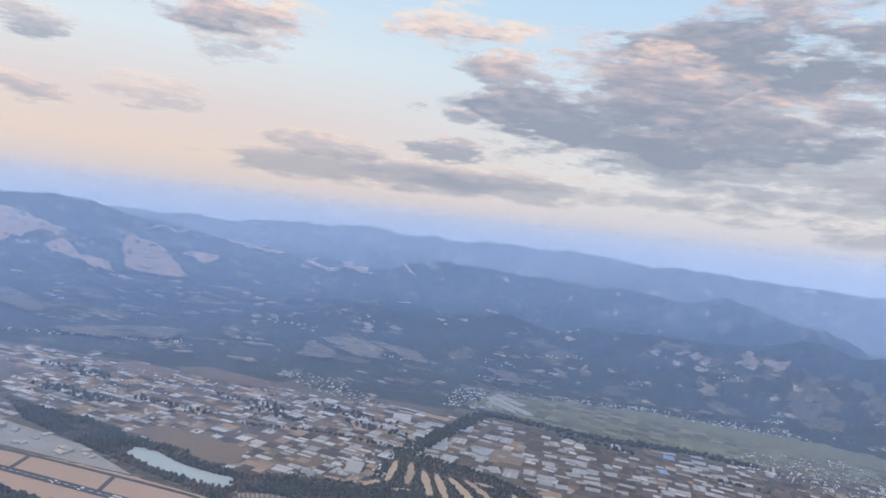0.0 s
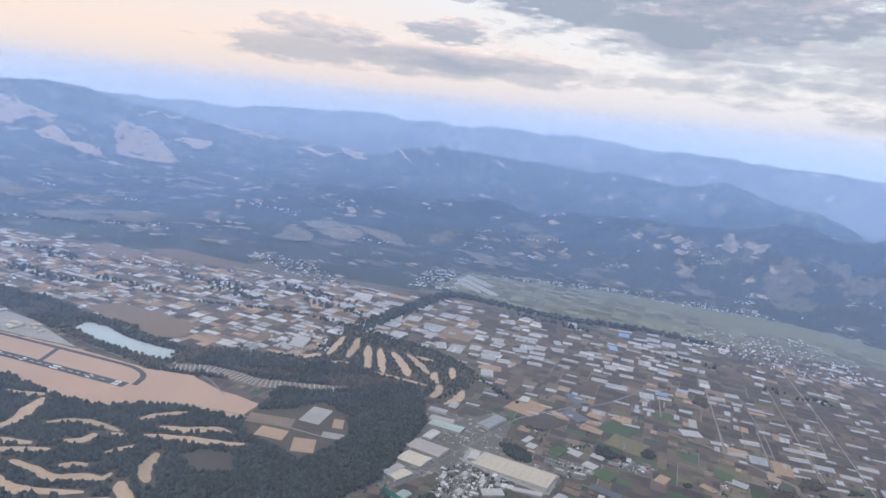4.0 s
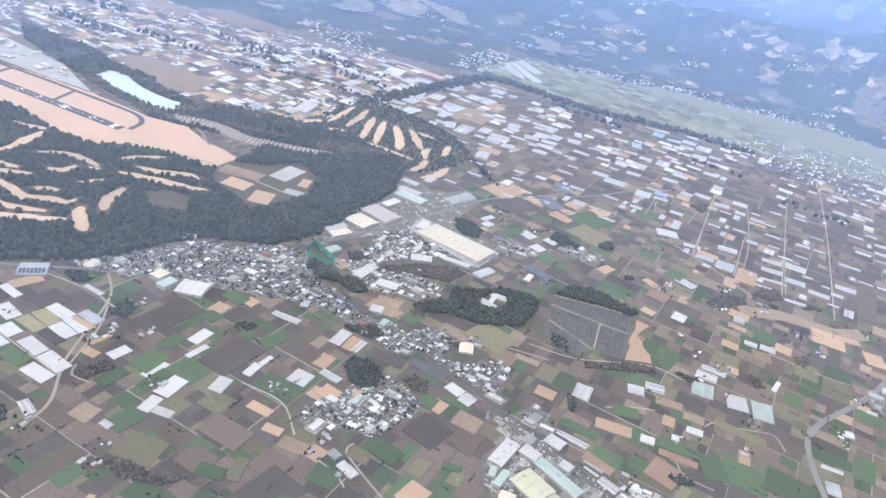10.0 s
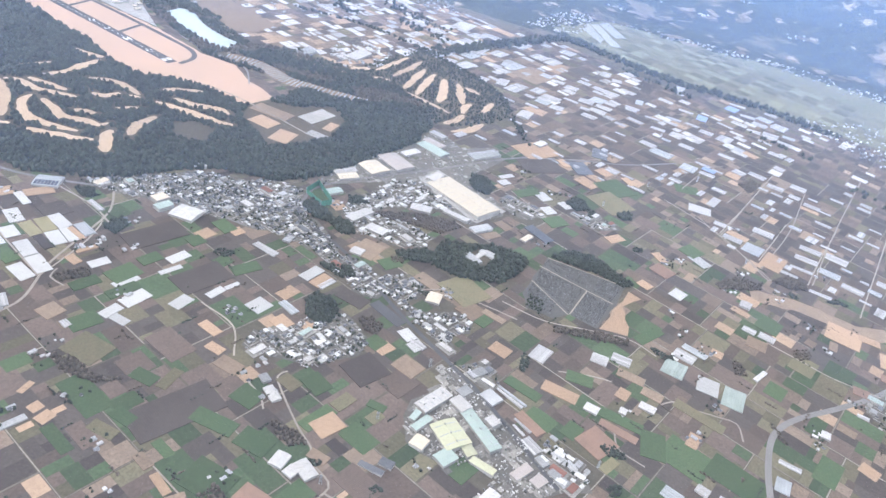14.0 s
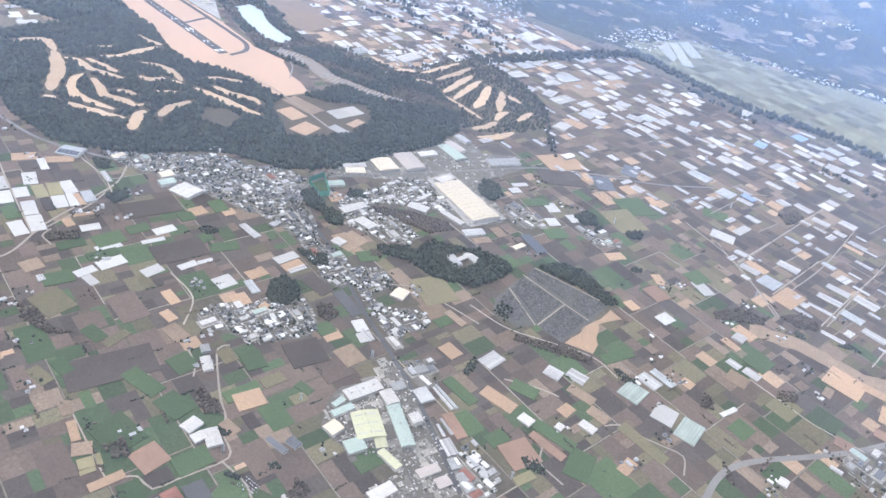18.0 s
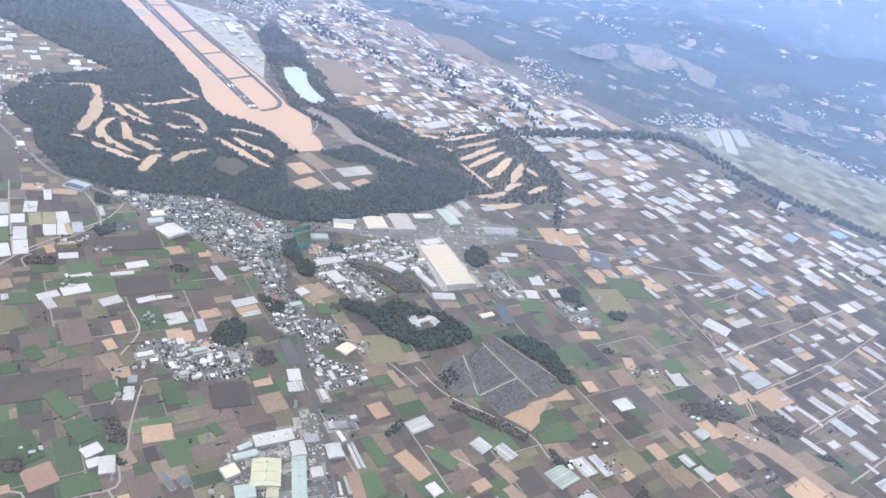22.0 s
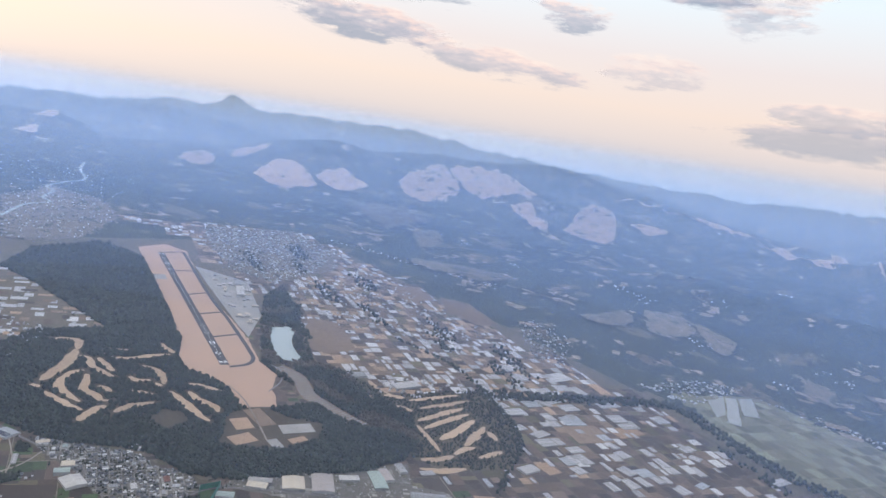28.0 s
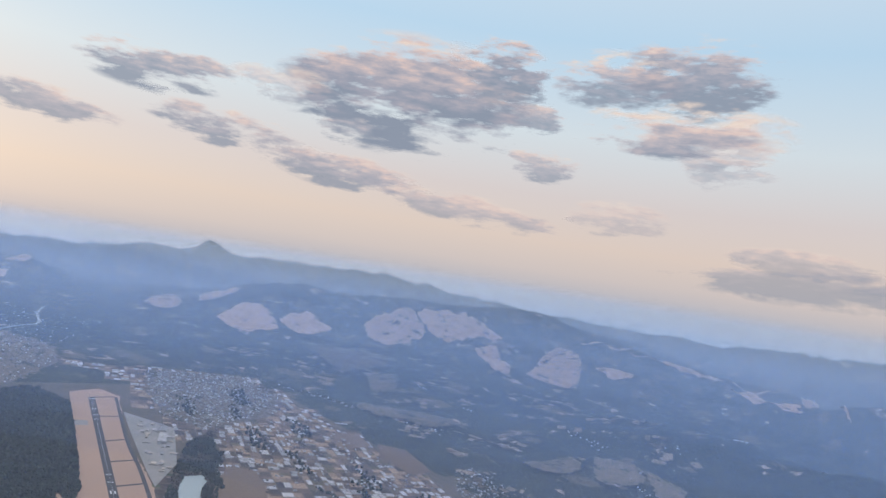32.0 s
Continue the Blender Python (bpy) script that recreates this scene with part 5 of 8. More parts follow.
plot(618, 594, 15.5, 10.2, -17, M_PALE, "fallow_field")
plot(148, 1209, 66.1, 54.5, 73, M_PALE, "fallow_field")
plot(55, 294, 17.8, 12.7, 73, M_CROP, "green_field")
plot(71, 302, 11.9, 9.5, 73, M_CROP, "green_field")
plot(112, 296, 40.0, 19.3, -17, M_CROP, "green_field")
plot(138, 306, 17.9, 13.3, 73, M_CROP, "green_field")
plot(126, 260, 27.4, 8.4, -17, M_CROP, "green_field")
plot(183, 288, 16.3, 7.2, -17, M_CROP, "green_field")
plot(283, 364, 24.4, 16.8, -17, M_CROP, "green_field")
plot(496, 481, 36.6, 31.3, -17, M_CROP, "green_field")
plot(534, 482, 43.4, 27.7, -17, M_CROP, "green_field")
plot(559, 609, 20.9, 16.4, 73, M_CROP, "green_field")
plot(593, 583, 26.0, 12.9, 73, M_CROP, "green_field")
plot(601, 533, 32.6, 17.5, 73, M_CROP, "green_field")
plot(306, 296, 16.7, 15.4, -80, M_CROP, "green_field")
plot(325, 308, 16.0, 12.5, 13, M_CROP, "green_field")
plot(355, 378, 21.6, 14.9, 73, M_CROP, "green_field")
plot(388, 455, 22.9, 14.8, -17, M_CROP, "green_field")
plot(412, 458, 17.5, 12.7, 73, M_CROP, "green_field")
plot(585, 651, 12.8, 12.6, -17, M_CROP, "green_field")
plot(437, 966, 31.3, 22.8, 17, M_CROP, "green_field")
plot(283, 387, 12.1, 9.4, 73, M_OLIVE, "grass_field")
plot(583, 665, 28.5, 22.4, 73, M_OLIVE, "grass_field")
plot(118, 336, 21.5, 20.4, -17, M_SOIL, "ploughed_field")
plot(123, 310, 14.9, 12.1, -17, M_SOIL, "ploughed_field")
plot(136, 270, 22.8, 11.1, -17, M_SOIL, "ploughed_field")
plot(282, 428, 25.3, 22.2, 73, M_SOIL, "ploughed_field")
plot(214, 244, 32.2, 18.1, -17, M_SOIL, "ploughed_field")
plot(301, 330, 30.0, 19.3, -17, M_SOIL, "ploughed_field")
plot(267, 278, 16.1, 11.8, 73, M_DARK, "dark_field")
plot(274, 349, 13.8, 8.6, -17, M_DARK, "dark_field")

plot(-126, 437, 22.4, 14.6, 62, M_STRAW, "straw_field", 0.55)
plot(-103, 459, 25.2, 12.1, 58, M_STRAW, "straw_field", 0.55)
plot(-104, 442, 22.7, 7.2, -21, M_FILM, "film_covered_field", 0.55)
plot(-87, 418, 22.4, 12.2, -26, M_FILM, "film_covered_field", 0.55)
plot(-95, 394, 23.2, 11.0, -20, M_FILM, "film_covered_field", 0.55)
plot(-71, 384, 21.1, 12.5, -21, M_FILM, "film_covered_field", 0.55)
plot(-70, 399, 17.1, 11.9, -22, M_FILM, "film_covered_field", 0.55)
plot(-43, 390, 23.5, 11.6, -22, M_FILM, "film_covered_field", 0.55)
plot(-19, 381, 25.2, 12.4, -21, M_FILM, "film_covered_field", 0.55)
plot(-21, 366, 22.9, 11.9, -15, M_FILM, "film_covered_field", 0.55)
plot(-37, 415, 21.1, 11.5, -23, M_FILM, "film_covered_field", 0.55)
plot(-54, 435, 23.3, 11.3, -17, M_FILM, "film_covered_field", 0.55)
plot(-33, 425, 22.2, 8.3, -23, M_FILM, "film_covered_field", 0.55)
plot(-62, 412, 23.5, 10.9, -19, M_YFIELD, "mustard_field", 0.55)
plot(-58, 424, 23.0, 11.8, -23, M_YFIELD, "mustard_field", 0.55)
plot(-30, 430, 21.9, 5.2, -15, M_STRAW, "straw_field", 0.55)
plot(-7, 418, 17.5, 5.0, 69, M_STRAW, "straw_field", 0.55)
plot(-4, 401, 13.6, 8.0, -12, M_STRAW, "straw_field", 0.55)
plot(14, 410, 16.4, 9.8, 68, M_FILM, "film_covered_field", 0.55)
plot(56, 455, 19.8, 10.3, 77, M_FILM, "film_covered_field", 0.55)
plot(63, 437, 20.2, 5.4, 70, M_FILM, "film_covered_field", 0.55)
plot(47, 404, 21.2, 9.5, 80, M_FILM, "film_covered_field", 0.55)
plot(67, 392, 22.6, 13.0, 80, M_FILM, "film_covered_field", 0.55)
plot(64, 370, 17.0, 9.2, 84, M_FILM, "film_covered_field", 0.55)
plot(76, 366, 14.5, 7.8, -3, M_FILM, "film_covered_field", 0.55)
plot(97, 409, 17.4, 11.1, 85, M_FILM, "film_covered_field", 0.55)
plot(110, 435, 16.3, 7.4, 80, M_FILM, "film_covered_field", 0.55)
plot(115, 450, 13.2, 4.5, 73, M_FILM, "film_covered_field", 0.55)
plot(50, 498, 15.6, 13.7, 78, M_STRAW, "straw_field", 0.55)
plot(69, 519, 12.0, 11.2, 72, M_STRAW, "straw_field", 0.55)
plot(31, 345, 15.7, 15.6, 81, M_PALE, "fallow_field", 0.55)
plot(25, 384, 22.5, 12.2, 71, M_CROP, "crop_field", 0.55)
plot(-46, 375, 22.1, 12.2, -14, M_CROP, "crop_field", 0.55)
plot(58, 350, 22.8, 16.6, 69, M_CROP, "crop_field", 0.55)
plot(38, 411, 25.1, 19.1, 77, M_CROP, "crop_field", 0.55)
plot(53, 394, 25.6, 10.9, 73, M_CROP, "crop_field", 0.55)
plot(51, 484, 14.1, 14.0, 73, M_CROP, "crop_field", 0.55)
plot(40, 439, 19.2, 12.9, 73, M_CROP, "crop_field", 0.55)
plot(55, 519, 21.7, 14.5, -18, M_CROP, "crop_field", 0.55)
plot(88, 474, 14.6, 13.4, 79, M_CROP, "crop_field", 0.55)
plot(109, 477, 25.6, 13.7, 62, M_CROP, "crop_field", 0.55)
plot(19, 469, 52.4, 26.6, 68, M_DARK, "dark_ploughed_field", 0.55)
plot(89, 444, 45.5, 28.1, 71, M_DARK, "dark_ploughed_field", 0.55)
plot(-71, 446, 23.5, 23.0, 70, M_DARK, "dark_ploughed_field", 0.55)
plot(-41, 405, 25.1, 7.7, -18, M_DARK, "dark_ploughed_field", 0.55)
plot(178, 572, 29.7, 23.9, 87, M_PALE, "fallow_field", 0.55)
plot(205, 565, 19.7, 16.5, 59, M_CROP, "crop_field", 0.55)
plot(157, 506, 22.6, 10.7, 79, M_FILM, "film_covered_field", 0.55)
plot(169, 502, 20.4, 11.4, 79, M_STRAW, "straw_field", 0.55)
plot(241, 922, 54.8, 41.8, 60, M_STRAW, "straw_field", 0.55)
plot(234, 820, 20.4, 7.4, 57, M_FILM, "film_covered_field", 0.55)
plot(237, 803, 14.2, 10.9, 62, M_FILM, "film_covered_field", 0.55)
plot(286, 803, 18.6, 15.2, -34, M_FILM, "film_covered_field", 0.55)
plot(301, 775, 15.2, 14.7, -37, M_FILM, "film_covered_field", 0.55)
plot(314, 801, 15.5, 11.2, -31, M_FILM, "film_covered_field", 0.55)
plot(282, 913, 22.2, 11.3, -42, M_STRAW, "straw_field", 0.55)
plot(321, 881, 28.2, 20.1, -23, M_STRAW, "straw_field", 0.55)
plot(327, 902, 19.3, 14.1, -20, M_STRAW, "straw_field", 0.55)
plot(333, 928, 19.6, 16.8, -25, M_STRAW, "straw_field", 0.55)
plot(366, 927, 20.7, 11.7, -40, M_STRAW, "straw_field", 0.55)
plot(355, 892, 42.1, 39.2, 55, M_CROP, "crop_field", 0.55)
plot(267, 798, 31.7, 15.2, 56, M_CROP, "crop_field", 0.55)
plot(315, 756, 25.8, 19.5, 54, M_CROP, "crop_field", 0.55)
plot(260, 881, 54.7, 36.6, 43, M_DARK, "dark_ploughed_field", 0.55)
plot(359, 849, 45.4, 41.7, -31, M_OLIVE, "grass_field", 0.55)
plot(307, 717, 33.8, 13.5, -27, M_POND, "pond", 0.55)
plot(304, 916, 34.3, 24.4, -50, M_POND, "pond", 0.55)
plot(315, 982, 32.3, 20.6, -80, M_POND, "pond", 0.55)
plot(266, 678, 19.9, 10.0, 58, M_PALE, "fallow_field", 0.55)
plot(270, 706, 18.3, 12.4, -24, M_PALE, "fallow_field", 0.55)
plot(459, 919, 27.7, 20.1, 5, M_FILM, "film_covered_field", 0.55)
plot(473, 956, 30.5, 10.6, 76, M_FILM, "film_covered_field", 0.55)
plot(425, 1269, 28.0, 16.7, 88, M_BLUE, "blue_sheeted_plot", 0.55)
plot(467, 1370, 28.1, 19.9, 74, M_BLUE, "blue_sheeted_plot", 0.55)
plot(457, 1057, 18.5, 12.5, -16, M_BLUE, "blue_sheeted_plot", 0.55)
plot(421, 1017, 20.7, 12.0, 67, M_STRAW, "straw_field", 0.55)
plot(490, 1067, 20.2, 18.7, 78, M_STRAW, "straw_field", 0.55)
plot(509, 1172, 21.8, 15.9, -24, M_STRAW, "straw_field", 0.55)
plot(459, 1156, 25.4, 12.0, -14, M_PALE, "fallow_field", 0.55)
plot(81, 330, 29.5, 24.3, -3, M_OLIVE, "grass_field", 0.55)
plot(134, 397, 18.8, 8.7, -13, M_STRAW, "straw_field", 0.55)
plot(151, 381, 14.3, 8.4, -6, M_STRAW, "straw_field", 0.55)
plot(173, 435, 15.4, 14.5, -19, M_STRAW, "straw_field", 0.55)
plot(147, 442, 16.7, 15.7, 78, M_FILM, "film_covered_field", 0.55)
plot(123, 366, 33.7, 21.7, -15, M_SOIL, "ploughed_field", 0.55)
plot(131, 330, 19.0, 11.1, 0, M_CROP, "crop_field", 0.55)
plot(146, 338, 21.1, 8.3, -86, M_OLIVE, "grass_field", 0.55)
plot(168, 317, 61.5, 30.5, 67, M_DARK, "dark_ploughed_field", 0.55)
plot(170, 372, 20.2, 12.7, -5, M_PALE, "fallow_field", 0.55)
plot(199, 354, 19.3, 17.3, -7, M_CROP, "crop_field", 0.55)
plot(195, 323, 31.7, 13.4, 2, M_CROP, "crop_field", 0.55)
plot(145, 295, 17.2, 10.0, -6, M_CROP, "crop_field", 0.55)
plot(143, 280, 19.7, 9.2, -0, M_OLIVE, "grass_field", 0.55)
plot(215, 382, 16.4, 11.7, -14, M_OLIVE, "grass_field", 0.55)
plot(232, 392, 20.3, 16.2, -23, M_CROP, "crop_field", 0.55)
plot(250, 364, 27.5, 11.4, 74, M_CROP, "crop_field", 0.55)
plot(259, 362, 20.8, 16.7, 66, M_STRAW, "straw_field", 0.55)
plot(156, 470, 18.0, 12.5, 78, M_STRAW, "straw_field", 0.55)
plot(193, 443, 10.5, 8.0, -81, M_STRAW, "straw_field", 0.55)
plot(203, 497, 27.8, 15.6, -7, M_DARK, "dark_ploughed_field", 0.55)
plot(237, 497, 35.0, 10.6, -21, M_ASPHALT, "car_park", 0.55)
plot(263, 482, 14.4, 10.9, -29, M_FILM, "film_covered_field", 0.55)
plot(275, 474, 12.8, 11.3, 63, M_FILM, "film_covered_field", 0.55)
plot(255, 456, 15.1, 11.4, 69, M_STRAW, "straw_field", 0.55)
plot(280, 448, 21.1, 18.1, -15, M_PALE, "fallow_field", 0.55)
plot(295, 546, 21.5, 21.1, 70, M_PALE, "fallow_field", 0.55)
plot(310, 539, 16.0, 10.9, 75, M_CROP, "crop_field", 0.55)
plot(335, 512, 16.9, 13.7, -13, M_STRAW, "straw_field", 0.55)
plot(315, 551, 21.9, 7.5, -12, M_PALE, "fallow_field", 0.55)
plot(254, 426, 29.6, 27.9, 65, M_DARK, "dark_ploughed_field", 0.55)
plot(279, 397, 14.0, 7.4, 0, M_CROP, "crop_field", 0.55)
plot(257, 387, 17.7, 10.7, 75, M_OLIVE, "grass_field", 0.55)
plot(246, 458, 14.9, 14.2, 75, M_CROP, "crop_field", 0.55)
plot(279, 570, 39.1, 34.4, -28, M_OLIVE, "grass_field", 0.55)
plot(381, 768, 21.8, 12.7, 55, M_STRAW, "straw_field", 0.55)
plot(439, 738, 22.3, 20.1, -24, M_CLAY, "clay_field", 0.55)
plot(427, 698, 13.9, 11.7, -24, M_STRAW, "straw_field", 0.55)
plot(432, 764, 18.1, 10.9, -44, M_STRAW, "straw_field", 0.55)
plot(460, 704, 17.2, 13.8, 71, M_FILM, "film_covered_field", 0.55)
plot(445, 615, 34.5, 11.6, 63, M_CROP, "crop_field", 0.55)
plot(508, 884, 25.2, 13.2, -19, M_STRAW, "straw_field", 0.55)
plot(551, 849, 39.1, 23.3, 75, M_STRAW, "straw_field", 0.55)
plot(594, 1036, 24.0, 8.7, -10, M_STRAW, "straw_field", 0.55)
plot(473, 788, 23.3, 14.8, -33, M_FILM, "film_covered_field", 0.55)
plot(462, 803, 24.2, 21.1, 63, M_CROP, "crop_field", 0.55)
plot(522, 716, 18.5, 9.4, -19, M_STRAW, "straw_field", 0.55)
plot(528, 745, 21.2, 15.3, -18, M_STRAW, "straw_field", 0.55)
plot(180, 274, 13.9, 7.3, -19, M_PALE, "fallow_field", 0.55)
plot(200, 266, 18.1, 5.7, -23, M_STRAW, "straw_field", 0.55)
plot(216, 261, 12.2, 10.6, 55, M_PALE, "fallow_field", 0.55)
plot(227, 256, 9.5, 8.4, 66, M_YFIELD, "mustard_field", 0.55)
plot(230, 263, 10.0, 3.2, -22, M_YFIELD, "mustard_field", 0.55)
plot(233, 253, 9.4, 3.6, 72, M_YFIELD, "mustard_field", 0.55)
plot(247, 256, 21.6, 6.7, 75, M_STRAW, "straw_field", 0.55)
plot(251, 284, 19.9, 19.0, -6, M_CLAY, "clay_field", 0.55)
plot(221, 283, 30.3, 24.8, -3, M_CROP, "crop_field", 0.55)
plot(272, 300, 23.3, 16.3, 75, M_CROP, "crop_field", 0.55)
plot(265, 260, 18.3, 14.2, -19, M_CROP, "crop_field", 0.55)
plot(227, 323, 23.8, 17.4, -2, M_CROP, "crop_field", 0.55)
plot(268, 335, 14.4, 8.4, -5, M_PALE, "fallow_field", 0.55)
plot(292, 286, 15.4, 13.7, -18, M_ASPHALT, "car_park", 0.55)
plot(382, 446, 24.9, 9.4, -28, M_CLAY, "clay_field", 0.55)
plot(366, 479, 30.7, 10.7, -13, M_CROP, "crop_field", 0.55)
plot(393, 493, 29.4, 12.9, -3, M_STRAW, "straw_field", 0.55)
plot(403, 518, 22.3, 13.6, 7, M_CROP, "crop_field", 0.55)
plot(439, 522, 13.7, 10.0, 79, M_STRAW, "straw_field", 0.55)
plot(441, 547, 23.6, 10.5, -3, M_PALE, "fallow_field", 0.55)
plot(461, 536, 17.4, 10.9, -8, M_PALE, "fallow_field", 0.55)
plot(443, 491, 35.6, 11.5, -3, M_CROP, "crop_field", 0.55)
plot(471, 479, 28.1, 19.3, -81, M_CROP, "crop_field", 0.55)
plot(444, 478, 30.9, 7.9, -8, M_CLAY, "clay_field", 0.55)
plot(432, 457, 25.2, 23.9, 63, M_CLAY, "clay_field", 0.55)
plot(445, 440, 17.2, 7.7, 67, M_YFIELD, "mustard_field", 0.55)
plot(499, 503, 16.8, 9.2, 81, M_STRAW, "straw_field", 0.55)
plot(503, 577, 21.0, 18.5, 90, M_FILM, "film_covered_field", 0.55)
plot(506, 629, 11.1, 11.0, 81, M_STRAW, "straw_field", 0.55)
plot(500, 534, 42.6, 11.3, -14, M_OLIVE, "grass_field", 0.55)
plot(540, 670, 18.8, 17.9, -6, M_PALE, "fallow_field", 0.55)
plot(623, 745, 33.8, 32.8, -10, M_STRAW, "straw_field", 0.55)
plot(648, 754, 21.1, 11.6, -1, M_STRAW, "straw_field", 0.55)
plot(666, 726, 25.7, 19.8, 87, M_STRAW, "straw_field", 0.55)
plot(550, 711, 26.2, 22.6, 74, M_CROP, "crop_field", 0.55)
plot(590, 708, 12.5, 9.5, 68, M_PALE, "fallow_field", 0.55)
plot(612, 718, 15.9, 7.8, 83, M_PALE, "fallow_field", 0.55)
plot(634, 658, 14.6, 12.8, -3, M_CLAY, "clay_field", 0.55)
plot(662, 696, 15.6, 11.8, -4, M_CLAY, "clay_field", 0.55)
plot(-37, 1356, 48.3, 33.2, 89, M_FILM, "film_covered_field", 0.55)
plot(168, 1284, 57.0, 28.9, 86, M_STRAW, "straw_field", 0.55)
plot(29, 1394, 45.6, 21.8, -15, M_STRAW, "straw_field", 0.55)

# ---- greenhouses and sheeted plots ----
greenhouse(-4, 334, 16.7, 7.4, -34, M_PLASTIC)
greenhouse(94, 252, 23.7, 5.4, 71, M_PLASTIC)
greenhouse(679, 890, 24.6, 12.4, -16, M_PLASTIC)
greenhouse(572, 521, 17.1, 5.1, -9, M_PLASTIC)
greenhouse(633, 622, 9.8, 4.8, -9, M_PLASTIC)
greenhouse(-113, 1190, 26.1, 13.7, 90, M_PLASTIC)
greenhouse(-66, 1179, 23.7, 23.5, -16, M_PLASTIC)
greenhouse(-37, 1167, 38.8, 17.2, -22, M_PLASTIC)
greenhouse(0, 1174, 24.0, 15.9, -12, M_PLASTIC)
greenhouse(17, 1177, 32.2, 10.7, -11, M_PLASTIC)
greenhouse(148, 1139, 21.8, 13.6, -12, M_PLASTIC)
greenhouse(195, 1115, 23.0, 9.6, -13, M_PLASTIC)
greenhouse(229, 1149, 24.8, 7.4, -15, M_PLASTIC)
greenhouse(250, 1169, 23.8, 19.8, 1, M_PLASTIC)
greenhouse(256, 1134, 15.2, 10.8, -5, M_PLASTIC)
greenhouse(245, 1336, 28.0, 16.5, 87, M_PLASTIC)
greenhouse(269, 1320, 17.4, 16.2, 13, M_PLASTIC)
greenhouse(102, 1524, 20.3, 13.0, -85, M_PLASTIC)
greenhouse(491, 439, 14.1, 11.4, -18, M_GLASSROOF)
greenhouse(567, 496, 15.2, 11.1, 84, M_GLASSROOF)
greenhouse(237, 216, 10.8, 5.8, -14, M_GLASSROOF)
plot(171, 1560, 94.1, 21.0, -57, M_MULCH, "mulched_field", 0.8)
plot(194, 1575, 128.5, 23.9, -59, M_MULCH, "mulched_field", 0.8)
plot(197, 1642, 66.3, 30.8, -57, M_MULCH, "mulched_field", 0.8)

greenhouse(-30, 439, 21.6, 10.1, -20, M_GLASSROOF)
greenhouse(-51, 473, 22.3, 5.4, -19, M_PLASTIC)
greenhouse(105, 512, 26.8, 7.6, -11, M_PLASTIC)
greenhouse(318, 1208, 23.3, 9.1, -7, M_PLASTIC)
greenhouse(354, 1191, 23.8, 7.8, -2, M_PLASTIC)
greenhouse(382, 1197, 22.5, 8.8, -11, M_PLASTIC)
greenhouse(384, 1220, 23.6, 9.1, -9, M_GLASSROOF)
greenhouse(397, 1277, 24.3, 9.7, -10, M_PLASTIC)
greenhouse(369, 1152, 22.2, 9.2, -5, M_PLASTIC)
greenhouse(414, 1221, 22.0, 10.0, -15, M_PLASTIC)
greenhouse(400, 1157, 21.9, 12.7, -11, M_PLASTIC)
greenhouse(366, 1078, 24.3, 13.8, -18, M_PLASTIC)
greenhouse(388, 1060, 32.2, 20.5, -14, M_GLASSROOF)
greenhouse(424, 1162, 26.7, 25.1, -17, M_PLASTIC)
greenhouse(417, 1118, 21.9, 13.5, -15, M_PLASTIC)
greenhouse(438, 1207, 21.0, 14.7, -12, M_PLASTIC)
greenhouse(467, 1205, 29.6, 21.7, 76, M_PLASTIC)
greenhouse(490, 1230, 18.1, 13.9, -28, M_PLASTIC)
greenhouse(486, 1179, 23.1, 15.5, -19, M_GLASSROOF)
greenhouse(475, 1132, 23.0, 11.3, -16, M_PLASTIC)
greenhouse(484, 1302, 26.1, 15.8, -17, M_PLASTIC)
greenhouse(475, 1399, 27.3, 9.7, -5, M_PLASTIC)
greenhouse(495, 1355, 25.4, 13.6, -2, M_PLASTIC)
greenhouse(516, 1332, 24.7, 19.6, -15, M_PLASTIC)
greenhouse(523, 1368, 25.4, 21.5, -21, M_GLASSROOF)
greenhouse(533, 1408, 22.3, 15.3, -21, M_PLASTIC)
greenhouse(508, 1288, 22.2, 12.7, -11, M_PLASTIC)
greenhouse(535, 1295, 24.8, 17.9, -8, M_PLASTIC)
greenhouse(548, 1349, 29.9, 24.4, 73, M_PLASTIC)
greenhouse(560, 1274, 23.7, 15.0, -18, M_PLASTIC)
greenhouse(564, 1310, 19.8, 11.7, -11, M_GLASSROOF)
greenhouse(546, 1211, 23.4, 15.1, -15, M_PLASTIC)
greenhouse(566, 1208, 18.4, 9.5, 69, M_PLASTIC)
greenhouse(497, 1087, 16.8, 15.0, -24, M_PLASTIC)
greenhouse(522, 1097, 23.5, 13.4, -20, M_PLASTIC)
greenhouse(456, 1040, 20.7, 10.1, -12, M_PLASTIC)
greenhouse(430, 1040, 24.3, 21.2, 78, M_GLASSROOF)
greenhouse(476, 999, 18.6, 12.7, -19, M_PLASTIC)
greenhouse(548, 1076, 21.8, 14.3, -11, M_PLASTIC)
greenhouse(579, 1102, 20.5, 17.1, -15, M_PLASTIC)
greenhouse(574, 1065, 14.9, 11.8, -17, M_PLASTIC)
greenhouse(175, 501, 17.5, 6.3, 76, M_PLASTIC)
greenhouse(167, 454, 18.9, 7.6, -20, M_GLASSROOF)
greenhouse(366, 528, 20.5, 14.4, 79, M_PLASTIC)
greenhouse(412, 553, 14.3, 13.2, -0, M_PLASTIC)
greenhouse(429, 564, 16.9, 12.8, -3, M_PLASTIC)
greenhouse(486, 899, 14.4, 11.0, -7, M_PLASTIC)
greenhouse(503, 872, 22.4, 11.7, -12, M_PLASTIC)
greenhouse(527, 863, 23.8, 21.4, 75, M_GLASSROOF)
greenhouse(537, 917, 24.7, 14.9, -11, M_PLASTIC)
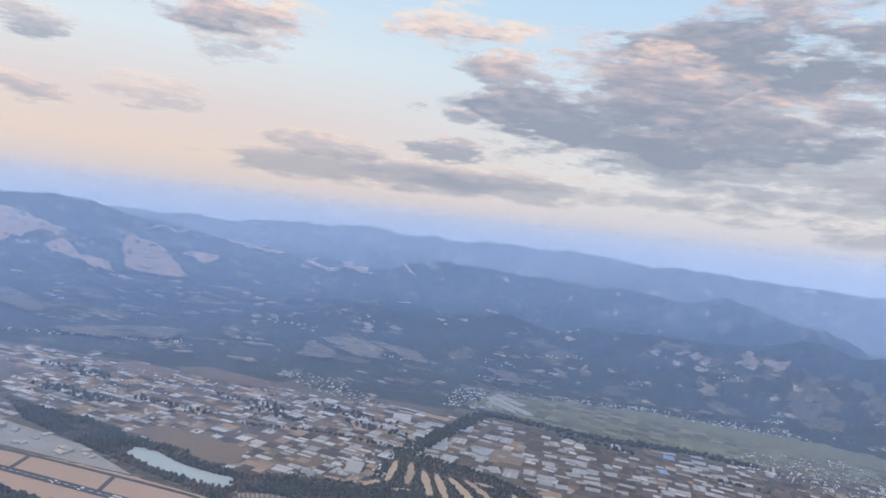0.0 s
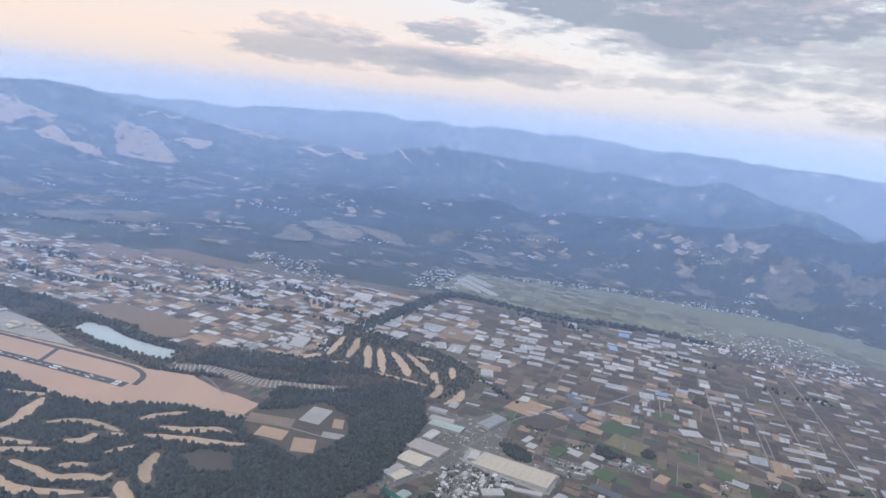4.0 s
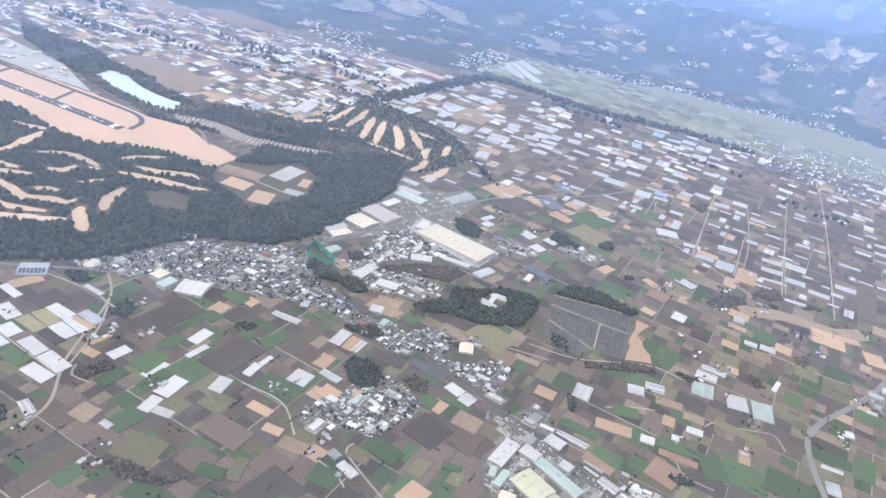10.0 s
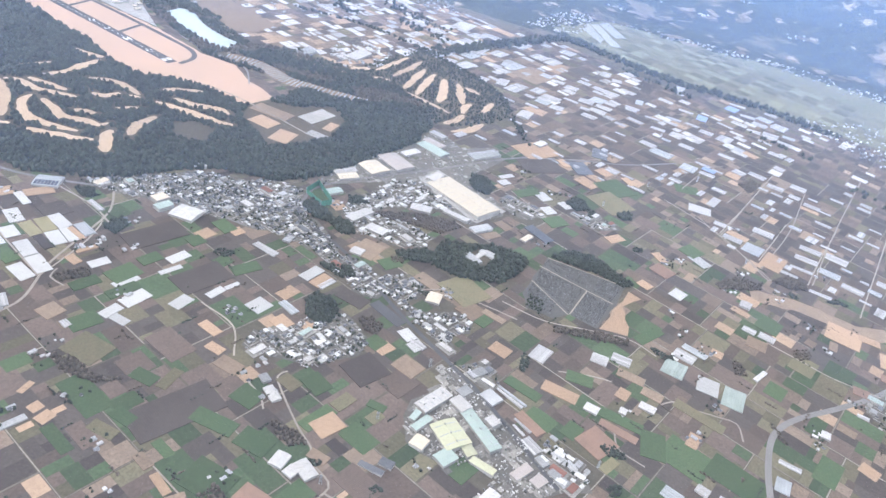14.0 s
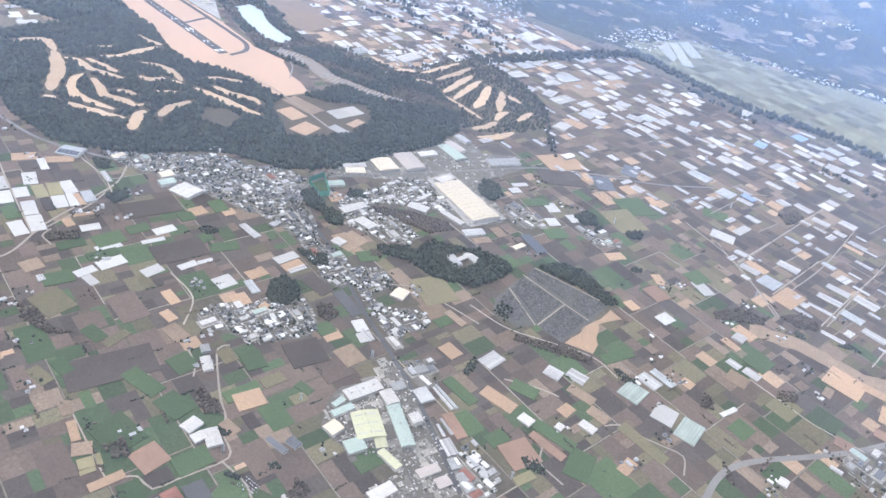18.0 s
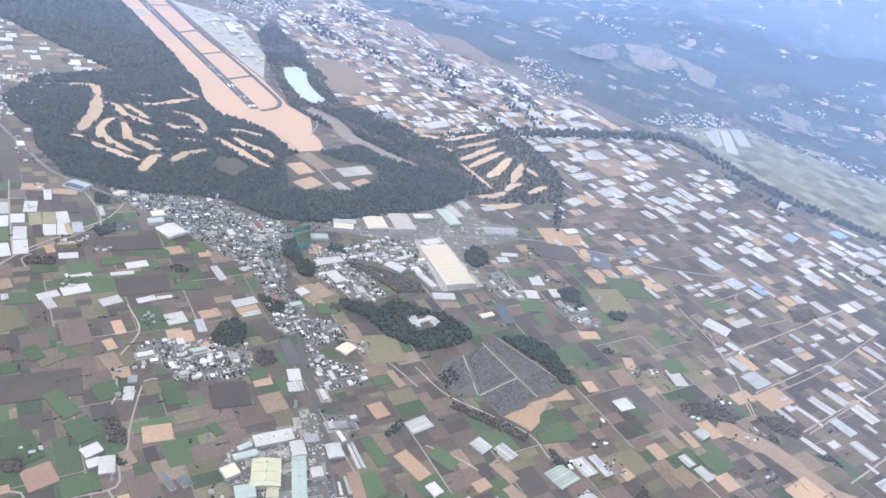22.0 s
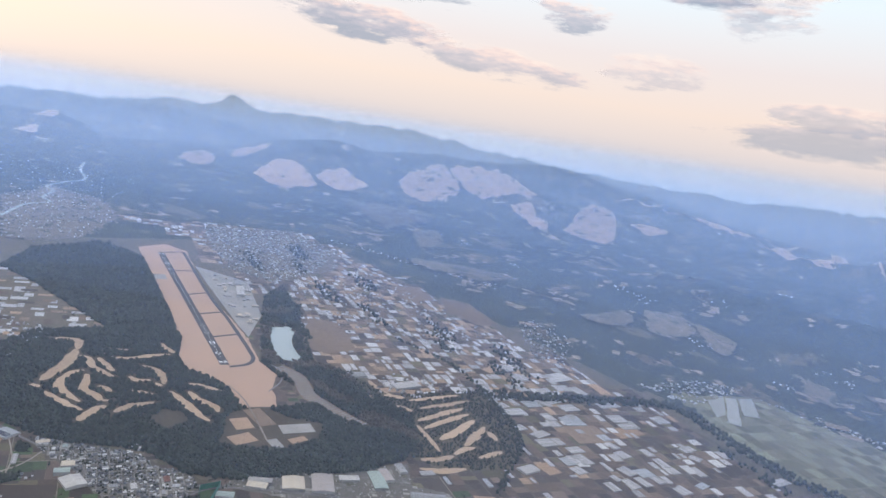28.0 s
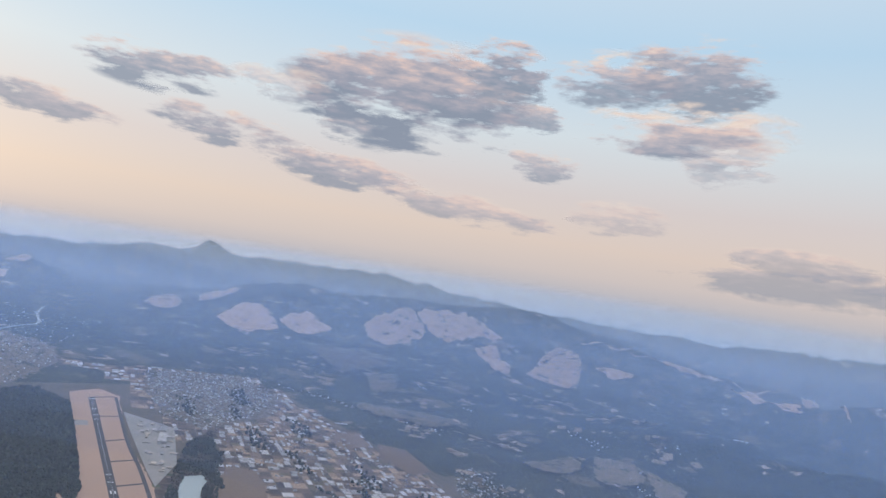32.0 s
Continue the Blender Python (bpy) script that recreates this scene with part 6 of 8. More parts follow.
greenhouse(588, 886, 25.7, 11.3, -9, M_PLASTIC)
greenhouse(593, 915, 25.1, 11.8, -10, M_PLASTIC)
greenhouse(582, 857, 25.3, 5.9, -8, M_PLASTIC)
greenhouse(623, 915, 25.8, 16.1, -16, M_PLASTIC)
greenhouse(613, 871, 24.6, 13.7, -14, M_GLASSROOF)
greenhouse(602, 814, 23.7, 6.4, -9, M_PLASTIC)
greenhouse(638, 853, 24.2, 12.0, -17, M_PLASTIC)
greenhouse(595, 946, 17.1, 12.6, 70, M_PLASTIC)
greenhouse(597, 1052, 21.5, 10.6, -16, M_PLASTIC)
greenhouse(359, 463, 28.1, 2.6, -22, M_PLASTIC)
greenhouse(361, 466, 28.3, 2.6, -21, M_GLASSROOF)
greenhouse(378, 441, 16.7, 2.4, -26, M_PLASTIC)
greenhouse(377, 435, 12.2, 2.2, -30, M_PLASTIC)
greenhouse(390, 426, 15.7, 8.9, -31, M_PLASTIC)
greenhouse(473, 582, 22.0, 19.5, 82, M_MINTFILM)
greenhouse(479, 606, 19.2, 14.2, -15, M_PLASTIC)
greenhouse(487, 619, 23.2, 8.5, -17, M_GLASSROOF)
greenhouse(525, 574, 26.4, 18.1, 86, M_MINTFILM)
greenhouse(532, 689, 12.8, 9.5, -15, M_PLASTIC)
greenhouse(549, 688, 15.4, 11.2, -14, M_PLASTIC)
greenhouse(46, 1146, 44.4, 23.8, 76, M_PLASTIC)
greenhouse(22, 1147, 19.3, 17.7, -2, M_PLASTIC)
greenhouse(34, 1204, 29.8, 25.2, 76, M_GLASSROOF)
greenhouse(-6, 1157, 22.5, 17.7, -10, M_PLASTIC)
greenhouse(38, 1251, 58.5, 17.6, 89, M_PLASTIC)
greenhouse(67, 1260, 32.0, 25.1, 78, M_PLASTIC)
greenhouse(81, 1193, 28.1, 18.0, -11, M_PLASTIC)
greenhouse(101, 1183, 24.7, 19.5, -17, M_PLASTIC)
greenhouse(104, 1223, 37.2, 35.8, 70, M_GLASSROOF)
greenhouse(92, 1116, 17.1, 16.7, -6, M_PLASTIC)
greenhouse(120, 1130, 30.5, 17.1, -85, M_PLASTIC)
greenhouse(143, 1117, 26.7, 23.1, 78, M_PLASTIC)
greenhouse(176, 1144, 25.2, 19.0, 78, M_PLASTIC)
greenhouse(201, 1131, 29.6, 20.7, -10, M_PLASTIC)
greenhouse(196, 1103, 22.5, 15.8, -11, M_GLASSROOF)
greenhouse(220, 1098, 19.5, 19.2, -2, M_PLASTIC)
greenhouse(127, 1313, 29.3, 28.1, 71, M_PLASTIC)
greenhouse(84, 1346, 42.5, 21.5, 80, M_PLASTIC)
greenhouse(154, 1308, 35.2, 21.9, 75, M_PLASTIC)
greenhouse(159, 1392, 27.3, 26.5, 77, M_PLASTIC)
greenhouse(166, 1227, 20.1, 18.0, -11, M_GLASSROOF)
greenhouse(189, 1216, 21.6, 15.0, -5, M_PLASTIC)
greenhouse(215, 1207, 21.0, 19.9, -5, M_PLASTIC)
greenhouse(226, 1254, 21.7, 14.0, -12, M_PLASTIC)
greenhouse(256, 1247, 28.1, 14.5, -17, M_PLASTIC)
greenhouse(276, 1243, 22.2, 16.6, -13, M_PLASTIC)
greenhouse(264, 1191, 25.2, 22.5, 78, M_GLASSROOF)
greenhouse(269, 1109, 23.3, 14.1, -12, M_PLASTIC)
greenhouse(275, 1143, 25.6, 15.1, -7, M_PLASTIC)
greenhouse(279, 1166, 26.0, 13.6, -9, M_PLASTIC)
greenhouse(281, 1194, 27.8, 14.0, -11, M_PLASTIC)
greenhouse(296, 1281, 27.9, 14.9, -19, M_PLASTIC)
greenhouse(323, 1246, 22.8, 12.0, -87, M_GLASSROOF)
greenhouse(318, 1202, 19.3, 18.2, -6, M_PLASTIC)
greenhouse(370, 1387, 35.8, 17.1, 82, M_PLASTIC)
greenhouse(21, 1342, 39.9, 20.0, -11, M_PLASTIC)
greenhouse(1, 1319, 20.7, 12.6, -5, M_PLASTIC)
greenhouse(15, 1265, 21.7, 11.7, -8, M_PLASTIC)
greenhouse(-19, 1238, 21.9, 18.4, -7, M_GLASSROOF)
greenhouse(-60, 1272, 33.3, 25.1, -12, M_PLASTIC)
greenhouse(-101, 1283, 34.1, 20.7, -9, M_PLASTIC)
for x, y, w, d, deg in glass_spots[:230]:
    if not over_sheet(x, y, w, d, deg):
        greenhouse(x, y, w, d, deg, M_PLASTIC if fill_rng.random() < 0.85 else M_GLASSROOF)

# ---- villages ----
town_rng = random.Random(8)
garden_x, garden_y = [], []


def pieces(name, cells, mat, label, category):
    """Flat rectangles of ground: x, y, length, breadth, turn, lift."""
    verts, faces = [], []
    for x, y, w, d, deg, up in cells:
        n = len(verts)
        for sx_, sy_ in ((-1, -1), (1, -1), (1, 1), (-1, 1)):
            dx, dy = turned(sx_ * w / 2, sy_ * d / 2, deg)
            verts.append((x + dx, y + dy, z_at(x + dx, y + dy) + up))
        faces.append((n, n + 1, n + 2, n + 3))
    return tagged(mesh_object(name, verts, faces, mat), label, category, kind="stuff")


def village(outline, step, fill, kinds, bearing=-17.0, ground_mat=M_YARD, single=False, halls=5):
    yard = outline_patch("village_ground", outline, ground_mat, lift=0.2, rag=4)
    tagged(yard, "paved yards and gardens of a village", "ground cover", kind="structure")
    o = np.array(outline)
    c = o.mean(0)
    r = np.hypot(*(o - c).T).max()
    n = int(r / step)
    packed, lots, beds, taken = [], [], [], []

    def here(x, y):
        return holds(outline, x, y) and not over_sheet(x, y, 2, 2, 0)

    # lanes between the blocks
    wide, deep = town_rng.randint(5, 7), town_rng.randint(3, 5)
    for i in range(-n, n + 1):
        for j in range(-n, n + 1):
            if i % wide and j % deep:
                continue
            du, dv = turned(i * step, j * step, bearing)
            x, y = c[0] + du, c[1] + dv
            if holds(outline, x, y):
                lots.append((x, y, step + 1.1 if not j % deep else 1.1, 1.1 if not j % deep else step + 1.1, bearing, 0.30))
    # a few larger halls on paved lots of their own
    for k in range(halls * 6):
        x, y = town_rng.uniform(*[f(o[:, 0]) for f in (np.min, np.max)]), town_rng.uniform(*[f(o[:, 1]) for f in (np.min, np.max)])
        w, d = town_rng.uniform(5, 13), town_rng.uniform(3.2, 6.5)
        turn = bearing + town_rng.choice((0, 90)) + town_rng.uniform(-4, 4)
        if len(taken) >= halls or not here(x, y) or any(math.hypot(x - q[0], y - q[1]) < 0.7 * (w + q[2]) for q in taken):
            continue
        taken.append((x, y, w))
        lots.append((x, y, w + 4, d + 5, turn, 0.34))
        shed(x, y, w, d, turn, town_rng.uniform(1.2, 2.2), town_rng.choice((M_WHITE, M_GREY, M_GREY, M_WHITE, M_MINT, M_TILE, M_RUST)), "works hall among the village houses", "hall")
    thin = (town_rng.uniform(0, 6), town_rng.uniform(0, 6))
    for i in range(-n, n + 1):
        for j in range(-n, n + 1):
            if not i % wide or not j % deep:
                continue
            du, dv = turned(i * step + town_rng.uniform(-1.3, 1.3), j * step + town_rng.uniform(-1.1, 1.1), bearing)
            x, y = c[0] + du, c[1] + dv
            if not here(x, y) or any(math.hypot(x - q[0], y - q[1]) < 0.55 * q[2] + 2 for q in taken):
                continue
            # houses crowd in some blocks and thin out in others
            crowd = fill + 0.32 * math.sin(x / 17 + thin[0]) * math.sin(y / 13 + thin[1])
            turn = bearing + town_rng.choice((0, 90)) + town_rng.uniform(-7, 7)
            (lots if town_rng.random() < 0.5 else beds).append((x, y, step * town_rng.uniform(.6, 1.25), step * town_rng.uniform(.5, 1.1), turn, 0.24 + town_rng.random() * 0.05))
            roll = town_rng.random()
            if roll < crowd:
                spec = (x, y, turn, town_rng.choice(kinds), town_rng.choice((0.65, 0.8, 1.0, 1.1, 1.3, 1.6)))
                if single and HOUSE_COUNT[0] < NEAR_HOUSES:
                    house(*spec)
                else:
                    packed.append(spec)
            if town_rng.random() < 0.42:
                for k in range(town_rng.randint(1, 4)):
                    garden_x.append(x + town_rng.uniform(-2, 2))
                    garden_y.append(y + town_rng.uniform(-2, 2))
    pieces("paved_lots", lots, M_LOTS, "grey paved lots and lanes between village houses", "paving")
    pieces("garden_beds", beds, M_BEDS, "dark garden beds and grass between village houses", "gardens")
    if packed:
        row_houses("village_houses", packed, "closely packed village houses with dark and pale roofs")

# ---- factories and large halls: x, y, length, breadth, turn, height ----
works_yard = outline_patch("works_yard", WORKS, M_YARD, lift=0.2, rag=2)
tagged(works_yard, "grey paved factory yards beside the trunk road", "yard", kind="structure")
yards = outline_patch("works_yard", YARDS, M_YARD, lift=0.2, rag=2)
tagged(yards, "paved yards round a row of warehouses", "yard", kind="structure")
tagged(outline_patch("works_yard", [(155, 737), (163, 774), (262, 738), (244, 689)], M_CONCRETE, lift=0.24), "pale paved yard round the great factory", "yard", kind="structure")
lot_rng = random.Random(77)
for outline in (WORKS, YARDS):
    o, lots = np.array(outline), []
    for k in range(260):
        x, y = lot_rng.uniform(o[:, 0].min(), o[:, 0].max()), lot_rng.uniform(o[:, 1].min(), o[:, 1].max())
        if holds(outline, x, y):
            lots.append((x, y, lot_rng.uniform(3, 14), lot_rng.uniform(2, 6), -26 + lot_rng.choice((0, 90)), 0.26 + k * 0.0007))
    pieces("paved_lots", lots, M_LOTS, "patched asphalt and concrete of the factory yards", "paving")
shed(212, 731, 85, 34, -26, 3.2, M_CREAM, "vast low factory with a cream roof", "factory", rise=0.03, vents=9, lights=12)
shed(-77, 506, 13.8, 7.6, 84, 2, M_CREAM, "cream-roofed hall at the wood's edge", "warehouse")
shed(-110, 476, 23.1, 19.5, 27, 1.8, M_GLASSROOF, "low hall with a roof of solar panels", "warehouse", solar=True)
shed(-32, 595, 13.0, 8.8, 23, 2, M_WHITE, "white-roofed hall at the wood's edge", "warehouse")
shed(270, 634, 24.0, 4.8, 78, 1.8, M_WHITE, "white hall of a walled compound", "compound_hall")
shed(276, 642, 17.4, 8.8, -13, 1.8, M_GREY, "grey hall of a walled compound", "compound_hall")
shed(266, 624, 19.2, 8.8, -28, 1.8, M_GREY, "grey wing of a walled compound", "compound_hall")
shed(600, 575, 8.7, 7.2, 84, 1.8, M_WHITE, "white-roofed barn by the bypass", "barn")
shed(511, 455, 9.5, 8.0, -17, 1.8, M_WHITE, "white sheds of a horticulture yard", "barn", lights=2)
shed(527, 453, 9.0, 7.8, -11, 1.8, M_WHITE, "white sheds of a horticulture yard", "barn", lights=2)
shed(191, 1027, 27.5, 18.2, 88, 2, M_WHITE, "white-roofed buildings of a training ground", "school")

shed(17, 513, 24.3, 21.5, 4, 2.4, M_WHITE, "large white-roofed store with a car park", "store", lights=3)
shed(-17, 517, 13.0, 11.5, 72, 4.0, M_CREAM, "tall cream block with a flat roof", "office_block")
shed(-5, 508, 15.5, 10.3, 71, 4.0, M_MINT, "low pale green hall beside a store", "office_block")
shed(98, 643, 19.1, 10.8, 57, 2.4, M_MINT, "pale mint-roofed works hall", "warehouse")
shed(142, 620, 29.7, 11.6, 74, 2.4, M_WHITE, "white-roofed warehouse with a row of bays", "warehouse", lights=4)
shed(169, 607, 21.4, 12.7, -7, 2.4, M_WHITE, "white-roofed warehouse in a paved yard", "warehouse", lights=3)
shed(105, 722, 29.1, 24.9, -28, 2.4, M_CREAM, "large cream-roofed warehouse at the wood's foot", "warehouse", lights=4)
shed(118, 753, 40.4, 25.0, -29, 2.4, M_PINK, "large dusty pink warehouse roof beside a road", "warehouse", lights=5)
shed(120, 788, 23.8, 11.3, 64, 2.4, M_WHITE, "white-roofed warehouse in a row", "warehouse", lights=3)
shed(85, 691, 26.6, 10.5, 53, 2.4, M_WHITE, "long white-roofed works hall", "warehouse", lights=3)
shed(93, 683, 22.2, 13.2, 48, 2.4, M_CREAM, "low cream-roofed works hall", "warehouse", lights=3)
shed(137, 818, 40.9, 16.9, -22, 2.4, M_MINT, "long pale mint warehouse roof", "warehouse", lights=5)
shed(131, 835, 30.2, 11.2, -16, 2.4, M_PINK, "long dusty pink warehouse roof", "warehouse", lights=4)
shed(125, 862, 23.1, 9.9, -17, 2.4, M_GREY, "narrow grey works hall at the wood's edge", "warehouse")
shed(192, 852, 42.0, 16.9, 55, 2.4, M_GREY, "low grey works hall beside the road", "warehouse", lights=6)
shed(169, 752, 20.9, 10.7, 76, 2.4, M_WHITE, "white-roofed end hall of a great factory", "warehouse")
shed(222, 688, 30.2, 7.4, -10, 2.4, M_WHITE, "long narrow white loading hall of a factory", "warehouse")
shed(186, 676, 22.0, 12.8, 12, 2.4, M_WHITE, "white-roofed warehouse in a paved yard", "warehouse", lights=3)
shed(172, 562, 11.7, 10.8, -1, 1.7, M_WHITE, "white-roofed works hall beside the trunk road", "warehouse")
shed(112, 538, 10.6, 7.0, -85, 1.7, M_GREY, "weathered grey hall among houses", "warehouse")
shed(240, 944, 19.0, 11.6, 73, 2.4, M_WHITE, "white-roofed hall on a tan field", "school")
shed(299, 698, 15.9, 6.3, 74, 1.7, M_CREAM, "small cream-roofed hall by a pond", "warehouse")
shed(253, 682, 23.2, 11.2, 55, 2.4, M_GREY, "grey works roof beside a factory yard", "warehouse")
shed(212, 365, 15.5, 7.3, -31, 1.7, M_WHITE, "white-roofed farm hall beside a lane", "barn")
shed(199, 375, 8.5, 6.6, -31, 1.7, M_GREY, "grey barn at a farm crossing", "barn")
shed(261, 541, 15.2, 12.5, -81, 1.7, M_CREAM, "square cream-roofed hall beside a lane", "warehouse")
shed(526, 732, 12.4, 11.0, 80, 1.7, M_WHITE, "white-roofed farm hall among tan plots", "barn")
shed(249, 319, 12.3, 9.9, -90, 1.7, M_WHITE, "white-roofed farm hall beside a yard", "barn")
shed(260, 315, 8.4, 8.0, 77, 1.7, M_WHITE, "small white-roofed farm hall", "barn")
shed(267, 321, 16.0, 10.2, -28, 1.7, M_WHITE, "large white-roofed farm hall", "barn")
shed(282, 274, 10.3, 6.5, 78, 1.7, M_RUST, "clinic wing with a rust-red flat roof", "clinic")
shed(289, 275, 6.5, 5.3, -18, 1.7, M_RUST, "clinic wing with a rust-red flat roof", "clinic")
shed(297, 271, 10.9, 4.9, 80, 1.7, M_RUST, "clinic wing with a rust-red flat roof", "clinic")
shed(281, 263, 7.8, 7.3, 72, 1.7, M_GREY, "white clinic wing with flat roof", "clinic")
shed(288, 260, 6.5, 6.0, -12, 1.7, M_WHITE, "white clinic wing with flat roof", "clinic")
shed(312, 425, 29.2, 11.8, 69, 2.8, M_WHITE, "large white-roofed factory hall", "factory", vents=3, lights=4)
shed(314, 399, 17.1, 5.8, 71, 2.8, M_MINT, "low mint-roofed works hall", "factory")
shed(307, 403, 10.4, 4.8, 85, 2.8, M_MINT, "low pale works hall", "factory")
shed(331, 433, 14.8, 10.6, -28, 2.8, M_WHITE, "white-roofed end of a long factory", "factory")
shed(353, 417, 40.9, 10.2, -37, 2.8, M_MINT, "long pale mint factory hall", "factory", vents=3, lights=5)
shed(336, 401, 26.0, 20.5, -38, 2.8, M_YELLOW, "large pale yellow factory roof", "factory", vents=3, lights=3)
shed(353, 394, 9.5, 8.3, -40, 2.8, M_YELLOW, "small pale yellow works hall", "factory")
shed(341, 380, 13.8, 11.7, 63, 2.8, M_MINT, "low mint and cream works hall", "factory")
shed(320, 382, 11.0, 10.6, 82, 2.8, M_CREAM, "square cream-roofed works hall", "factory")
shed(366, 387, 19.0, 6.1, -11, 2.8, M_YELLOW, "long low pale yellow shed", "factory")
shed(378, 363, 18.9, 9.3, 73, 1.7, M_WHITE, "white-roofed warehouse in a paved yard", "warehouse")
shed(391, 398, 16.8, 7.4, 65, 1.7, M_PINK, "dusty pink warehouse roof beside the road", "warehouse")
shed(404, 397, 10.6, 8.5, 65, 1.7, M_PINK, "dusty pink warehouse roof beside the road", "warehouse")
shed(358, 429, 9.3, 8.4, -29, 4.0, M_WHITE, "white office block beside the road", "office_block")
shed(348, 454, 14.4, 11.7, -26, 1.7, M_GREY, "grey sheds with dark panel rows", "warehouse")
shed(401, 415, 9.6, 6.3, -33, 1.7, M_GREY, "grey-roofed works hall beside the road", "warehouse")
shed(412, 409, 8.0, 6.9, -26, 1.7, M_GREY, "grey-roofed works hall beside the road", "warehouse")
shed(410, 426, 10.0, 5.5, -29, 1.7, M_GREY, "grey striped shed roof beside a road", "warehouse")
shed(420, 423, 8.6, 5.4, -32, 1.7, M_GREY, "grey striped shed roof beside a road", "warehouse")
shed(419, 405, 8.2, 7.8, 68, 1.7, M_GREY, "grey-roofed works hall beside the road", "warehouse")
shed(329, 473, 15.4, 7.5, 58, 1.7, M_GREY, "grey works roofs along the trunk road", "warehouse")
shed(328, 448, 11.0, 8.4, 64, 1.7, M_GREY, "pale grey works hall with a yard", "warehouse")
shed(302, 345, 17.8, 4.3, -2, 1.7, M_TILE, "long dark-roofed works shed beside yards", "warehouse")
shed(309, 354, 9.8, 6.8, -1, 1.7, M_TILE, "low dark-roofed works hall", "warehouse")
shed(420, 489, 11.2, 8.9, -8, 1.7, M_WHITE, "white-roofed barn beside a lane", "barn")
shed(460, 517, 13.0, 8.1, -9, 1.7, M_WHITE, "white-roofed barn beside a lane", "barn")
shed(443, 501, 7.1, 5.8, 84, 1.7, M_WHITE, "small bright white shed on a green field", "barn")
shed(545, 620, 18.9, 4.2, 65, 1.7, M_WHITE, "white-roofed barn beside a lane", "barn")
shed(-88, 1034, 47.8, 22.9, 87, 2.4, M_WHITE, "white lodge hall among golf woods", "lodge", lights=6)
shed(-146, 978, 27.3, 21.1, 81, 2.4, M_GREY, "grey lodge hall among golf woods", "lodge", lights=3)

lone = []
for x, y in farm_spots:
    for k in range(town_rng.randint(2, 6)):
        hx, hy = x + town_rng.uniform(-7, 7), y + town_rng.uniform(-6, 6)
        if not over_sheet(hx, hy, 3, 3, 0):
            spec = (hx, hy, BEARING + town_rng.choice((0, 90)) + town_rng.uniform(-8, 8), town_rng.choice((0, 2, 2, 3, 4, 6, 7)), town_rng.uniform(0.8, 1.2))
            if HOUSE_COUNT[0] < NEAR_HOUSES and hy < 650:
                house(*spec)
            else:
                lone.append(spec)
    for k in range(town_rng.randint(3, 9)):
        garden_x.append(x + town_rng.uniform(-9, 9))
        garden_y.append(y + town_rng.uniform(-9, 9))
row_houses("farmhouses", lone, "scattered farmhouses and barns among the far fields")
village(TOWNS["a"], 3.1, 0.74, (0, 0, 1, 1, 2, 3, 3, 5, 0, 4, 2), halls=9)
village(TOWNS["b"], 3.9, 0.74, (3, 4, 4, 6, 3, 1, 0, 6), halls=8)
village(TOWNS["c"], 3.5, 0.78, (3, 4, 1, 0, 2, 6), single=True)
village(TOWNS["d"], 3.3, 0.78, (3, 3, 4, 1, 5, 0, 2), single=True)
village(TOWNS["h"], 3.6, 0.78, (3, 4, 6, 3, 1), single=True)
village(TOWNS["i"], 3.8, 0.78, (4, 6, 3, 6), single=True)
village(TOWNS["e"], 4.6, 0.5, (0, 1, 3, 2))
village(TOWNS["f"], 5.0, 0.4, (0, 2, 3, 4))
village(TOWNS["g"], 4.6, 0.5, (0, 1, 3, 0, 2))
grove("garden_trees", np.array(garden_x), np.array(garden_y), M_CANOPY, size=0.95, seed=31, label="dark garden trees and hedges among houses")

# ---- parked cars, stacked goods, scrub: far too many and too small to count ----
clutter_rng = np.random.default_rng(23)


def in_outline(outline, n):
    o = np.array(outline, float)
    x = clutter_rng.uniform(o[:, 0].min(), o[:, 0].max(), n * 3)
    y = clutter_rng.uniform(o[:, 1].min(), o[:, 1].max(), n * 3)
    k = inside(x, y, outline)
    return list(zip(x[k][:n], y[k][:n]))


def blocks(name, places, mat, label, low, high, cabin=False):
    """Small boxes, or cars with a body and a narrower cabin, joined."""
    verts, faces = [], []
    for x, y in places:
        w, d, h = (clutter_rng.uniform(a, b) for a, b in zip(low, high))
        a = radians(-17 + clutter_rng.choice((0, 90)) + clutter_rng.uniform(-5, 5))
        z = z_at(x, y) + 0.25
        for x0, x1, sy, z0, z1 in (((-1, 1, 1, 0, 1), (-0.55, 0.45, 0.85, 1, 1.7)) if cabin else ((-1, 1, 1, 0, 1),)):
            n = len(verts)
            for lx, ly, lz in ((x0, -sy, z0), (x1, -sy, z0), (x1, sy, z0), (x0, sy, z0), (x0, -sy, z1), (x1, -sy, z1), (x1, sy, z1), (x0, sy, z1)):
                lx, ly = lx * w / 2, ly * d / 2
                verts.append((x + lx * math.cos(a) - ly * math.sin(a), y + lx * math.sin(a) + ly * math.cos(a), z + lz * h))
            faces += [tuple(n + i for i in f) for f in ((4, 5, 6, 7), (0, 1, 5, 4), (1, 2, 6, 5), (2, 3, 7, 6), (3, 0, 4, 7))]
    return tagged(mesh_object(name, verts, faces, mat), label, name.replace("_", " "), kind="stuff")


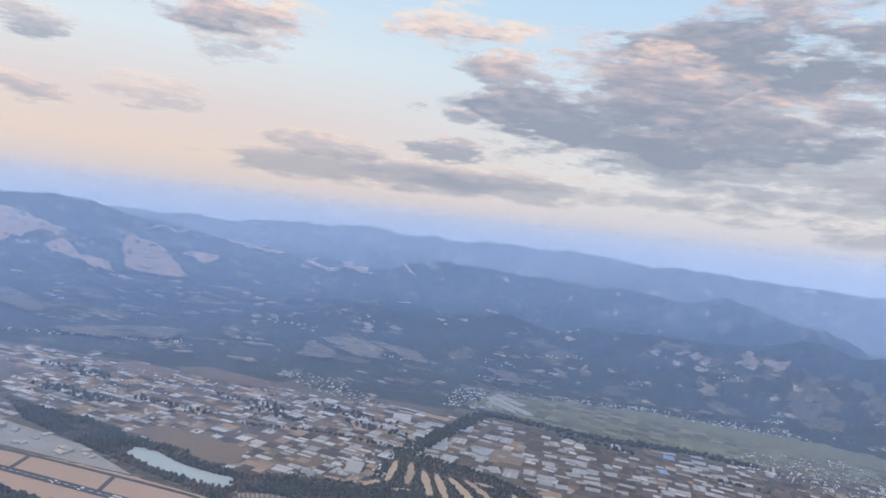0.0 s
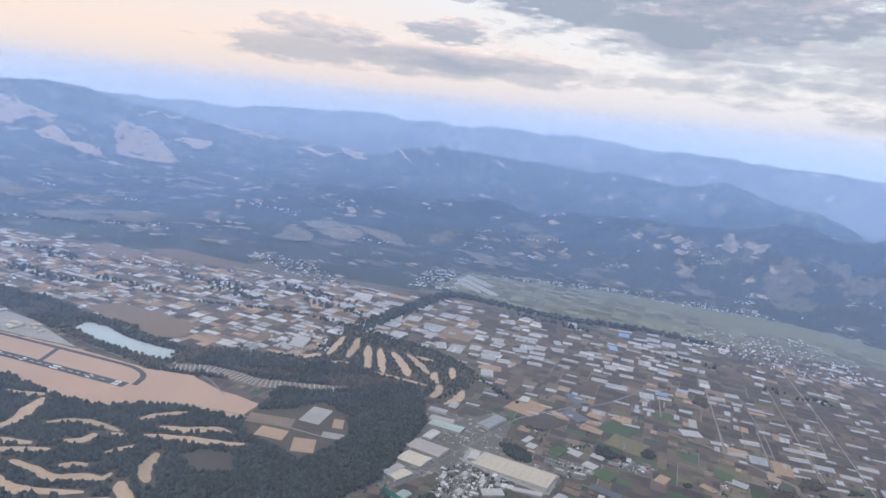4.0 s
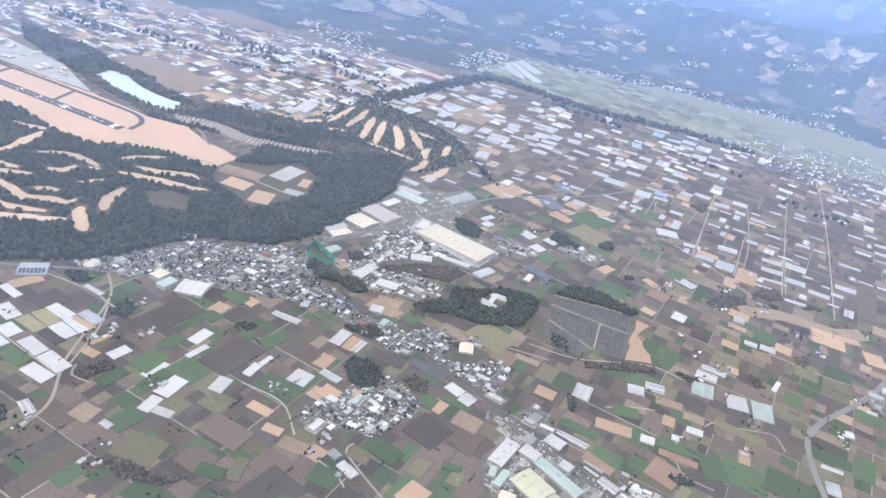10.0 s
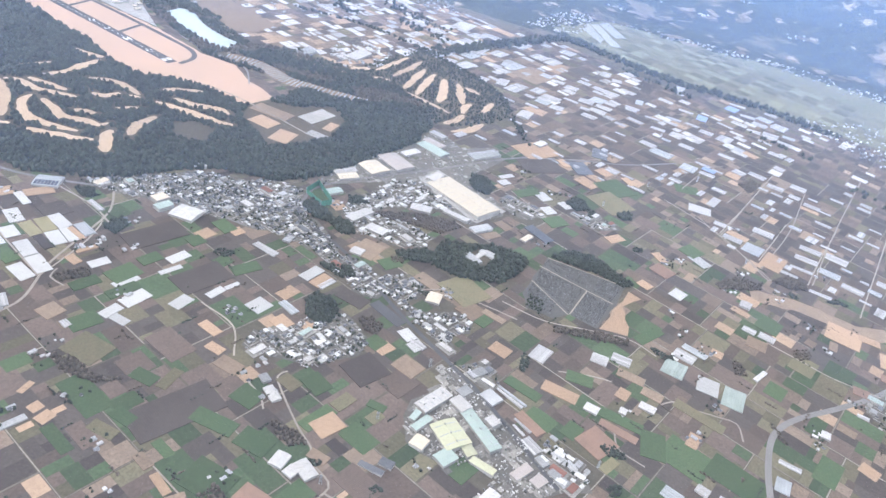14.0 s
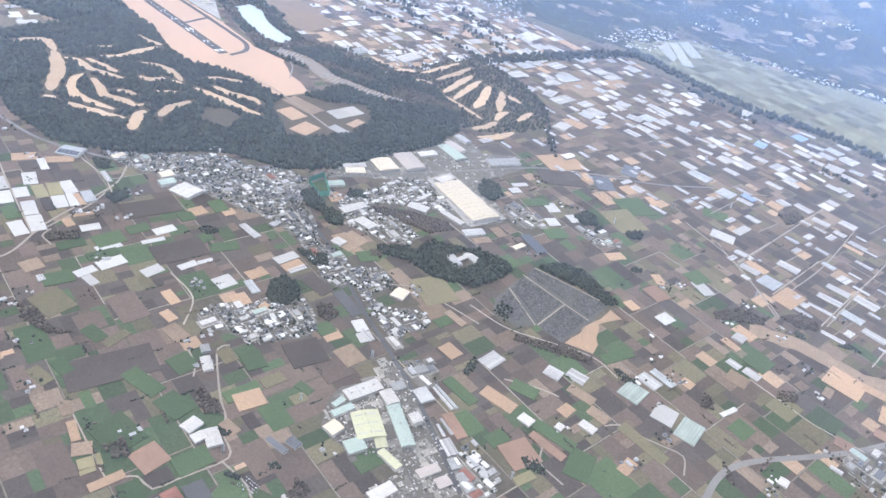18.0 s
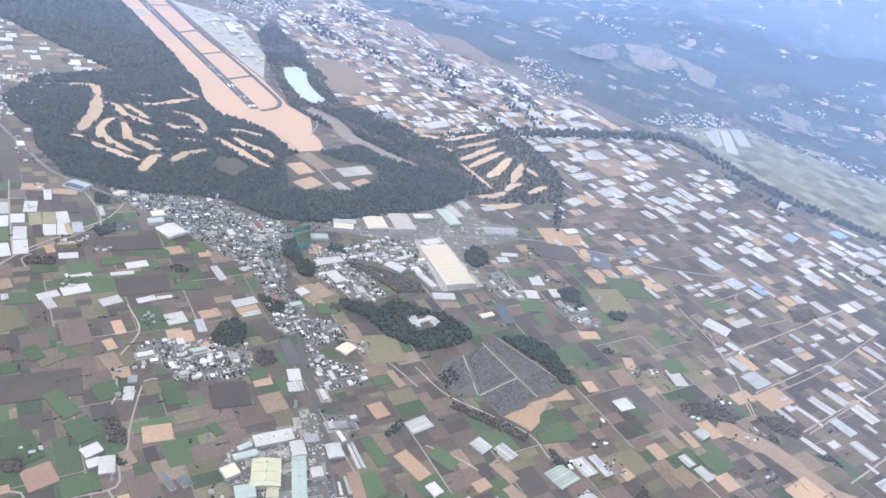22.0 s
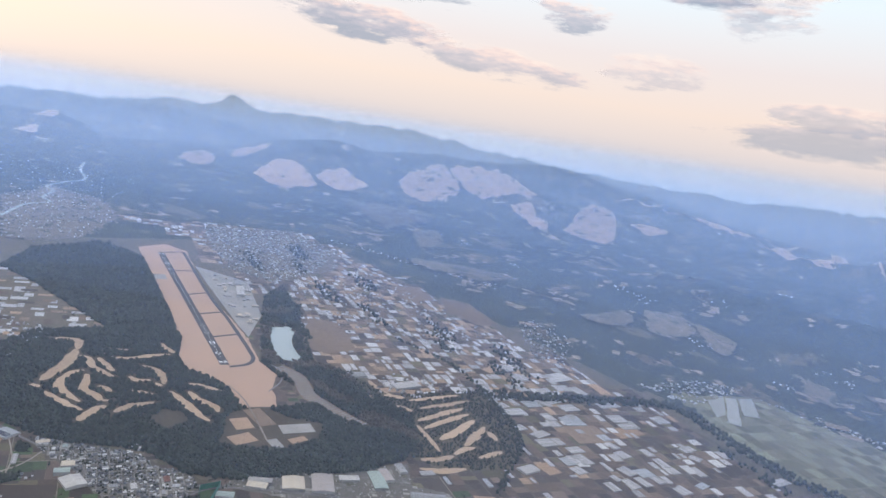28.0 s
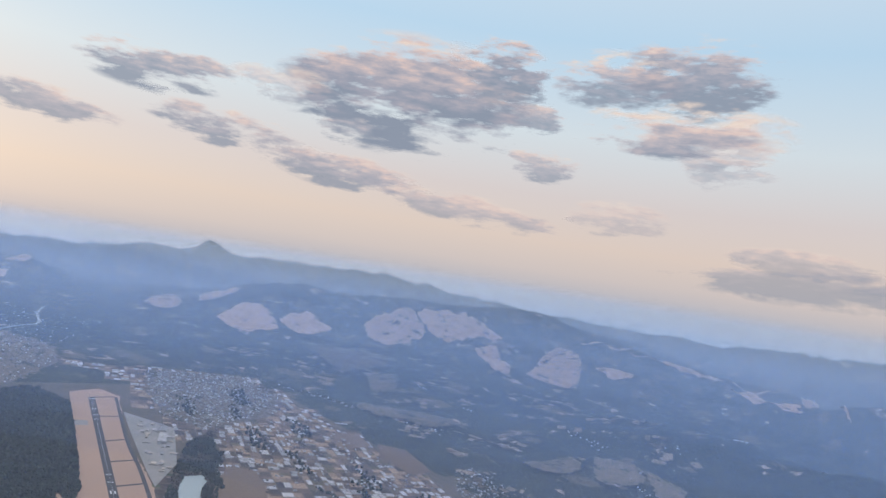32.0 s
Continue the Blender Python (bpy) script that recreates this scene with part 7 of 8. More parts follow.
M_CARS = material("car_paints", (0.30, 0.31, 0.33), rough=0.3, grain=1, grain2=6, vary=0.85, island=True)
M_GOODS = material("stacked_goods", (0.33, 0.32, 0.31), rough=0.6, grain=0.6, grain2=4, vary=0.8, island=True)
cars = in_outline(WORKS, 150) + in_outline(YARDS, 110) + in_outline(TOWNS["b"], 90) + in_outline(TOWNS["c"], 60) + in_outline(TOWNS["d"], 50) + in_outline(TOWNS["a"], 140)
blocks("parked_cars", cars, M_CARS, "parked cars in yards and along streets", (0.9, 0.38, 0.2), (1.1, 0.42, 0.26), True)
goods = in_outline(WORKS, 620) + in_outline(YARDS, 320) + in_outline(TOWNS["b"], 240) + in_outline(TOWNS["c"], 150) + in_outline(TOWNS["d"], 200) + in_outline(TOWNS["a"], 300)
blocks("stacked_goods", goods, M_GOODS, "stacked goods and containers in factory yards", (0.4, 0.4, 0.3), (2.4, 1.2, 1.1))
cars = [(-20 + i * 1.4 + 0.0 * j, 520 + j * 2.2) for i in range(16) for j in range(3)] + [(306 + i * 0.9, 306 + j * 2.0) for i in range(15) for j in range(5)]
blocks("parked_cars", [c for c in cars if clutter_rng.uniform() < 0.6], M_CARS, "rows of parked cars on asphalt", (0.9, 0.38, 0.2), (1.1, 0.42, 0.26), True)
sx, sy = [], []
for k in range(520):
    x, y = clutter_rng.uniform(-120, 800), clutter_rng.uniform(200, 1000)
    if blocked(x, y) or over_sheet(x, y, 4, 4, 0):
        continue
    a, n = radians(-17 + clutter_rng.choice((0, 90))), int(clutter_rng.integers(2, 12))
    for j in range(n):
        sx.append(x + math.cos(a) * j * 1.3 + clutter_rng.uniform(-.8, .8))
        sy.append(y + math.sin(a) * j * 1.3 + clutter_rng.uniform(-.8, .8))
half = len(sx) // 2
grove("hedgerow_scrub", np.array(sx[:half]), np.array(sy[:half]), M_CANOPY, size=0.8, seed=91, tall=0.9, label="dark hedgerow scrub along plot borders")
grove("hedgerow_scrub", np.array(sx[half:]), np.array(sy[half:]), M_BROWNWOOD, size=0.9, seed=92, tall=0.7, label="brown winter scrub along plot borders")

# dark copses beside the farms and hamlets
cop_x, cop_y = [], []
for k in range(46):
    x, y = clutter_rng.uniform(-60, 760), clutter_rng.uniform(250, 860)
    if blocked(x, y) or over_sheet(x, y, 10, 10, 0):
        continue
    rx, ry, turn = clutter_rng.uniform(4, 13), clutter_rng.uniform(2.5, 7), clutter_rng.uniform(0, 3.1)
    for j in range(int(rx * ry * 1.1)):
        a, q = clutter_rng.uniform(0, 6.3), math.sqrt(clutter_rng.uniform(0, 1))
        lx, ly = rx * q * math.cos(a), ry * q * math.sin(a)
        px, py = x + lx * math.cos(turn) - ly * math.sin(turn), y + lx * math.sin(turn) + ly * math.cos(turn)
        if not over_sheet(px, py, 3, 3, 0):
            cop_x.append(px)
            cop_y.append(py)
half = int(len(cop_x) * 0.65)
grove("copse", np.array(cop_x[:half]), np.array(cop_y[:half]), M_CANOPY, size=1.15, seed=95, tall=1.0, label="dark evergreen copses among the fields")
grove("copse", np.array(cop_x[half:]), np.array(cop_y[half:]), M_BROWNWOOD, size=1.1, seed=96, tall=0.9, label="bare brown winter copses among the fields")

# ---- the great cemetery: blocks of grey stones between paths ----
graves = new("cemetery")
tagged(graves, "large cemetery with close rows of grey stones", "cemetery")
tagged(outline_patch("cemetery_ground", CEMETERY, M_GRAVEL, lift=0.25, rag=1), "grey gravelled ground between graves", "ground cover", kind="structure")
tagged(outline_patch("dry_bank", [(403, 595), (410, 643), (414, 675), (428, 668), (414, 646), (425, 616), (427, 600)], M_STRAW, lift=0.5, rag=1.5), "tan bare bank beside the cemetery", "ground cover", kind="structure")
BLOCKS = [[(329, 630), (328, 654), (375, 647), (371, 602)], [(329, 662), (330, 675), (382, 678), (379, 652)], [(382, 651), (383, 678), (408, 677), (403, 644)], [(374, 599), (378, 643), (403, 640), (399, 597)], [(329, 601), (329, 624), (358, 609), (357, 586)]]
for n_block, quad in enumerate(BLOCKS):
    verts, faces = [], []
    r = random.Random(n_block)
    (ax, ay), (bx, by), (cx0, cy0), (dx0, dy0) = quad
    long_, wide_ = math.hypot(dx0 - ax, dy0 - ay), math.hypot(bx - ax, by - ay)
    rows_n, cols_n = int(long_ / 1.9), int(wide_ / 1.55)
    for i in range(rows_n):
        for j in range(cols_n):
            if r.random() > 0.86:
                continue
            s, t = (i + 0.5) / rows_n, (j + 0.5) / cols_n
            xx = (ax * (1 - t) + bx * t) * (1 - s) + (dx0 * (1 - t) + cx0 * t) * s + r.uniform(-.2, .2)
            yy = (ay * (1 - t) + by * t) * (1 - s) + (dy0 * (1 - t) + cy0 * t) * s + r.uniform(-.2, .2)
            sx, sy, sz = r.uniform(.35, .6), r.uniform(.35, .55), r.uniform(.5, 1.0)
            z = z_at(xx, yy) + 0.2
            n = len(verts)
            verts += [(xx + a * q, yy + b * q, z + c) for a, b, q, c in ((-sx, -sy, 1, 0), (sx, -sy, 1, 0), (sx, sy, 1, 0), (-sx, sy, 1, 0), (-sx, -sy, .7, sz), (sx, -sy, .7, sz), (sx, sy, .7, sz), (-sx, sy, .7, sz))]
            faces += [tuple(n + q for q in f) for f in ((4, 5, 6, 7), (0, 1, 5, 4), (1, 2, 6, 5), (2, 3, 7, 6), (3, 0, 4, 7))]
    tagged(mesh_object("gravestones", verts, faces, M_STONE, graves), "close rows of grey gravestones", kind="stuff")
for pts in ([(326, 658), (378, 647), (405, 642)], [(373, 599), (378, 647)], [(327, 628), (372, 597)], [(329, 678), (410, 680)]):
    strip("path", pts, 1.4, M_TRACK, lift=0.5, parent=graves)
x, y = scatter([(331, 606), (347, 601), (350, 580), (334, 586)], 2.6, 77)
grove("hedge_trees", x, y, M_CANOPY, size=1.2, seed=77, label="clipped trees among the graves")
# the driving range under green nets
net = new("driving_range")
tagged(net, "golf driving range inside tall green nets", "driving range")
for k, (a, b) in enumerate((((78, 623), (79, 646)), ((79, 646), (110, 620)), ((110, 620), (103, 610)), ((103, 610), (78, 623)))):
    dx, dy = b[0] - a[0], b[1] - a[1]
    bm = bmesh.new()
    box_bm(bm, 0, math.hypot(dx, dy), -0.06, 0.06, 0, 6.5)
    p = part("net", bm, M_GREENNET, net)
    p.matrix_local = stand(a[0], a[1], math.degrees(math.atan2(dy, dx)))
    bm = bmesh.new()
    box_bm(bm, -.2, .2, -.2, .2, 0, 7)
    part("post", bm, M_STEEL, net).matrix_local = stand(a[0], a[1], 0)
slab("turf", 92, 625, 30, 18, -29, M_CROP, net, 0.4)
slab("ballpark", 115, 623, 18, 14, -29, M_STRAW, farmland, 0.5)


def pylon(x, y, h=7.0):
    """A lattice transmission tower: four legs that taper, cross braces, three pairs of arms."""
    ob = new("transmission_tower")
    tagged(ob, "steel lattice transmission tower among the fields", "transmission tower", "transmission towers")

    def bar(p, q, r=0.09, name="brace"):
        d = Vector(q) - Vector(p)
        bm = bmesh.new()
        box_bm(bm, -r, r, -r, r, 0, d.length)
        part(name, bm, M_STEEL, ob).matrix_local = Matrix.Translation(p) @ d.to_track_quat("Z", "Y").to_matrix().to_4x4()
    base, top = 0.9, 0.16
    for sx, sy in ((-1, -1), (1, -1), (1, 1), (-1, 1)):
        bar((sx * base, sy * base, -0.5), (sx * top, sy * top, h), 0.11, "leg")
    for k in range(5):
        z0, z1 = h * k / 5, h * (k + 1) / 5
        a, b = base + (top - base) * k / 5, base + (top - base) * (k + 1) / 5
        for s in (-1, 1):
            bar((-a, s * a, z0), (b, s * b, z1))
            bar((s * a, -a, z0), (s * b, b, z1))
    for z in (0.7, 0.82, 0.94):
        bar((-1.3, 0, h * z), (1.3, 0, h * z), 0.1, "arm")
    ob.matrix_world = stand(x, y, 25)
    return ob


first = pylon(285, 387)
for x, y, s in ((294, 459, 1.15), (280, 318, 1.1), (352, 834, 1.1), (438, 434, 1.0), (390, 933, 1.1), (446, 1004, 1.1), (378, 1122, 1.1), (521, 822, 0.9)):
    copy_thing(first, stand(x, y, 25)).scale = (s, s, s)

# ---- the far slopes: dry meadows, clearings, paddies and villages ----
def meadow(points, mat, label, lift=5.0, rag=13.0, seed=3):
    ob = outline_patch("meadow", points, mat, lift=lift, rag=rag, step=11, seed=seed, curved=True)
    bm = bmesh.new()
    bm.from_mesh(ob.data)
    for _ in range(2):
        bmesh.ops.subdivide_edges(bm, edges=[e for e in bm.edges if e.calc_length() > 22], cuts=1)
        bmesh.ops.triangulate(bm, faces=[f for f in bm.faces if len(f.verts) > 3])
    co = np.array([v.co[:2] for v in bm.verts])
    for v, h in zip(bm.verts, height(co[:, 0], co[:, 1])):
        v.co.z = h + lift
    bm.to_mesh(ob.data)
    bm.free()
    return tagged(ob, label, "meadow", kind="structure")


TAN = "tan dry meadow on the wooded hillside"
M_CLEARING = material("hill_farms", (0.165, 0.140, 0.112), grain=5, grain2=26, second=(0.085, 0.08, 0.06), vary=0.3, clearings=((34, 0.57, (0.045, 0.050, 0.040)), (16, 0.64, (0.28, 0.25, 0.22))))
meadow([(-2050, 1733), (-2179, 1857), (-2211, 1977), (-2113, 1985), (-1919, 1931), (-1783, 1880), (-1771, 1796), (-1782, 1728), (-1882, 1707)], M_MEADOW, TAN, rag=5.0)
meadow([(-1920, 1953), (-1990, 2055), (-1991, 2143), (-1907, 2136), (-1815, 2151), (-1717, 1973), (-1790, 1937)], M_MEADOW, TAN, rag=5.0)
meadow([(-1839, 2335), (-1887, 2415), (-1983, 2591), (-1920, 2678), (-1800, 2617), (-1647, 2530), (-1572, 2395), (-1560, 2278), (-1657, 2263), (-1736, 2282)], M_MEADOW, TAN, rag=5.0)
meadow([(-1901, 2681), (-1862, 2847), (-1674, 2858), (-1421, 2793), (-1497, 2694), (-1489, 2617), (-1577, 2563), (-1695, 2577)], M_MEADOW, TAN, rag=5.0)
meadow([(-2397, 1554), (-2557, 1654), (-2654, 1775), (-2436, 1731), (-2283, 1658), (-2243, 1567)], M_MEADOW, TAN, rag=5.0)
meadow([(-2402, 1797), (-2557, 1886), (-2618, 2046), (-2475, 2036), (-2437, 1984), (-2395, 1879)], M_MEADOW, TAN, rag=5.0)
meadow([(-1402, 2621), (-1402, 2726), (-1341, 2702), (-1143, 2576), (-1147, 2514), (-1271, 2541)], M_MEADOW, TAN, rag=5.0)
meadow([(-1107, 2625), (-1250, 2910), (-1272, 3104), (-1092, 2954), (-926, 2705), (-1009, 2633)], M_MEADOW, TAN, rag=5.0)
meadow([(-1048, 2997), (-1014, 3050), (-929, 3097), (-934, 2983)], M_MEADOW, TAN, rag=5.0)
meadow([(-1298, 3168), (-1180, 3324), (-944, 3435), (-700, 3501), (-583, 3702), (-628, 3636), (-789, 3414), (-1108, 3363)], M_MEADOW, TAN, rag=5.0)
meadow([(-669, 3390), (-569, 3507), (-298, 3273), (-348, 3194), (-540, 3332)], M_MEADOW, TAN, rag=5.0)
meadow([(-492, 3724), (-132, 3237), (-122, 3214), (-427, 3754)], M_MEADOW, TAN, rag=5.0)
meadow([(-321, 1765), (-317, 1848), (-325, 1957), (-257, 1912), (-233, 1805), (-257, 1769)], M_CLEARING, "pale terraced clearing in the wooded hills", rag=5.0)
meadow([(-301, 2026), (-237, 2064), (-134, 2006), (-134, 1903), (-179, 1872)], M_CLEARING, "pale terraced clearing in the wooded hills", rag=5.0)
meadow([(-194, 2064), (-114, 2054), (-43, 2037), (0, 1919), (-51, 1932), (-116, 2002)], M_CLEARING, "pale terraced clearing in the wooded hills", rag=5.0)
meadow([(-1564, 1915), (-1545, 2050), (-1289, 2075), (-1269, 1953), (-1215, 1837), (-1367, 1847)], M_CLEARING, "pale terraced clearing in the wooded hills", rag=5.0)
meadow([(-1140, 1878), (-1177, 2010), (-1004, 1891), (-965, 1775)], M_CLEARING, "pale terraced clearing in the wooded hills", rag=5.0)
meadow([(-776, 1741), (-717, 1800), (-630, 1831), (-610, 1699), (-691, 1688)], M_CLEARING, "pale terraced clearing in the wooded hills", rag=5.0)
meadow([(-2762, 987), (-2874, 1106), (-2729, 1065)], M_MEADOW, TAN, rag=5.0)
meadow([(-3026, 1114), (-3090, 1233), (-2994, 1200)], M_MEADOW, TAN, rag=5.0)
meadow([(139, 1978), (215, 1962), (274, 1879), (194, 1881)], M_CLEARING, "small pale clearing in the woods")
meadow([(-839, 1615), (-795, 1732), (-680, 1717), (-723, 1613)], M_CLEARING, "small pale clearing in the woods", rag=12)
VALLEY = [(95, 1535), (119, 1618), (168, 1720), (294, 1716), (401, 1743), (620, 1760), (900, 1700), (1100, 1560), (1000, 1420), (640, 1410), (462, 1455), (373, 1430), (270, 1441), (179, 1493)]
meadow(VALLEY, M_PADDY, "wide green paddy plain in the valley", lift=1.0)
far_rng = np.random.default_rng(17)
pv, pf = [], []
for i in range(-4, 34):
    for j in range(-2, 16):
        u0, v0 = i * 30 + far_rng.uniform(-2, 2), 1380 + j * 24 + far_rng.uniform(-2, 2)
        cells = [turned(u0 - 410 + du, v0 + dv, -17) for du, dv in ((0, 0), (27, 0), (27, 22), (0, 22))]
        if all(holds(VALLEY, *c) for c in cells):
            n = len(pv)
            pv += [(cx_, cy_, z_at(cx_, cy_) + 1.5) for cx_, cy_ in cells]
            pf.append((n, n + 1, n + 2, n + 3))
tagged(mesh_object("paddies", pv, pf, M_PADDIES), "pale green and straw paddies in the valley", "paddies", kind="stuff")


def far_village(outline, n, seed, label="far village, scattered pale roofs among trees"):
    """Roofs too far to tell apart: small gabled boxes."""
    r = np.random.default_rng(seed)
    o = np.array(outline, float)
    verts, faces = [], []
    while len(faces) < n * 6:
        x, y = r.uniform(o[:, 0].min(), o[:, 0].max()), r.uniform(o[:, 1].min(), o[:, 1].max())
        if not inside(np.array([x]), np.array([y]), outline)[0]:
            continue
        w, d, h = r.uniform(1.2, 3.2), r.uniform(1.0, 1.8), r.uniform(1.2, 2.0)
        a = radians(r.choice((-17, 73)))
        z = z_at(x, y) + 0.5
        k = len(verts)
        for dx, dy, dz in ((-w, -d, 0), (w, -d, 0), (w, d, 0), (-w, d, 0), (-w, -d, h), (w, -d, h), (w, d, h), (-w, d, h), (-w, 0, h + .8), (w, 0, h + .8)):
            verts.append((x + dx * math.cos(a) - dy * math.sin(a), y + dx * math.sin(a) + dy * math.cos(a), z + dz))
        faces += [tuple(k + i for i in f) for f in ((0, 1, 5, 4), (1, 2, 6, 9, 5), (2, 3, 7, 6), (3, 0, 4, 8, 7), (4, 5, 9, 8), (6, 7, 8, 9))]
    return tagged(mesh_object("far_village", verts, faces, M_ROOFS), label, "village", kind="stuff")


M_ROOFS = material("mixed_roofs", (0.42, 0.42, 0.42), rough=0.6, grain=2, grain2=30, vary=0.7, island=True)
far_village([(-313, 1532), (-310, 1616), (-184, 1570), (-60, 1400), (-132, 1390)], 150, 1)
far_village([(40, 1500), (66, 1666), (133, 1752), (145, 1532)], 160, 2)
far_village([(168, 1720), (294, 1716), (500, 1755), (900, 1700), (900, 1760), (560, 1810), (300, 1770)], 260, 3)
far_village([(560, 1430), (760, 1250), (960, 1330), (900, 1560), (700, 1520)], 420, 4)
far_village([(-1172, 1149), (-1132, 1405), (-905, 1425), (-723, 1247), (-640, 1090), (-755, 1040), (-925, 1077)], 1200, 5, "far town with dense pale roofs")
far_village([(-640, 1120), (-717, 1308), (-585, 1386), (-224, 1414), (-180, 1200), (-300, 1050), (-480, 1075)], 240, 6)
far_village([(-500, 560), (-420, 480), (-300, 470), (-330, 520), (-420, 600)], 130, 7)
far_village([(-100, 960), (-140, 1060), (-60, 1120), (-40, 1010)], 60, 8, "white clubhouse and lodges by the golf course")
far_village([(-1120, 1435), (-769, 1597), (-592, 1735), (-514, 1703), (-946, 1564)], 70, 9)
far_village([(-2300, 700), (-1500, 700), (-1300, 900), (-1900, 1250)], 260, 10)
# the pale plain up the valley, beyond the runway
for k in range(36):
    a, b = far_rng.uniform(-1300, -560), far_rng.uniform(1040, 1470)
    w, d = far_rng.uniform(14, 34), far_rng.uniform(8, 18)
    slab("far_plot", a, b, w, d, -17 + far_rng.choice((0, 90)), (M_PALE, M_STRAW, M_PLASTIC, M_MULCH, M_SOIL)[int(far_rng.integers(0, 5))], farmland, 0.7)
# wooded patches between the far fields
for k, (x, y, rx, ry) in enumerate(((-300, 1290, 60, 18), (-120, 1320, 70, 20), (-420, 1200, 60, 16), (-560, 1180, 70, 20), (-620, 1320, 60, 24), (-240, 1240, 50, 14), (-80, 1250, 60, 16), (-820, 1130, 80, 22), (-900, 1300, 70, 26), (-760, 1220, 60, 14), (330, 1380, 70, 14), (700, 1150, 50, 14), (560, 1250, 50, 14), (800, 980, 40, 14))):
    thicket([turned(-rx, 0, -17)[0:2] and (x + turned(-rx, 0, -17)[0], y + turned(-rx, 0, -17)[1]), (x, y), (x + turned(rx, 0, -17)[0], y + turned(rx, 0, -17)[1])], ry * 1.7, 4.2, 2.6, M_CANOPY, 200 + k, "dark belt of woods between far fields", 0.22)


# ---- hamlets, clearings and farm roofs sprinkled over the wooded slopes ----
hv, hf = [], []
bv_, bf_ = [], []
for k in range(110):
    x, y = far_rng.uniform(-1500, 1000), far_rng.uniform(1500, 2750)
    if holds(VALLEY, x, y) or (-80 < x and y > 2450):
        continue
    n = int(far_rng.integers(2, 9))
    for j in range(n):
        a, l, w = radians(far_rng.uniform(-80, 60)), far_rng.uniform(6, 22), far_rng.uniform(4, 13)
        cx_, cy_ = x + far_rng.normal(0, 34), y + far_rng.normal(0, 20)
        m = len(bv_)
        for du, dv in ((-l, -w), (0, -w * 1.25), (l, -w * .8), (l * 1.1, w), (0, w * .9), (-l * .9, w)):
            px, py = cx_ + du * math.cos(a) - dv * math.sin(a), cy_ + du * math.sin(a) + dv * math.cos(a)
            bv_.append((px, py, z_at(px, py) + 3.2))
        bf_ += [(m, m + 1, m + 4, m + 5), (m + 1, m + 2, m + 3, m + 4)]
M_GLADE = material("hill_clearings", (0.21, 0.168, 0.132), grain=5, grain2=40, second=(0.13, 0.115, 0.085), vary=0.5, island=True)
tagged(mesh_object("hill_clearings", bv_, bf_, M_GLADE), "small dry clearings and fields on the wooded slopes", "clearings", kind="stuff")
for k in range(26):
    x, y = far_rng.uniform(-1500, 900), far_rng.uniform(1500, 2500)
    if holds(VALLEY, x, y):
        continue
    s_ = far_rng.uniform(14, 46)
    far_village([(x - s_, y - s_ * .4), (x + s_, y - s_ * .6), (x + s_ * .8, y + s_ * .4), (x - s_ * .9, y + s_ * .5)], int(far_rng.integers(5, 22)), 300 + k, "hamlet of a few pale roofs on the slope")

# broad single fields on the far plain
tagged(outline_patch("far_field", [(138, 1589), (144, 1638), (191, 1559), (193, 1523)], M_MULCH, lift=1.6, rag=1.5), "pale film-covered paddies in strips", "field", kind="structure")
tagged(outline_patch("far_field", [(145, 1643), (156, 1667), (234, 1535), (213, 1526)], M_MULCH, lift=1.6, rag=1.5), "pale film-covered paddies in strips", "field", kind="structure")
tagged(outline_patch("far_field", [(157, 1671), (169, 1704), (227, 1619), (209, 1593)], M_MULCH, lift=1.6, rag=1.5), "pale film-covered paddies in strips", "field", kind="structure")
tagged(outline_patch("far_field", [(-316, 970), (-412, 1047), (-373, 1090), (-241, 1041), (-238, 981), (-271, 961)], M_PALE, lift=1.6, rag=1.5), "tan bare field on the far plain", "field", kind="structure")
tagged(outline_patch("far_field", [(-499, 1458), (-448, 1504), (-311, 1466), (-302, 1406), (-409, 1400)], M_PALE, lift=1.6, rag=1.5), "tan bare field on the far plain", "field", kind="structure")
tagged(outline_patch("far_field", [(-590, 1372), (-583, 1454), (-485, 1429), (-470, 1333)], M_PALE, lift=1.6, rag=1.5), "tan bare field on the far plain", "field", kind="structure")

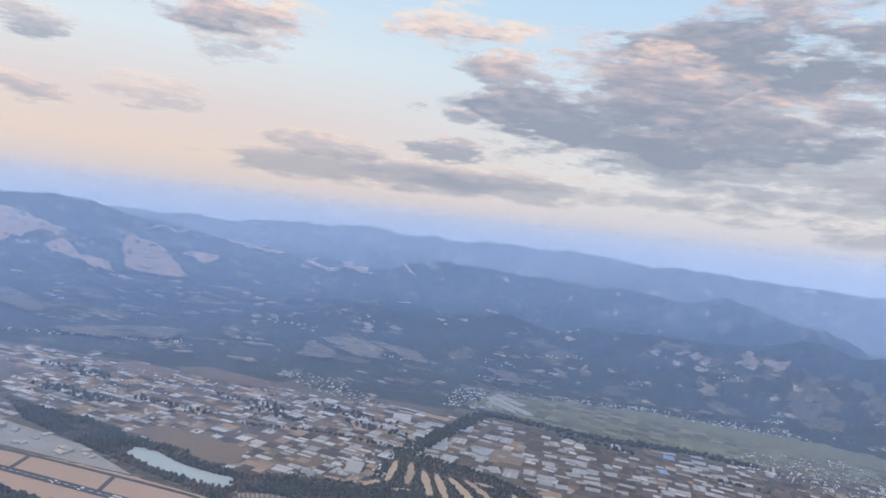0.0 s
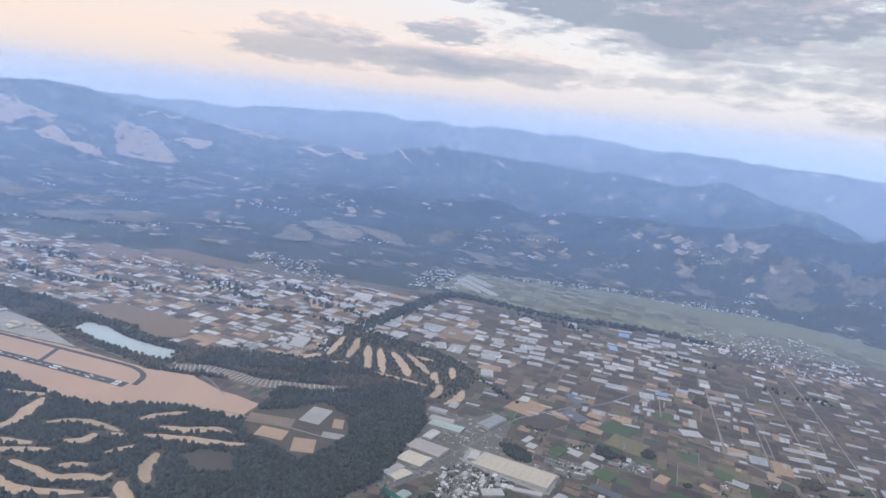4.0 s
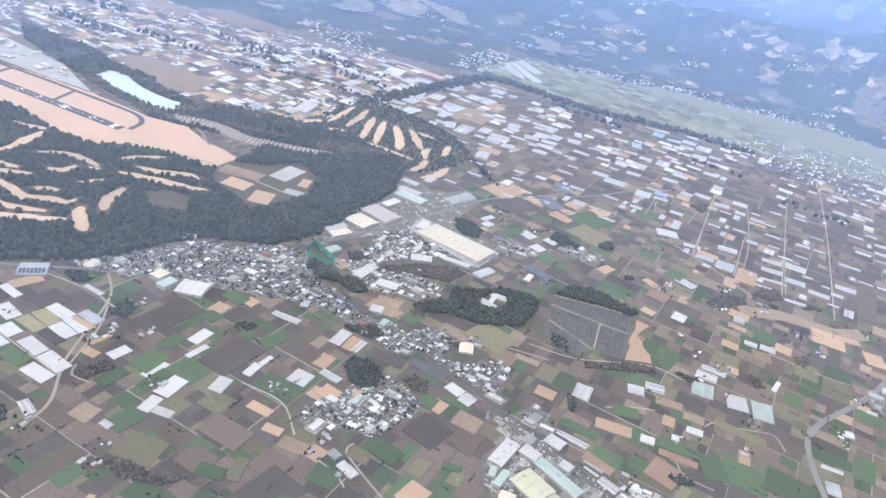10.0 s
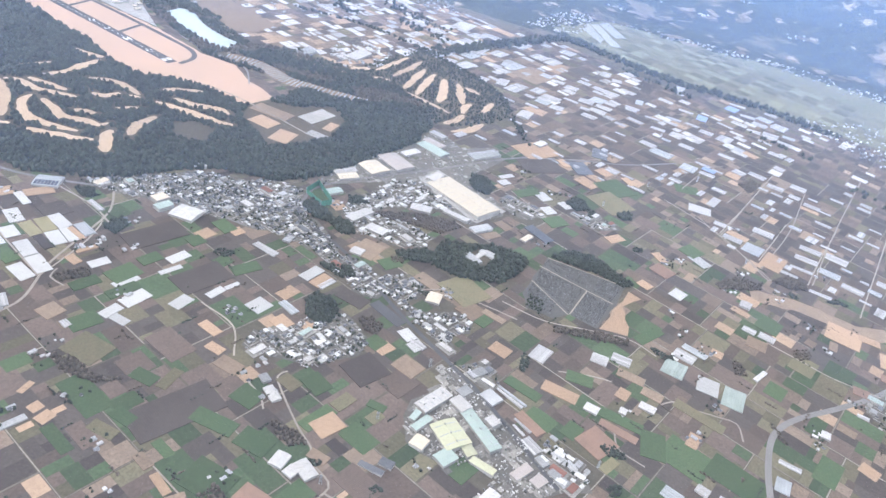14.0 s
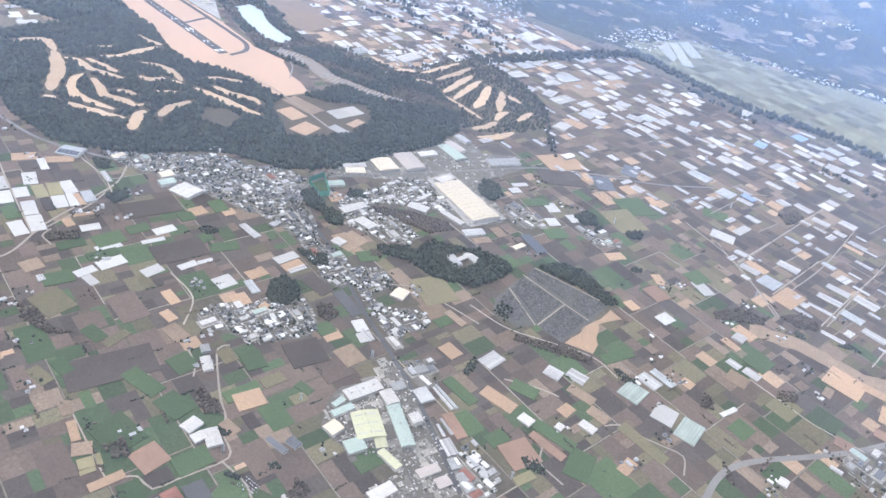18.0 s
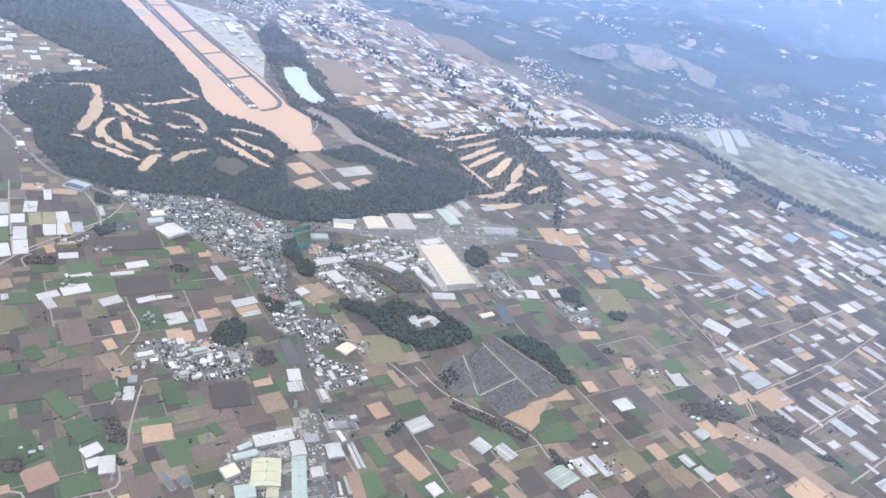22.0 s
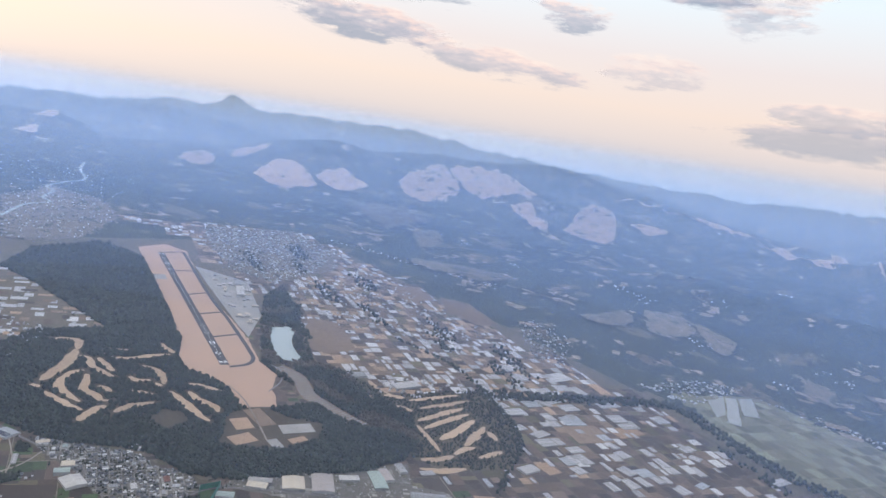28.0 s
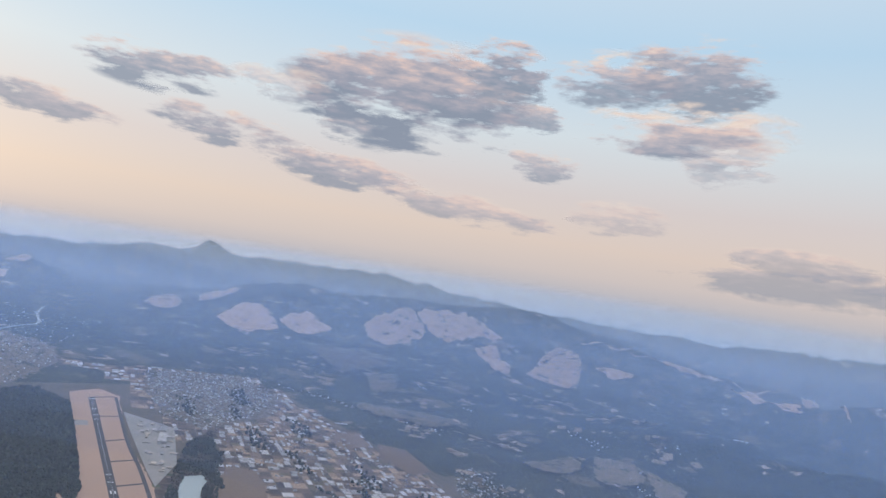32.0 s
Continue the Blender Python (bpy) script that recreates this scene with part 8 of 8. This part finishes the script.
M_TOWNLAND = material("town_land", (0.20, 0.175, 0.15), grain=5, grain2=30, second=(0.11, 0.10, 0.085), vary=0.35, clearings=((40, 0.58, (0.06, 0.06, 0.05)), (22, 0.62, (0.34, 0.32, 0.30))))
tagged(outline_patch("town_ground", [(-1172, 1149), (-1132, 1405), (-905, 1425), (-723, 1300), (-640, 1090), (-755, 1040), (-925, 1077)], M_TOWNLAND, lift=0.9, rag=12), "pale built-up ground of the far town", "ground cover", kind="structure")
VALLEY_TOWN = [(-1457, 712), (-1623, 874), (-1478, 975), (-1241, 956), (-1017, 804), (-983, 691), (-1002, 631)]
tagged(outline_patch("town_ground", VALLEY_TOWN, M_TOWNLAND, lift=0.9, rag=14), "pale built-up ground of the far valley town", "ground cover", kind="structure")
far_village(VALLEY_TOWN, 330, 41, "far valley town with scattered pale roofs")
strip_river = strip("river", [(-1207, 668), (-1349, 750), (-1394, 821), (-1449, 812), (-1556, 866), (-1619, 861), (-1717, 944), (-1779, 1010), (-1974, 1048), (-2136, 1106)], 9, M_WATER, lift=1.4, step=20)
tagged(strip_river, "pale winding river in the far valley", "river", kind="structure")
WEST_FIELDS = [(-786, 592), (-793, 651), (-573, 666), (-438, 682), (-402, 663), (-396, 566), (-404, 523)]
tagged(outline_patch("west_farmland", WEST_FIELDS, M_LAND, lift=0.5, rag=6), "brown farmland beyond the woods", "farmland", kind="structure")
west_rng = random.Random(19)
for k in range(420):
    x, y = west_rng.uniform(min(p[0] for p in WEST_FIELDS), max(p[0] for p in WEST_FIELDS)), west_rng.uniform(min(p[1] for p in WEST_FIELDS), max(p[1] for p in WEST_FIELDS))
    if holds(WEST_FIELDS, x, y) and not blocked(x, y) and len(SHEETED) < 700 and not over_sheet(x, y, 26, 14, 0):
        SHEETED.append((x, y, 26, 14, 0))
        slab("far_plot", x, y, west_rng.uniform(14, 26), west_rng.uniform(9, 15), -17 + west_rng.choice((0, 90)), west_rng.choice((M_FILM, M_PLASTIC, M_STRAW, M_SOIL, M_DARK, M_FILM, M_PALE)), farmland, 0.9)
